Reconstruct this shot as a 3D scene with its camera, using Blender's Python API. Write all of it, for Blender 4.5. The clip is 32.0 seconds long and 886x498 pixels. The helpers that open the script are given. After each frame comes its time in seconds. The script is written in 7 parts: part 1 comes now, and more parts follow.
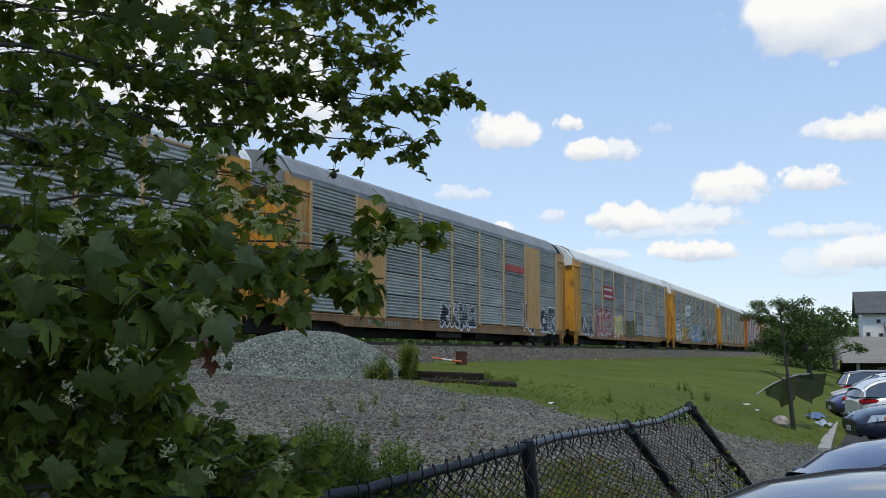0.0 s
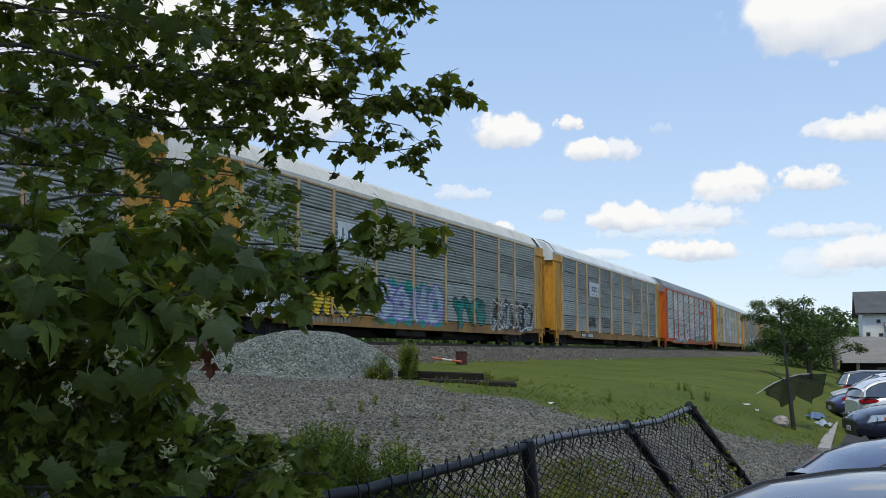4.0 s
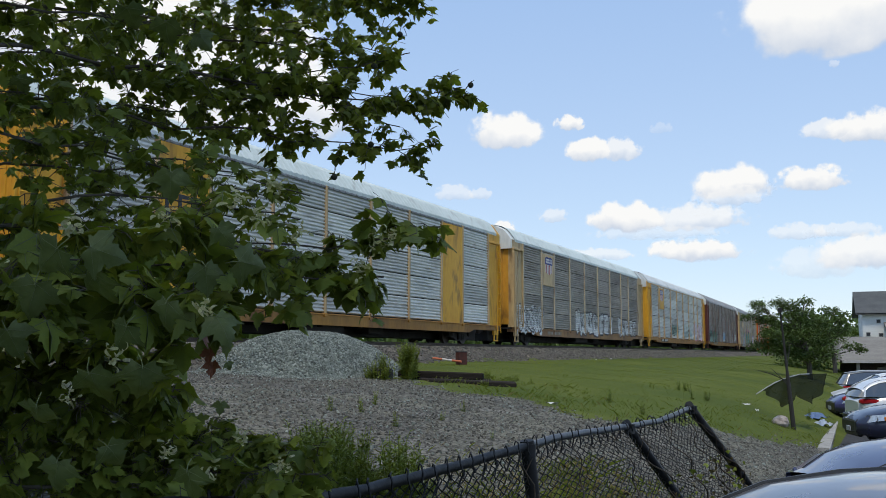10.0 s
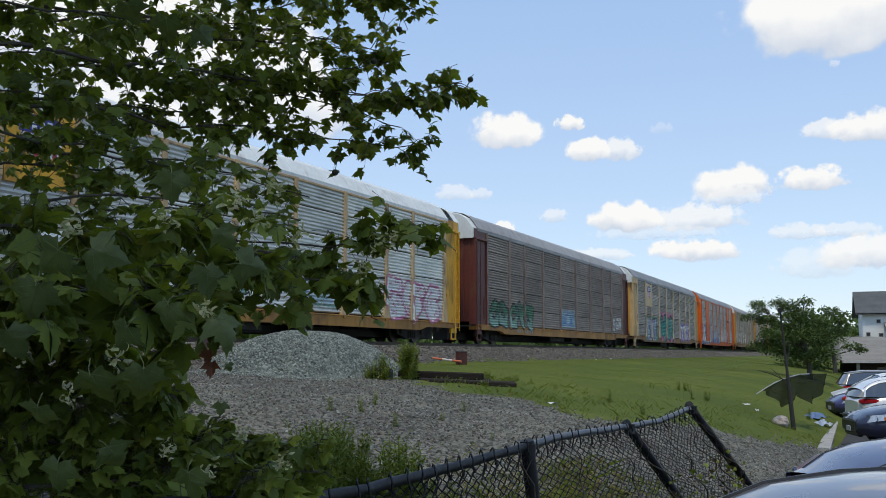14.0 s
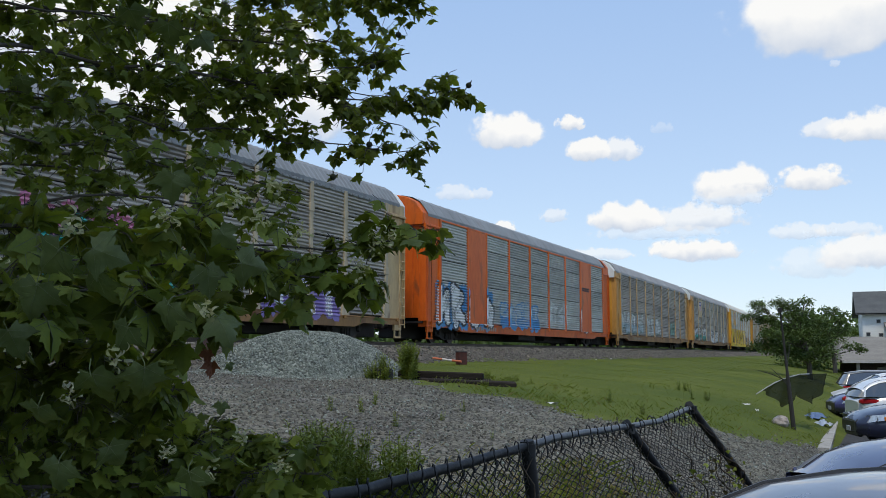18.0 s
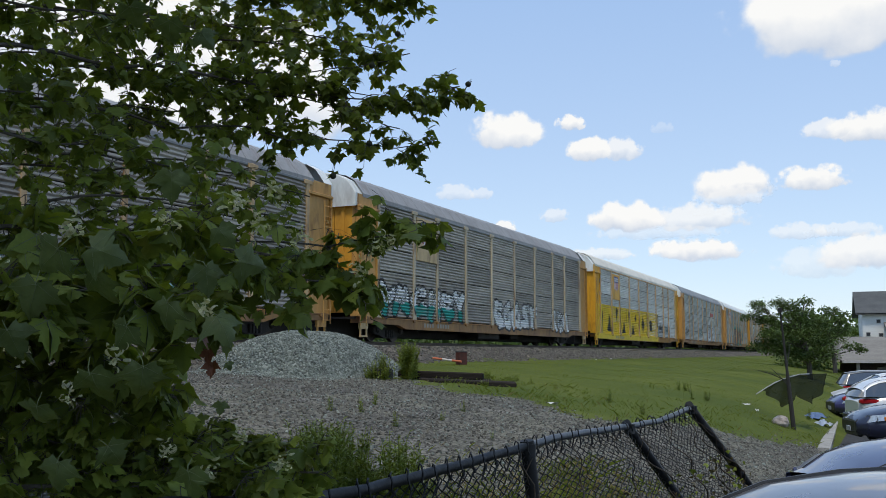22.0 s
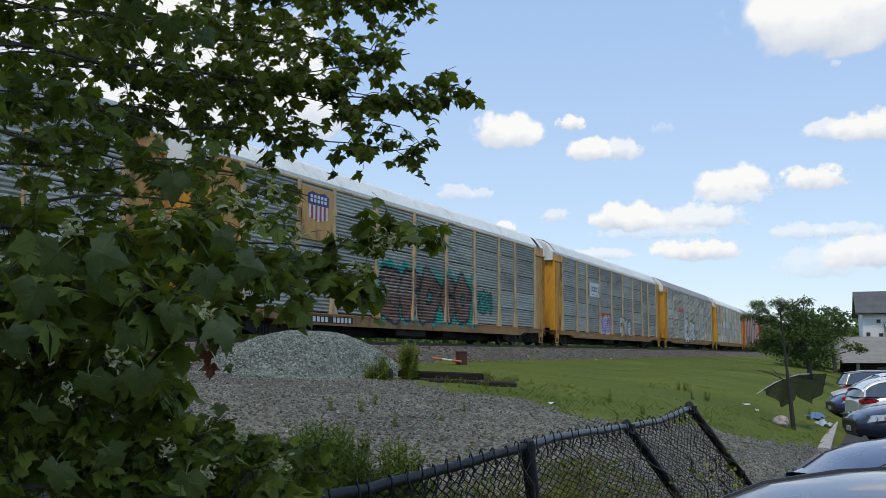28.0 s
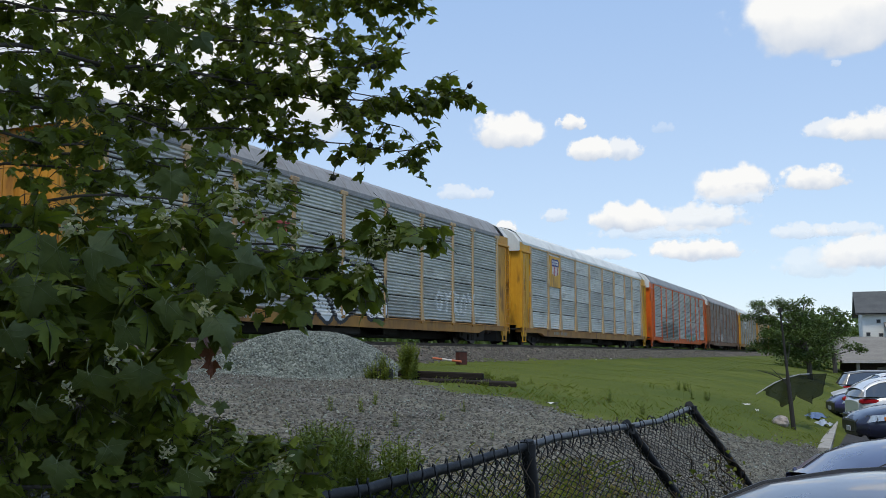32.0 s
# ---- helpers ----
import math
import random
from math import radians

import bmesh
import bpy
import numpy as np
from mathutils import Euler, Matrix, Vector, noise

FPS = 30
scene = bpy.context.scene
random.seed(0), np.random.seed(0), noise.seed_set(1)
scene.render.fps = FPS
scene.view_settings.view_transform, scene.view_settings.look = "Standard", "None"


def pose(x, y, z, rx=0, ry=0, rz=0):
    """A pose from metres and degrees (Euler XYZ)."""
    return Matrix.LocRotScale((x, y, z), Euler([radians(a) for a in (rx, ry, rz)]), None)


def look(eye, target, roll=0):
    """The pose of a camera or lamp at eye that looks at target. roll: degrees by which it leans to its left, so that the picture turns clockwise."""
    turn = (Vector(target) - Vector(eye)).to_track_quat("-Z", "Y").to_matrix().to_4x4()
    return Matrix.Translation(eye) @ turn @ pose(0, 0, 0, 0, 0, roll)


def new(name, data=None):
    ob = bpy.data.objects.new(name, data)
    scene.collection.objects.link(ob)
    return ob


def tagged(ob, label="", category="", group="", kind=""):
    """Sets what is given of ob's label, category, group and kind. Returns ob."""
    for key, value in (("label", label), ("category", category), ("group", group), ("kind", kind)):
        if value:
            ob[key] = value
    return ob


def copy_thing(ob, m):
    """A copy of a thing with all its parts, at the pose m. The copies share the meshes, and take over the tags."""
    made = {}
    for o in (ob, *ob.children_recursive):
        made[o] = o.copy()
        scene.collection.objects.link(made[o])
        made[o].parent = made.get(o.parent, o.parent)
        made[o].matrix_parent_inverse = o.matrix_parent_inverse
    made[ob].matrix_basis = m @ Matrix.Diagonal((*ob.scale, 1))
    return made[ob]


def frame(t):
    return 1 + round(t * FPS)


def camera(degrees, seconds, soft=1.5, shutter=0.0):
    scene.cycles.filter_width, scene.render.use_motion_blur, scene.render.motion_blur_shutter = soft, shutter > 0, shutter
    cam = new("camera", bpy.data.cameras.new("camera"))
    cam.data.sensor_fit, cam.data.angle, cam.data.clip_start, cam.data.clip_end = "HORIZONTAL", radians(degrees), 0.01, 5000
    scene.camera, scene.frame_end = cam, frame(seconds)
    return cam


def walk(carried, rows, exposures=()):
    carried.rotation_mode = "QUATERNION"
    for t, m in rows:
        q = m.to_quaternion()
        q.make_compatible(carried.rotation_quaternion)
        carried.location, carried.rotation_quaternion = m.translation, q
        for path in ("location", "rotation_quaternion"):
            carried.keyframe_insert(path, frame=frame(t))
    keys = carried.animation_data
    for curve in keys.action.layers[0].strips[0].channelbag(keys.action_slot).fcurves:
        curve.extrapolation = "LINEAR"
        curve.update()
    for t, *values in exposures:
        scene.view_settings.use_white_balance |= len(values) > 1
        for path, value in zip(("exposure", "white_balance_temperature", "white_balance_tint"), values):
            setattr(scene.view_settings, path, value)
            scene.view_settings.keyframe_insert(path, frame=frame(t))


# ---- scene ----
import functools
import itertools

SECONDS = 32.0
EYE = Vector((0.0, 0.0, 2.02))
cam = camera(49.875, SECONDS, soft=0.75)
# the camera stands still on its stand, tilted a little upwards
TILT = 90 + 6.279
walk(cam, [(0.0, pose(EYE.x, EYE.y, EYE.z, TILT, 0, 0)), (SECONDS, pose(EYE.x, EYE.y, EYE.z, TILT, 0, 0))],
     exposures=[(0.0, 0.72, 6550, 9), (SECONDS, 0.72, 6550, 9)])

# ---------------------------------------------------------------- light
SUN_TO = Vector((-0.10, -0.40, 0.91)).normalized()
world = bpy.data.worlds.new("world")
scene.world = world
world.use_nodes = True
wn = world.node_tree.nodes
sky = wn.new("ShaderNodeTexSky")
sky.sky_type = "NISHITA"
sky.sun_disc = False
sky.sun_elevation = math.asin(SUN_TO.z)
sky.sun_rotation = math.atan2(SUN_TO.x, SUN_TO.y)
sky.air_density, sky.dust_density, sky.ozone_density = 1.0, 0.2, 2.0
wn["Background"].inputs["Strength"].default_value = 0.135
# thin bright haze over the blue
haze = wn.new("ShaderNodeMix")
haze.data_type = "RGBA"
haze.inputs["Factor"].default_value = 0.75
aim = wn.new("ShaderNodeTexCoord")
parts_of = wn.new("ShaderNodeSeparateXYZ")
rise = wn.new("ShaderNodeMapRange")
rise.inputs["From Min"].default_value, rise.inputs["From Max"].default_value = 0.0, 0.42
veil = wn.new("ShaderNodeMix")
veil.data_type = "RGBA"
veil.inputs["A"].default_value, veil.inputs["B"].default_value = (2.55, 3.05, 3.75, 1), (1.60, 2.40, 3.85, 1)
world.node_tree.links.new(aim.outputs["Generated"], parts_of.inputs[0])
world.node_tree.links.new(parts_of.outputs["Z"], rise.inputs["Value"])
world.node_tree.links.new(rise.outputs["Result"], veil.inputs["Factor"])
world.node_tree.links.new(veil.outputs["Result"], haze.inputs["B"])
world.node_tree.links.new(sky.outputs["Color"], haze.inputs["A"])
world.node_tree.links.new(haze.outputs["Result"], wn["Background"].inputs["Color"])

sun_data = bpy.data.lights.new("sun", "SUN")
sun_data.energy, sun_data.angle, sun_data.color = 1.45, radians(12), (1.0, 0.91, 0.74)
sun_lamp = new("sun", sun_data)
sun_lamp.matrix_world = look(SUN_TO * 100, (0, 0, 0))

# ---------------------------------------------------------------- plan: the track runs past the camera on a gentle curve
TURN = radians(25.9685)
ALONG = Vector((math.sin(TURN), math.cos(TURN), 0))
ACROSS = Vector((-math.cos(TURN), math.sin(TURN), 0))
BEND = 0.0004
RAIL_Z = 2.464
TRACK = 18.17           # middle of the track, metres across from the camera
PITCH = 28.6            # coupled length of one wagon


def bow(s):
    """How far the track has swung aside at s metres along."""
    if s > 220:
        return 0.5 * BEND * 220 ** 2 + BEND * 220 * (s - 220)
    if s < -60:
        return 0.5 * BEND * 60 ** 2 - BEND * 60 * (s + 60)
    return 0.5 * BEND * s * s


def plan(e, s, z=0.0):
    """The place e metres across towards the track and s metres along it."""
    return ACROSS * (e + bow(s)) + ALONG * s + Vector((0, 0, z))


def heading(s):
    return 90 - math.degrees(TURN) + math.degrees(BEND * s)


PROFILE = [(-4000, 0), (1.45, 0.0), (1.7, 0.16), (2.5, 0.48), (3.5, 0.85), (4.1, 0.97), (6, 1.25), (8, 1.42), (11, 1.66), (13.3, 1.74),
           (14.7, 2.22), (15.2, 2.26), (21.2, 2.26), (22.6, 1.75), (40, 1.9), (4000, 2.0)]


def land(e, s):
    """Height of the ground."""
    for (a, za), (b, zb) in zip(PROFILE, PROFILE[1:]):
        if e <= b:
            z = za + (zb - za) * (e - a) / (b - a)
            break
    if e < 1.5 and s > 34:
        z -= min(0.9, 0.03 * (s - 34))
    if 0.4 < e < 3.5 and s < 7:
        berm = 0.0 if e < 0.85 else 0.72 * (e - 0.85) / 0.5 if e < 1.35 else 0.72 + 0.13 * (e - 1.35) / 2.15
        z += max(0.0, berm - z) * min(1.0, max(0.0, (7 - s) / 1.5))
    if 1.6 < e < 13.5 and -40 < s < 250:
        rough = min(1.0, (e - 1.6) / 1.0)
        z += rough * 0.05 * noise.noise(Vector((e * 0.45, s * 0.45, 3.1))) + rough * 0.02 * noise.noise(Vector((e * 2.1, s * 2.1, 7.7)))
    return z


def spot(e, s, lift=0.0):
    return plan(e, s, land(e, s) + lift)


# ---------------------------------------------------------------- mesh helpers
class Shape:
    """Collects vertices and faces of one mesh."""

    def __init__(self):
        self.v, self.f, self.m = [], [], []

    def face(self, points, mat=0):
        i = len(self.v)
        self.v.extend(tuple(p) for p in points)
        self.f.append(tuple(range(i, i + len(points))))
        self.m.append(mat)

    def grid(self, rows, mat=0, closed=False):
        """A skin over rows of points."""
        i, n = len(self.v), len(rows[0])
        for r in rows:
            self.v.extend(tuple(p) for p in r)
        for a in range(len(rows) - 1):
            for b in range(n if closed else n - 1):
                c = (b + 1) % n
                self.f.append((i + a * n + b, i + a * n + c, i + (a + 1) * n + c, i + (a + 1) * n + b))
                self.m.append(mat)

    def box(self, x0, x1, y0, y1, z0, z1, bevel=0.0, mat=0, turn=None):
        i = len(self.v)
        lo, hi = (min(x0, x1), min(y0, y1), min(z0, z1)), (max(x0, x1), max(y0, y1), max(z0, z1))
        b = min(bevel, 0.45 * min(h - l for l, h in zip(lo, hi)))
        pts, idx = [], {}
        for c in itertools.product((0, 1), repeat=3):
            for axis in range(3):
                p = [0, 0, 0]
                for k in range(3):
                    inset = 0 if k == axis else b
                    p[k] = hi[k] - inset if c[k] else lo[k] + inset
                if b == 0 and axis > 0:
                    idx[c, axis] = idx[c, 0]
                    continue
                idx[c, axis] = i + len(pts)
                pts.append(Vector(p))
        self.v.extend(tuple(turn @ p if turn else p) for p in pts)
        for axis in range(3):
            o1, o2 = (axis + 1) % 3, (axis + 2) % 3
            for side in (0, 1):
                ring = []
                for a, q in ((0, 0), (1, 0), (1, 1), (0, 1)):
                    c = [0, 0, 0]
                    c[axis], c[o1], c[o2] = side, a, q
                    ring.append(idx[tuple(c), axis])
                self.f.append(tuple(ring if side else ring[::-1]))
                self.m.append(mat)
        if b > 0:
            for axis in range(3):
                o1, o2 = (axis + 1) % 3, (axis + 2) % 3
                for a, q in itertools.product((0, 1), repeat=2):
                    c0, c1 = [0, 0, 0], [0, 0, 0]
                    c0[o1] = c1[o1] = a
                    c0[o2] = c1[o2] = q
                    c1[axis] = 1
                    c0, c1 = tuple(c0), tuple(c1)
                    ring = [idx[c0, o1], idx[c1, o1], idx[c1, o2], idx[c0, o2]]
                    self.f.append(tuple(ring if a != q else ring[::-1]))
                    self.m.append(mat)
            for c in itertools.product((0, 1), repeat=3):
                ring = [idx[c, 0], idx[c, 1], idx[c, 2]]
                self.f.append(tuple(ring if sum(c) % 2 else ring[::-1]))
                self.m.append(mat)

    def tube(self, path, radius, sides=8, mat=0, caps=True):
        """A round bar along a path; radius is one number or one for each point."""
        path = [Vector(p) for p in path]
        rows = []
        side = None
        for k, p in enumerate(path):
            d = (path[min(k + 1, len(path) - 1)] - path[max(k - 1, 0)]).normalized()
            if side is None:
                side = d.orthogonal().normalized()
            side = (side - d * side.dot(d)).normalized()
            up = d.cross(side)
            r = radius[k] if isinstance(radius, (list, tuple)) else radius
            rows.append([p + (side * math.cos(a) + up * math.sin(a)) * r for a in (2 * math.pi * q / sides for q in range(sides))])
        self.grid(rows, mat, closed=True)
        if caps:
            self.face(rows[0][::-1], mat)
            self.face(rows[-1], mat)

    def lathe(self, profile, sides=12, at=None, mat=0):
        """Turns (radius, height) rows about z; at is a matrix."""
        rows = [[(at or Matrix()) @ Vector((r * math.cos(a), r * math.sin(a), h)) for a in (2 * math.pi * q / sides for q in range(sides))] for r, h in profile]
        self.grid(rows, mat, closed=True)
        self.face(rows[0][::-1], mat)
        self.face(rows[-1], mat)

    def mesh(self, name, materials, smooth=False, mend=True):
        me = bpy.data.meshes.new(name)
        me.from_pydata(self.v, [], self.f)
        for m in materials:
            me.materials.append(m)
        if len(materials) > 1:
            me.polygons.foreach_set("material_index", self.m)
        if mend:
            bm = bmesh.new()
            bm.from_mesh(me)
            bmesh.ops.recalc_face_normals(bm, faces=bm.faces)
            bm.to_mesh(me)
            bm.free()
        if smooth:
            me.polygons.foreach_set("use_smooth", [True] * len(me.polygons))
        me.update()
        return me


def part(name, shape, material, parent, label="", at=None, smooth=False, mend=True):
    """Links a shape (or a finished mesh) as one mesh object under a thing or a part."""
    if isinstance(shape, Shape):
        shape = shape.mesh(name, material if isinstance(material, (list, tuple)) else [material], smooth, mend)
    ob = new(name, shape)
    ob.parent = parent
    if at is not None:
        ob.matrix_basis = at
    if label:
        ob["label"] = label
    return ob


def thing(name, label, category, at=None, group="", kind="", shape=None, material=None, smooth=False, mend=True):
    """A top-level thing: an Empty at its base, or a mesh where a shape is given."""
    data = None
    if shape is not None:
        data = shape.mesh(name, material if isinstance(material, (list, tuple)) else [material], smooth, mend)
    ob = new(name, data)
    if at is not None:
        ob.matrix_basis = at
    return tagged(ob, label, category, group, kind)


# ---------------------------------------------------------------- materials
def material(name, base, other=None, rough=0.6, metal=0.0, scale=4.0, fine=60.0, bump=0.15, stretch=(1, 1, 1), vary=0.0, stain=None, stain_amount=0.35, coords="Object", spec=0.5, fine_mix=0.25, bump_scale=None, through_light=0.0, cells=0.0, island=0.0):
    """A worn surface: two colours mixed at a large and a small scale, with an optional stain, a change from piece to piece, and relief."""
    mat = bpy.data.materials.new(name)
    mat.use_nodes = True
    nt = mat.node_tree
    n, l = nt.nodes, nt.links
    bsdf = n["Principled BSDF"]
    tc = n.new("ShaderNodeTexCoord")
    mp = n.new("ShaderNodeMapping")
    mp.inputs["Scale"].default_value = stretch
    l.new(tc.outputs[coords], mp.inputs["Vector"])
    vec = mp.outputs["Vector"]
    info = n.new("ShaderNodeObjectInfo")
    if coords == "Object":
        shift = n.new("ShaderNodeVectorMath")
        shift.operation = "MULTIPLY_ADD"
        l.new(info.outputs["Random"], shift.inputs[0])
        shift.inputs[1].default_value = (37.0, 19.0, 53.0)
        l.new(vec, shift.inputs[2])
        vec = shift.outputs[0]
    other = other or tuple(c * 0.7 for c in base)
    big = n.new("ShaderNodeTexNoise")
    big.inputs["Scale"].default_value, big.inputs["Detail"].default_value, big.inputs["Roughness"].default_value = scale, 6, 0.6
    small = n.new("ShaderNodeTexNoise")
    small.inputs["Scale"].default_value, small.inputs["Detail"].default_value = fine, 3
    l.new(vec, big.inputs["Vector"])
    l.new(vec, small.inputs["Vector"])
    ramp = n.new("ShaderNodeMapRange")
    ramp.inputs["From Min"].default_value, ramp.inputs["From Max"].default_value = 0.35, 0.65
    l.new(big.outputs["Fac"], ramp.inputs["Value"])
    mix = n.new("ShaderNodeMix")
    mix.data_type = "RGBA"
    mix.inputs["A"].default_value, mix.inputs["B"].default_value = (*base, 1), (*other, 1)
    l.new(ramp.outputs["Result"], mix.inputs["Factor"])
    col = mix.outputs["Result"]
    grain = n.new("ShaderNodeMix")
    grain.data_type, grain.blend_type = "RGBA", "OVERLAY"
    grain.inputs["Factor"].default_value = fine_mix
    l.new(col, grain.inputs["A"])
    l.new(small.outputs["Fac"], grain.inputs["B"])
    col = grain.outputs["Result"]
    if stain:
        st = n.new("ShaderNodeTexNoise")
        st.inputs["Scale"].default_value, st.inputs["Detail"].default_value, st.inputs["Distortion"].default_value = scale * 2.3, 8, 0.6
        l.new(vec, st.inputs["Vector"])
        r2 = n.new("ShaderNodeMapRange")
        r2.inputs["From Min"].default_value, r2.inputs["From Max"].default_value = 0.55, 0.72
        r2.inputs["To Max"].default_value = stain_amount
        l.new(st.outputs["Fac"], r2.inputs["Value"])
        m2 = n.new("ShaderNodeMix")
        m2.data_type = "RGBA"
        m2.inputs["B"].default_value = (*stain, 1)
        l.new(col, m2.inputs["A"])
        l.new(r2.outputs["Result"], m2.inputs["Factor"])
        col = m2.outputs["Result"]
    if cells:
        vor = n.new("ShaderNodeTexVoronoi")
        vor.inputs["Scale"].default_value = cells
        l.new(vec, vor.inputs["Vector"])
        bw = n.new("ShaderNodeRGBToBW")
        l.new(vor.outputs["Color"], bw.inputs[0])
        r4 = n.new("ShaderNodeMapRange")
        r4.inputs["From Min"].default_value, r4.inputs["From Max"].default_value = 0.2, 0.8
        r4.inputs["To Min"].default_value, r4.inputs["To Max"].default_value = 0.45, 1.6
        l.new(bw.outputs[0], r4.inputs["Value"])
        h4 = n.new("ShaderNodeHueSaturation")
        l.new(r4.outputs["Result"], h4.inputs["Value"])
        l.new(col, h4.inputs["Color"])
        col = h4.outputs["Color"]
    if island:
        geo = n.new("ShaderNodeNewGeometry")
        r5 = n.new("ShaderNodeMapRange")
        r5.inputs["To Min"].default_value, r5.inputs["To Max"].default_value = 1 - island, 1 + island
        l.new(geo.outputs["Random Per Island"], r5.inputs["Value"])
        h5 = n.new("ShaderNodeHueSaturation")
        l.new(r5.outputs["Result"], h5.inputs["Value"])
        l.new(col, h5.inputs["Color"])
        col = h5.outputs["Color"]
    if vary:
        hsv = n.new("ShaderNodeHueSaturation")
        r3 = n.new("ShaderNodeMapRange")
        r3.inputs["To Min"].default_value, r3.inputs["To Max"].default_value = 1 - vary, 1 + vary
        l.new(info.outputs["Random"], r3.inputs["Value"])
        l.new(r3.outputs["Result"], hsv.inputs["Value"])
        l.new(col, hsv.inputs["Color"])
        col = hsv.outputs["Color"]
    l.new(col, bsdf.inputs["Base Color"])
    rr = n.new("ShaderNodeMapRange")
    rr.inputs["To Min"].default_value, rr.inputs["To Max"].default_value = max(0.03, rough - 0.12), min(1, rough + 0.12)
    l.new(big.outputs["Fac"], rr.inputs["Value"])
    l.new(rr.outputs["Result"], bsdf.inputs["Roughness"])
    bsdf.inputs["Metallic"].default_value = metal
    bsdf.inputs["Specular IOR Level"].default_value = spec
    if bump:
        bp = n.new("ShaderNodeBump")
        bp.inputs["Strength"].default_value, bp.inputs["Distance"].default_value = bump, 0.02
        src = small
        if bump_scale:
            src = n.new("ShaderNodeTexNoise")
            src.inputs["Scale"].default_value, src.inputs["Detail"].default_value = bump_scale, 4
            l.new(vec, src.inputs["Vector"])
        l.new(src.outputs["Fac"], bp.inputs["Height"])
        l.new(bp.outputs["Normal"], bsdf.inputs["Normal"])
    if through_light:
        tr = n.new("ShaderNodeBsdfTranslucent")
        l.new(col, tr.inputs["Color"])
        mx = n.new("ShaderNodeMixShader")
        mx.inputs["Fac"].default_value = through_light
        l.new(bsdf.outputs["BSDF"], mx.inputs[1])
        l.new(tr.outputs["BSDF"], mx.inputs[2])
        l.new(mx.outputs["Shader"], n["Material Output"].inputs["Surface"])
    return mat


@functools.lru_cache(None)
def paint(key):
    tones = {
        "yellow": ((0.60, 0.30, 0.035), (0.50, 0.25, 0.04)), "bright": ((0.68, 0.36, 0.03), (0.60, 0.31, 0.03)),
        "pale": ((0.54, 0.39, 0.20), (0.46, 0.33, 0.17)), "tan": ((0.52, 0.29, 0.09), (0.44, 0.23, 0.06)),
        "orange": ((0.64, 0.125, 0.010), (0.56, 0.10, 0.012)), "maroon": ((0.115, 0.035, 0.03), (0.085, 0.03, 0.026)),
        "brown": ((0.20, 0.13, 0.08), (0.26, 0.10, 0.04)),
        "white": ((0.66, 0.68, 0.66), (0.58, 0.60, 0.585)), "cream": ((0.62, 0.60, 0.53), (0.54, 0.52, 0.45)),
        "mint": ((0.58, 0.64, 0.61), (0.52, 0.58, 0.55)), "roofgrey": ((0.22, 0.23, 0.235), (0.175, 0.185, 0.19)),
        "duskroof": ((0.28, 0.275, 0.27), (0.23, 0.225, 0.22)),
        "faded": ((0.52, 0.36, 0.18), (0.44, 0.30, 0.165)), "dull": ((0.50, 0.41, 0.28), (0.42, 0.34, 0.23)), "worn_red": ((0.42, 0.10, 0.05), (0.34, 0.11, 0.07)), "umber": ((0.22, 0.165, 0.14), (0.17, 0.12, 0.10)),
        "grimy": ((0.36, 0.18, 0.052), (0.21, 0.115, 0.052)), "sooty_yellow": ((0.42, 0.20, 0.032), (0.28, 0.135, 0.036)), "gutter": ((0.22, 0.22, 0.21), (0.16, 0.16, 0.155)),
    }
    a, b = tones[key]
    return material("paint_" + key, a, b, rough=0.5, scale=0.8, fine=9, bump=0.06, spec=0.25, vary=0.05, stain=(0.12, 0.055, 0.028), stain_amount=0.3 if key in ("white", "cream", "mint", "roofgrey", "duskroof") else 0.8, stretch=(1, 1, 0.35))


@functools.lru_cache(None)
def steel(key):
    tones = {
        "grey": ((0.43, 0.44, 0.405), (0.325, 0.34, 0.315)), "silver": ((0.73, 0.72, 0.675), (0.58, 0.59, 0.56)),
        "dusty": ((0.45, 0.415, 0.36), (0.33, 0.305, 0.27)), "browned": ((0.37, 0.31, 0.27), (0.28, 0.235, 0.205)),
        "light": ((0.55, 0.55, 0.51), (0.425, 0.44, 0.41)),
    }
    a, b = tones[key]
    return material("galvanised_" + key, a, b, rough=0.6, metal=0.1, scale=0.7, fine=7, bump=0.08, vary=0.20, stain=(0.13, 0.10, 0.075), stain_amount=0.4, stretch=(0.5, 1, 2.2), fine_mix=0.35)


@functools.lru_cache(None)
def plain(name, r, g, b, rough=0.7, metal=0.0):
    return material(name, (r, g, b), (r * 0.75, g * 0.75, b * 0.75), rough=rough, metal=metal, scale=2.5, fine=25, bump=0.1)


GRASS = material("grass_ground", (0.060, 0.084, 0.015), (0.100, 0.118, 0.021), rough=0.95, scale=0.22, fine=6, bump=0.6, stain=(0.14, 0.155, 0.034), stain_amount=0.5, spec=0.1, bump_scale=18)
GRAVEL = material("gravel_ground", (0.120, 0.116, 0.092), (0.082, 0.078, 0.068), rough=0.95, scale=0.5, fine=14, bump=1.0, stain=(0.18, 0.172, 0.16), stain_amount=0.6, spec=0.15, fine_mix=0.5, bump_scale=22, cells=24)
BALLAST = material("ballast_ground", (0.098, 0.086, 0.072), (0.068, 0.060, 0.052), rough=0.95, scale=0.6, fine=15, bump=1.0, stain=(0.20, 0.17, 0.14), stain_amount=0.5, spec=0.15, fine_mix=0.5, bump_scale=20, cells=17)
ASPHALT = material("asphalt_ground", (0.055, 0.055, 0.057), (0.045, 0.045, 0.047), rough=0.9, scale=0.5, fine=40, bump=0.5, spec=0.2)
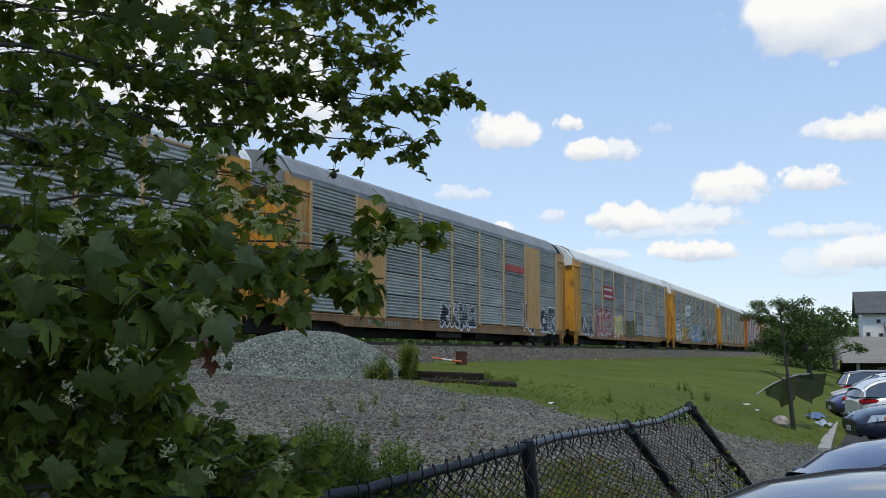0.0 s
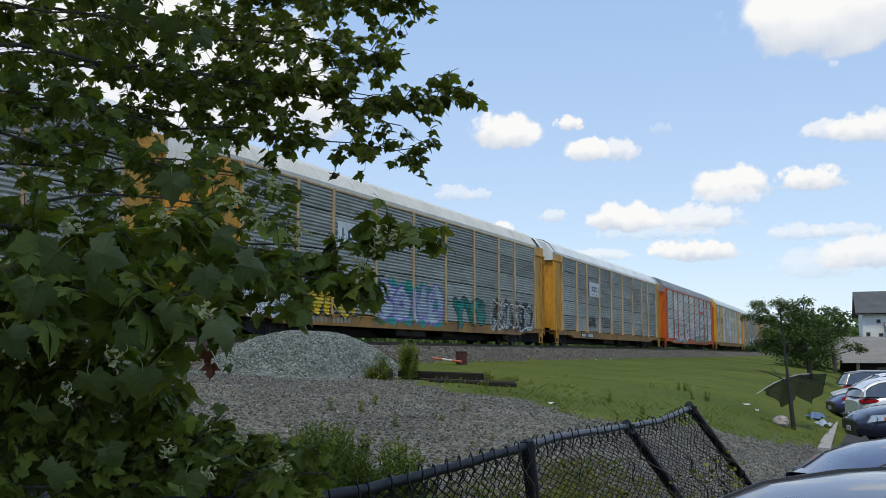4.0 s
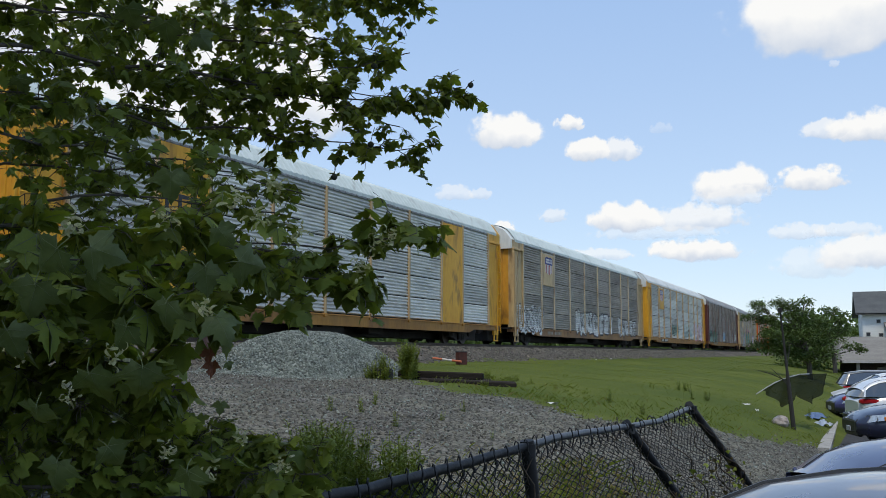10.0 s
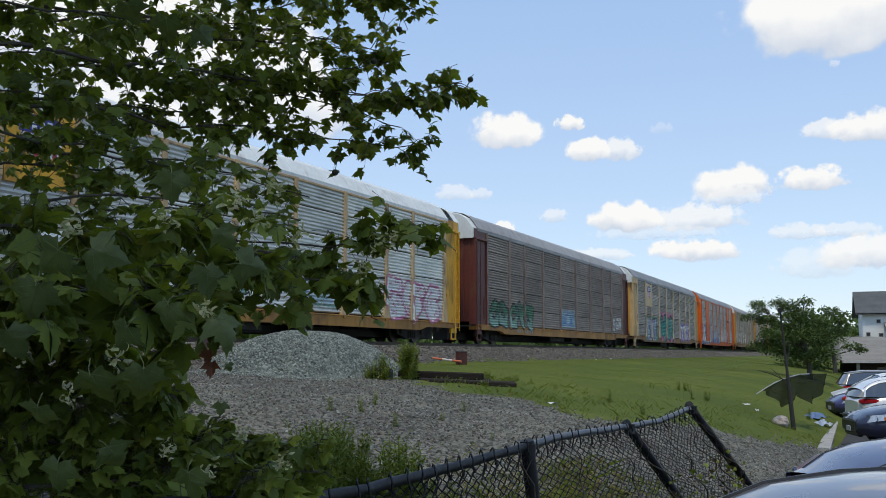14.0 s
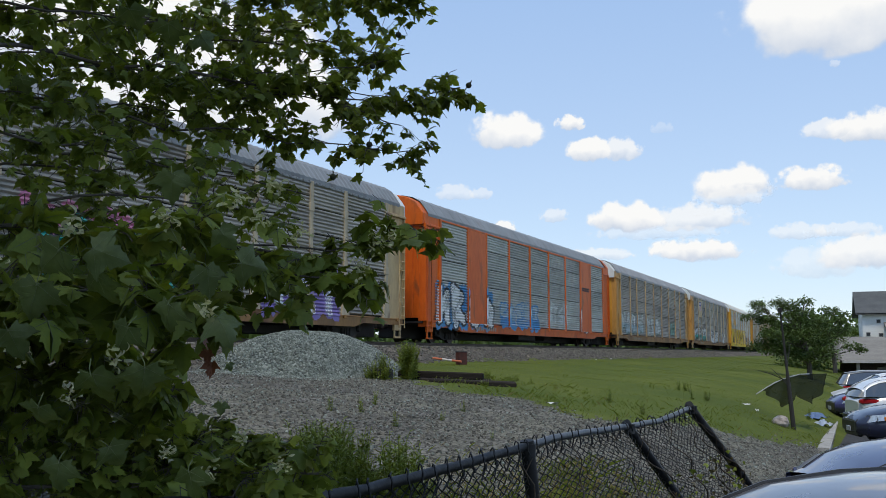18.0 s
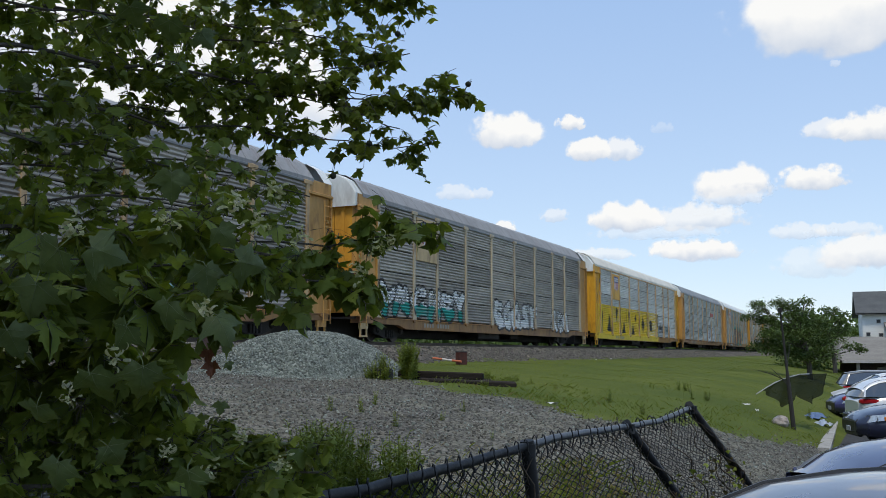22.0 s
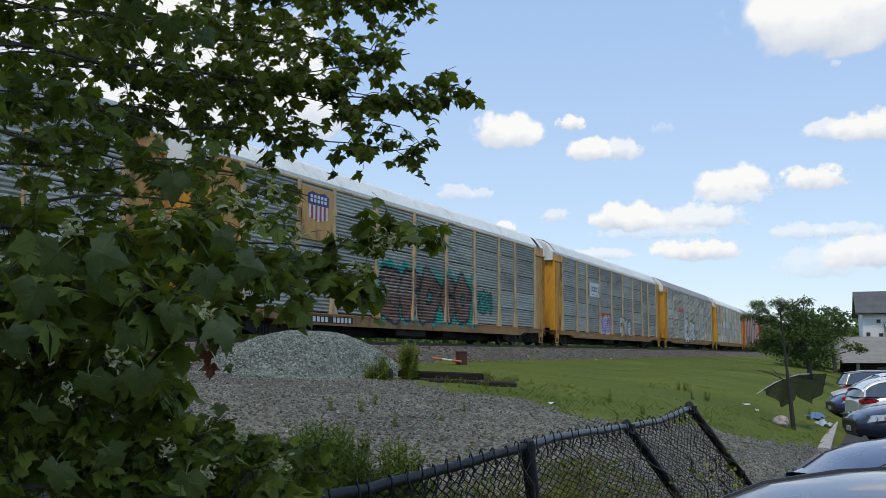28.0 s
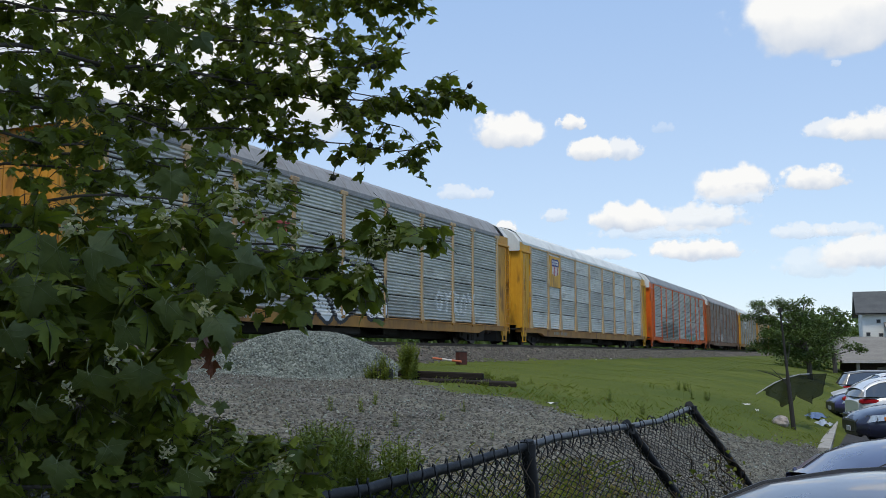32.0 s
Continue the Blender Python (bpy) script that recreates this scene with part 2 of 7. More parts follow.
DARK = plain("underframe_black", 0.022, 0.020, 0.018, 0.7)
WHEEL = plain("wheel_steel", 0.07, 0.055, 0.045, 0.5, 0.6)
BLACK = plain("black_paint", 0.02, 0.02, 0.021, 0.6)
LETTER = plain("white_lettering", 0.72, 0.72, 0.70, 0.6)

# ---------------------------------------------------------------- ground


def steps(*runs):
    """Numbers along several runs (from, to, step), the last end included."""
    out = []
    for a, b, d in runs:
        n = max(1, round((b - a) / d))
        out += [a + (b - a) * k / n for k in range(n)]
    return out + [runs[-1][1]]


def grassy(e, s):
    """Is this piece of the bank grown over?"""
    wob = 1.1 * noise.noise(Vector((e * 0.5, s * 0.5, 0.3))) + 0.5 * noise.noise(Vector((e * 1.9, s * 1.9, 5.3)))
    return s > 14.6 + max(0.0, 4.0 - e) * 2.7 + max(0.0, e - 5.0) * 0.42 + wob or (0.85 < e < 3.2 + wob * 0.5 and s < 9.5)


def build_ground():
    es = steps((-3500, -400, 800), (-400, -40, 60), (-40, 0, 5), (0, 1.4, 0.2), (1.4, 15.4, 0.25), (15.4, 21.2, 1.0), (21.2, 24, 0.7), (24, 60, 6), (60, 400, 60), (400, 3500, 800))
    ss = steps((-3500, -400, 800), (-400, -40, 45), (-40, -8, 2.5), (-8, 60, 0.3), (60, 150, 1.0), (150, 400, 12), (400, 3600, 400))
    sh = Shape()
    n = len(es)
    for s in ss:
        for e in es:
            sh.v.append(tuple(spot(e, s)))
    for a in range(len(ss) - 1):
        for b in range(n - 1):
            sh.f.append((a * n + b, a * n + b + 1, (a + 1) * n + b + 1, (a + 1) * n + b))
            e, s = (es[b] + es[b + 1]) / 2, (ss[a] + ss[a + 1]) / 2
            if e < (0.85 if s < 6 else 1.5):
                m = 3 if (-60 < e and s < 120) else 0
            elif e < 13.4 + 0.5 * noise.noise(Vector((s * 0.7, 2.0, 0.0))):
                m = 0 if grassy(e, s) or s > 100 else 1
            elif e < 22.6:
                m = 2
            else:
                m = 0
            sh.m.append(m)
    ob = thing("ground", "grassy bank, grey gravel yard and asphalt car park", "ground", kind="structure", shape=sh, material=[GRASS, GRAVEL, BALLAST, ASPHALT], smooth=True, mend=False)
    ob.data.flip_normals()
    return ob


build_ground()

# ---------------------------------------------------------------- track
RAIL = plain("rail_steel", 0.09, 0.07, 0.055, 0.45, 0.7)
SLEEPER = material("sleeper_wood", (0.075, 0.062, 0.05), (0.05, 0.042, 0.035), rough=0.9, scale=2, fine=30, bump=0.4, stretch=(0.2, 2, 2), vary=0.2)


def build_track():
    track = thing("railway_track", "steel railway track on wooden sleepers in dark ballast", "track", kind="structure")
    for side in (-0.755, 0.755):
        sh = Shape()
        section = [(-0.075, 0), (0.075, 0), (0.075, 0.015), (0.01, 0.03), (0.01, 0.13), (0.036, 0.14), (0.036, 0.175), (-0.036, 0.175), (-0.036, 0.14), (-0.01, 0.13), (-0.01, 0.03), (-0.075, 0.015)]
        sh.grid([[plan(TRACK + side + y, s, RAIL_Z - 0.175 + z) for y, z in section] for s in steps((-120, 0, 12), (0, 140, 2.5), (140, 700, 14))], closed=True)
        part("rail", sh, RAIL, track)
    sh = Shape()
    sh.box(-0.115, 0.115, -1.3, 1.3, -0.12, 0.045, 0.012)
    me = sh.mesh("sleeper", [SLEEPER])
    for k in range(190):
        s = 4 + 0.53 * k
        p = plan(TRACK, s, RAIL_Z - 0.215)
        part("sleeper", me, None, track, at=pose(p.x + random.uniform(-0.02, 0.02), p.y, p.z, 0, 0, heading(s) + random.uniform(-0.6, 0.6)))


build_track()

# ---------------------------------------------------------------- the train of covered car carriers
# every wagon: x along the train, near side at -y, z from the rail
HALF_LEN, WALL, SILL_LO, SILL_HI, PANEL_LO, EAVE = 13.58, 1.58, 0.46, 0.82, 0.86, 4.95
POSTS = [-12.05, -9.25, -7.2, -4.35, -1.45, 1.45, 4.35, 7.2, 9.25, 12.05]
ROWS = 5
ROW_H = (EAVE - PANEL_LO) / ROWS
RIBS = 7


def rib_depth(z):
    """How far the corrugated sheet stands out at a height above the panel's foot."""
    q = ((z - PANEL_LO) % ROW_H) / ROW_H
    if q < 0.016 or q > 0.984:
        return -0.035
    p = (q * RIBS) % 1.0
    return 0.062 * (0.0 if p < 0.10 else (p - 0.10) / 0.30 if p < 0.40 else 1.0 if p < 0.70 else max(0.0, (0.98 - p) / 0.28))


@functools.lru_cache(None)
def panel_mesh(width, key):
    sh = Shape()
    cuts = [0.0, 0.02, 0.045]
    for r in range(RIBS):
        cuts += [(r + f) / RIBS for f in (0.10, 0.40, 0.70, 0.98)]
    cuts = sorted({round(min(max(c, 0.02), 0.98), 4) for c in cuts[3:]})
    rows = []
    for c in cuts:
        d = rib_depth(PANEL_LO + min(max(c, 0.0001), 0.9999) * ROW_H)
        rows.append([(-width / 2, -d, c * ROW_H), (width / 2, -d, c * ROW_H)])
    sh.grid(rows)
    return sh.mesh("side_panel", [steel(key)], mend=False)


@functools.lru_cache(None)
def post_mesh(key, style):
    sh = Shape()
    h = EAVE - SILL_HI
    w = 0.095 if style == "flared" else 0.085 if style == "tee" else 0.062
    sh.box(-w, w, -0.10, 0.03, 0, h, 0.012)
    if style == "flared":
        sh.face([(-0.24, -0.115, 0), (0.24, -0.115, 0), (0.10, -0.105, 0.85), (-0.10, -0.105, 0.85)])
        sh.face([(-0.24, -0.115, 0), (-0.10, -0.105, 0.85), (-0.10, 0.0, 0.85), (-0.24, 0.0, 0)])
        sh.face([(0.24, -0.115, 0), (0.24, 0.0, 0), (0.10, 0.0, 0.85), (0.10, -0.105, 0.85)])
        for q in (1, 2, 3, 4):
            sh.box(-0.12, 0.12, -0.115, 0.0, q * ROW_H - 0.09, q * ROW_H + 0.17, 0.01)
    if style == "tee":
        sh.box(-0.22, 0.22, -0.11, 0.0, h - 0.14, h - 0.01, 0.01)
        sh.face([(-0.16, -0.115, 0), (0.16, -0.115, 0), (0.06, -0.105, 0.55), (-0.06, -0.105, 0.55)])
    return sh.mesh("side_post", [paint(key)], mend=False)


@functools.lru_cache(None)
def roof_mesh(key, ribbed):
    """The barrel roof."""
    sh = Shape()
    arc = [(-WALL - 0.05, EAVE - 0.02), (-WALL - 0.05, EAVE + 0.10), (-1.50, EAVE + 0.29), (-1.28, EAVE + 0.58), (-0.95, EAVE + 0.77), (-0.5, EAVE + 0.87), (0, EAVE + 0.90),
           (0.5, EAVE + 0.87), (0.95, EAVE + 0.77), (1.28, EAVE + 0.58), (1.50, EAVE + 0.29), (WALL + 0.05, EAVE + 0.10), (WALL + 0.05, EAVE - 0.02)]
    x, rows, k = -HALF_LEN + 0.42, [], 0
    step = 0.15 if ribbed else 0.85
    while x < HALF_LEN - 0.40:
        lift = 0.03 if ribbed and k % 2 else 0.0
        rows.append([(x, y, z + lift) for y, z in arc])
        if not ribbed:
            rows.append([(x + 0.03, y * 1.004, z + 0.012) for y, z in arc])
            rows.append([(x + 0.06, y, z) for y, z in arc])
        x += step
        k += 1
    sh.grid(rows)
    return sh.mesh("roof", [paint(key)], mend=False)


@functools.lru_cache(None)
def roof_end_mesh(key):
    sh = Shape()
    arc = [(-WALL - 0.02, EAVE - 0.35), (-WALL - 0.02, EAVE + 0.08), (-1.47, EAVE + 0.27), (-1.25, EAVE + 0.55), (-0.92, EAVE + 0.73), (-0.5, EAVE + 0.83), (0, EAVE + 0.86),
           (0.5, EAVE + 0.83), (0.92, EAVE + 0.73), (1.25, EAVE + 0.55), (1.47, EAVE + 0.27), (WALL + 0.02, EAVE + 0.08), (WALL + 0.02, EAVE - 0.35)]
    sh.grid([[(0, y, z) for y, z in arc], [(0.50, y, z) for y, z in arc], [(0.53, y * 0.99, z - 0.03) for y, z in arc]])
    sh.face([(0.53, y * 0.99, z - 0.03) for y, z in arc])
    return sh.mesh("roof_end", [paint(key)])


@functools.lru_cache(None)
def end_side_mesh(key, flat):
    """Plated side at the wagon's end, with its stiffeners and header."""
    sh = Shape()
    w = HALF_LEN - 0.12 - POSTS[-1]
    sh.box(0.03, w, -0.03, 0.03, SILL_HI, EAVE - 0.42, 0.008)
    sh.box(w - 0.07, w - 0.025, 0.005, 0.24, SILL_HI, EAVE - 0.36, 0.006)
    for x, half, out in ((0.07, 0.04, 0.09), (w - 0.06, 0.055, 0.10)):
        sh.box(x - half, x + half, -out, 0.0, SILL_HI, EAVE - 0.42, 0.012)
    sh.box(0.02, w, -0.10 if flat else -0.13, 0.02, EAVE - 0.42, EAVE - 0.33, 0.012)
    sh.box(0.02, w, -0.04, 0.02, EAVE - 0.33, EAVE + 0.06, 0.008)
    if not flat:
        # door gear on the corner post
        for z in (1.35, 2.6, 3.7):
            sh.box(w - 0.30, w - 0.12, -0.07, -0.02, z, z + 0.12, 0.01)
        sh.box(0.25, 0.36, -0.07, -0.02, 1.1, 2.0, 0.01)
    return sh.mesh("end_side", [paint(key)], mend=False)


@functools.lru_cache(None)
def ladder_mesh(key):
    sh = Shape()
    for x in (-0.2, 0.2):
        sh.tube([(x, -0.06, 0.5), (x, -0.06, EAVE - 0.5)], 0.018, 6)
    for k in range(12):
        z = 0.62 + 0.33 * k
        sh.tube([(-0.2, -0.07, z), (0.2, -0.07, z)], 0.014, 5)
    return sh.mesh("ladder", [paint(key)], mend=False)


@functools.lru_cache(None)
def end_door_mesh(key):
    """One leaf of the folding end doors, with a raised rib."""
    lo, hi = 0.95, EAVE - 0.36
    sh = Shape()
    ridge = [(-0.03, 0.01), (0.03, 0.01), (0.03, 0.27), (0.075, 0.29), (0.075, 0.40), (0.03, 0.42), (0.03, 0.69), (-0.03, 0.69)]
    sh.grid([[(x, y, lo) for x, y in ridge], [(x, y, hi) for x, y in ridge]], closed=True)
    sh.face([(x, y, hi) for x, y in ridge])
    return sh.mesh("end_door", [paint(key)])


@functools.lru_cache(None)
def sill_mesh(key):
    sh = Shape()
    low = SILL_LO + 0.14
    # fish-bellied plate: deep in the middle, cut back over the bogies
    shape = [(-HALF_LEN + 0.25, low), (-10.9, low), (-10.5, low), (-9.9, SILL_LO), (9.9, SILL_LO), (10.5, low), (10.9, low), (HALF_LEN - 0.25, low)]
    rows = [[(x, -0.07, z) for x, z in shape], [(x, -0.07, SILL_HI) for x, z in shape], [(x, 0.0, SILL_HI + 0.01) for x, z in shape], [(x, 0.3, SILL_HI + 0.01) for x, z in shape]]
    sh.grid(rows)
    sh.grid([[(x, -0.07, z) for x, z in shape], [(x, 0.12, z) for x, z in shape]])
    for x in (-HALF_LEN + 0.25, HALF_LEN - 0.25):
        sh.face([(x, -0.07, low), (x, 0.3, low), (x, 0.3, SILL_HI + 0.01), (x, -0.07, SILL_HI)])
    for x in [p for p in POSTS if abs(p) < 12] + [-12.9, 12.9]:
        sh.box(x - 0.09, x + 0.09, -0.12, -0.06, SILL_HI - 0.10, SILL_HI + 0.02, 0.01)
    sh.box(-HALF_LEN + 0.2, HALF_LEN - 0.2, -0.10, -0.05, SILL_HI - 0.035, SILL_HI + 0.012, 0.008)
    return sh.mesh("side_sill", [paint(key)], mend=False)


@functools.lru_cache(None)
def step_mesh(key):
    """The stirrup step that hangs below the sill's corner."""
    sh = Shape()
    for x in (-0.2, 0.2):
        sh.box(x - 0.03, x + 0.03, -0.03, 0.03, 0.14, 0.66, 0.01)
    sh.box(-0.22, 0.22, -0.05, 0.05, 0.12, 0.18, 0.01)
    sh.box(-0.26, 0.26, -0.04, 0.06, 0.40, 0.62, 0.01)
    return sh.mesh("step", [paint(key)], mend=False)


@functools.lru_cache(None)
def top_rail_mesh(key, studded):
    sh = Shape()
    sh.box(POSTS[0] - 0.05, POSTS[-1] + 0.05, -0.075, 0.02, EAVE - 0.085, EAVE - 0.01, 0.012)
    if studded:
        for k in range(64):
            x = POSTS[0] + 0.3 + k * 0.37
            sh.box(x - 0.05, x + 0.05, -0.10, -0.07, EAVE - 0.07, EAVE - 0.01, 0.006)
    return sh.mesh("top_rail", [paint(key)], mend=False)


@functools.lru_cache(None)
def bar_mesh(key):
    """One upright bar of a reporting mark."""
    sh = Shape()
    sh.box(0, 0.15, -0.091, -0.0855, 0.56, 0.72)
    return sh.mesh("lettering_bar", [LETTER if key == "white" else plain("faint_lettering", 0.36, 0.32, 0.25, 0.8)], mend=False)


@functools.lru_cache(None)
def plate_mesh(key):
    """A plated bay: one flat riveted sheet, flush with the posts."""
    w = 2.05
    sh = Shape()
    sh.box(-w / 2, w / 2, -0.085, 0.02, SILL_HI, EAVE - 0.09, 0.006)
    for x in (-w / 2 + 0.10, w / 2 - 0.10):
        for k in range(20):
            z = PANEL_LO + 0.12 + 0.2 * k
            sh.box(x - 0.016, x + 0.016, -0.094, -0.085, z - 0.016, z + 0.016, 0.003)
    for z in (PANEL_LO + 1.2, PANEL_LO + 2.6):
        sh.box(-w / 2 + 0.02, w / 2 - 0.02, -0.089, -0.084, z, z + 0.05, 0.002)
    return sh.mesh("plated_bay", [paint(key)], mend=False)


@functools.lru_cache(None)
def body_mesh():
    """Far wall, decks and underframe, all near-black so that the inside looks shaded."""
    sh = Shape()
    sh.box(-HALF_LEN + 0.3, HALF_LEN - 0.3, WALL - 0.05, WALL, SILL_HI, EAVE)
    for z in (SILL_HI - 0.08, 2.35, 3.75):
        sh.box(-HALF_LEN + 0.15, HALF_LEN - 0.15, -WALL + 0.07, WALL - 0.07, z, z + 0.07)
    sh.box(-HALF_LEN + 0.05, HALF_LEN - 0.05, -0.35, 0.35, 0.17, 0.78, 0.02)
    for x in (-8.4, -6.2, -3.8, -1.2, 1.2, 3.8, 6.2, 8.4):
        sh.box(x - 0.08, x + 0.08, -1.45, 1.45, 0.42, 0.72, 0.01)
    # added black sheet behind the panels, standing in for shade in their seams
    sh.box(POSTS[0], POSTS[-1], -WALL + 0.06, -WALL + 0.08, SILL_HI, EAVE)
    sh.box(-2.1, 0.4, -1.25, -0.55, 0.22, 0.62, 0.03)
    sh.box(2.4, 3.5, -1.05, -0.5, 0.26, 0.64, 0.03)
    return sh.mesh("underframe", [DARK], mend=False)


@functools.lru_cache(None)
def bogie_meshes():
    side, bolster = Shape(), Shape()
    outline = [(-1.15, 0.50), (-1.15, 0.30), (-0.75, 0.24), (-0.35, 0.12), (0.35, 0.12), (0.75, 0.24), (1.15, 0.30), (1.15, 0.50), (0.7, 0.60), (0.3, 0.64), (-0.3, 0.64), (-0.7, 0.60)]
    side.grid([[(x, -0.07, z) for x, z in outline], [(x, 0.07, z) for x, z in outline]], closed=True)
    side.face([(x, -0.07, z) for x, z in outline][::-1])
    side.face([(x, 0.07, z) for x, z in outline])
    for x in (-0.24, -0.08, 0.08, 0.24):
        side.lathe([(0.055, 0.16), (0.055, 0.42)], 8, Matrix.Translation((x, -0.1, 0)))
    for x in (-0.86, 0.86):
        side.lathe([(0.11, 0.0), (0.13, 0.05), (0.08, 0.10)], 10, Matrix.Translation((x, -0.05, 0.42)) @ Matrix.Rotation(radians(90), 4, "X"))
    bolster.box(-0.2, 0.2, -1.05, 1.05, 0.34, 0.56, 0.03)
    wheel = Shape()
    for y in (-1, 1):
        wheel.lathe([(0.10, -0.07), (0.20, -0.04), (0.36, -0.055), (0.42, -0.065), (0.42, 0.05), (0.445, 0.055), (0.445, 0.07), (0.36, 0.06), (0.2, 0.03), (0.1, 0.06)], 20,
                    Matrix.Translation((0, y * 0.755, 0)) @ Matrix.Rotation(radians(90 if y < 0 else -90), 4, "X") @ Matrix.Scale(-1, 4, (0, 0, 1)))
    wheel.tube([(0, -1.0, 0), (0, 1.0, 0)], 0.08, 8)
    return side.mesh("side_frame", [DARK]), bolster.mesh("bolster", [DARK]), wheel.mesh("wheelset", [WHEEL])


@functools.lru_cache(None)
def coupler_mesh():
    sh = Shape()
    sh.box(0, 0.42, -0.09, 0.09, 0.58, 0.78, 0.02)
    sh.box(0.36, 0.60, -0.17, 0.13, 0.52, 0.84, 0.04)
    return sh.mesh("coupler", [WHEEL])


TONES = {"w": (0.82, 0.83, 0.82), "k": (0.018, 0.018, 0.02), "y": (0.84, 0.60, 0.012), "r": (0.42, 0.05, 0.05), "g": (0.10, 0.26, 0.16), "m": (0.28, 0.46, 0.38), "t": (0.02, 0.36, 0.30),
         "b": (0.08, 0.30, 0.58), "p": (0.28, 0.20, 0.50), "i": (0.60, 0.22, 0.36), "o": (0.50, 0.14, 0.04), "n": (0.24, 0.13, 0.10), "s": (0.48, 0.58, 0.62), "v": (0.26, 0.25, 0.10), "q": (0.14, 0.22, 0.20)}


@functools.lru_cache(None)
def spray(key):
    r, g, b = TONES[key]
    return material("spray_paint", (r, g, b), (r * 0.8, g * 0.8, b * 0.8), rough=0.6, scale=1.6, fine=12, bump=0.05, stain=(0.3, 0.31, 0.3), stain_amount=0.2)


STROKES = [
    [(0.2, 0.1), (0.12, 0.6), (0.5, 0.92), (0.88, 0.6), (0.8, 0.1), (0.22, 0.08)],
    [(0.2, 0.05), (0.22, 0.95), (0.82, 0.82), (0.32, 0.5), (0.88, 0.05)],
    [(0.88, 0.85), (0.3, 0.95), (0.12, 0.5), (0.4, 0.07), (0.9, 0.22), (0.6, 0.45)],
    [(0.12, 0.08), (0.2, 0.95), (0.5, 0.3), (0.8, 0.95), (0.9, 0.06)],
    [(0.82, 0.92), (0.22, 0.8), (0.3, 0.55), (0.84, 0.45), (0.7, 0.08), (0.12, 0.15)],
    [(0.5, 0.04), (0.46, 0.6), (0.15, 0.95), (0.5, 0.62), (0.92, 0.9)],
]


def tag_cells(w, h, seed, style, cell=0.036):
    """A spray painting as a raster of cells: 0 nothing, 1 outline, 2 fill, 3 ground. Its shapes are wild interlocking strokes, not letters."""
    rng = np.random.RandomState(seed)
    nx, nz = max(4, int(w / cell)), max(4, int(h / cell))
    X, Z = np.meshgrid((np.arange(nx) + 0.5) * w / nx, (np.arange(nz) + 0.5) * h / nz)
    out = np.zeros((nz, nx), int)
    count = max(2, round(w / (h * (0.78 if style != "line" else 0.6))))
    if style in ("cloud", "block"):
        edge = np.minimum(np.minimum(X, w - X) * 0.8, np.minimum(Z * 1.2, (h - Z)))
        ragged = 0.10 * np.sin(X * 5 + seed) + 0.07 * np.sin(X * 11 + seed * 3) + 0.04 * np.sin(X * 23 + Z * 9)
        out[edge + ragged > (0.13 if style == "cloud" else -0.2)] = 3
    body = 0.10 * h
    rim = max(0.045, 0.05 * h)
    for c in range(count):
        x0, x1 = w * c / count, w * (c + 1) / count
        pad = body * 0.75
        x0, x1 = max(body + rim, x0 + pad * 0.55), min(w - body - rim, x1 - pad * 0.35)
        z0, z1 = body + rim + rng.uniform(0, 0.07) * h, h - body - rim - rng.uniform(0, 0.10) * h
        pts = [np.array([x0 + (x1 - x0) * (px + rng.uniform(-0.16, 0.16)), z0 + (z1 - z0) * (pz + rng.uniform(-0.10, 0.10))]) for px, pz in STROKES[rng.randint(len(STROKES))]]
        own = np.full((nz, nx), 9.0)
        for a, b in zip(pts, pts[1:]):
            d = b - a
            q = np.clip(((X - a[0]) * d[0] + (Z - a[1]) * d[1]) / (d @ d + 1e-6), 0, 1)
            own = np.minimum(own, np.hypot(X - a[0] - q * d[0], Z - a[1] - q * d[1]) - body * 0.25 * np.abs(np.sin(q * 5 + seed)))
        if style == "line":
            out[own < 0.055] = 1
            continue
        out[own < body + rim] = 1
        inner = own < body - 0.006
        out[inner] = 2
        out[inner & (np.abs(own - body * 0.45) < 0.02) & (np.sin(X * 3.1 + Z * 2.3 + c) > 0.35)] = 1
        out[inner & (np.abs(own - body * 0.05) < 0.016) & (np.sin(X * 5.3 - Z * 4.1 + seed) > 0.25)] = 1
        if style == "streak":
            out[inner & (Z < z0 + (z1 - z0) * 0.42 + 0.05 * np.sin(X * 6))] = 3
    return out


def skin_depth(x, z, style):
    """How far the wagon's side stands out there, from the wall's line."""
    if z < SILL_HI + 0.012:
        return 0.105 if z > SILL_HI - 0.04 else 0.07
    if any(abs(x - p) < 0.075 for p in POSTS):
        return 0.118
    if z < PANEL_LO:
        return 0.10
    return rib_depth(z)


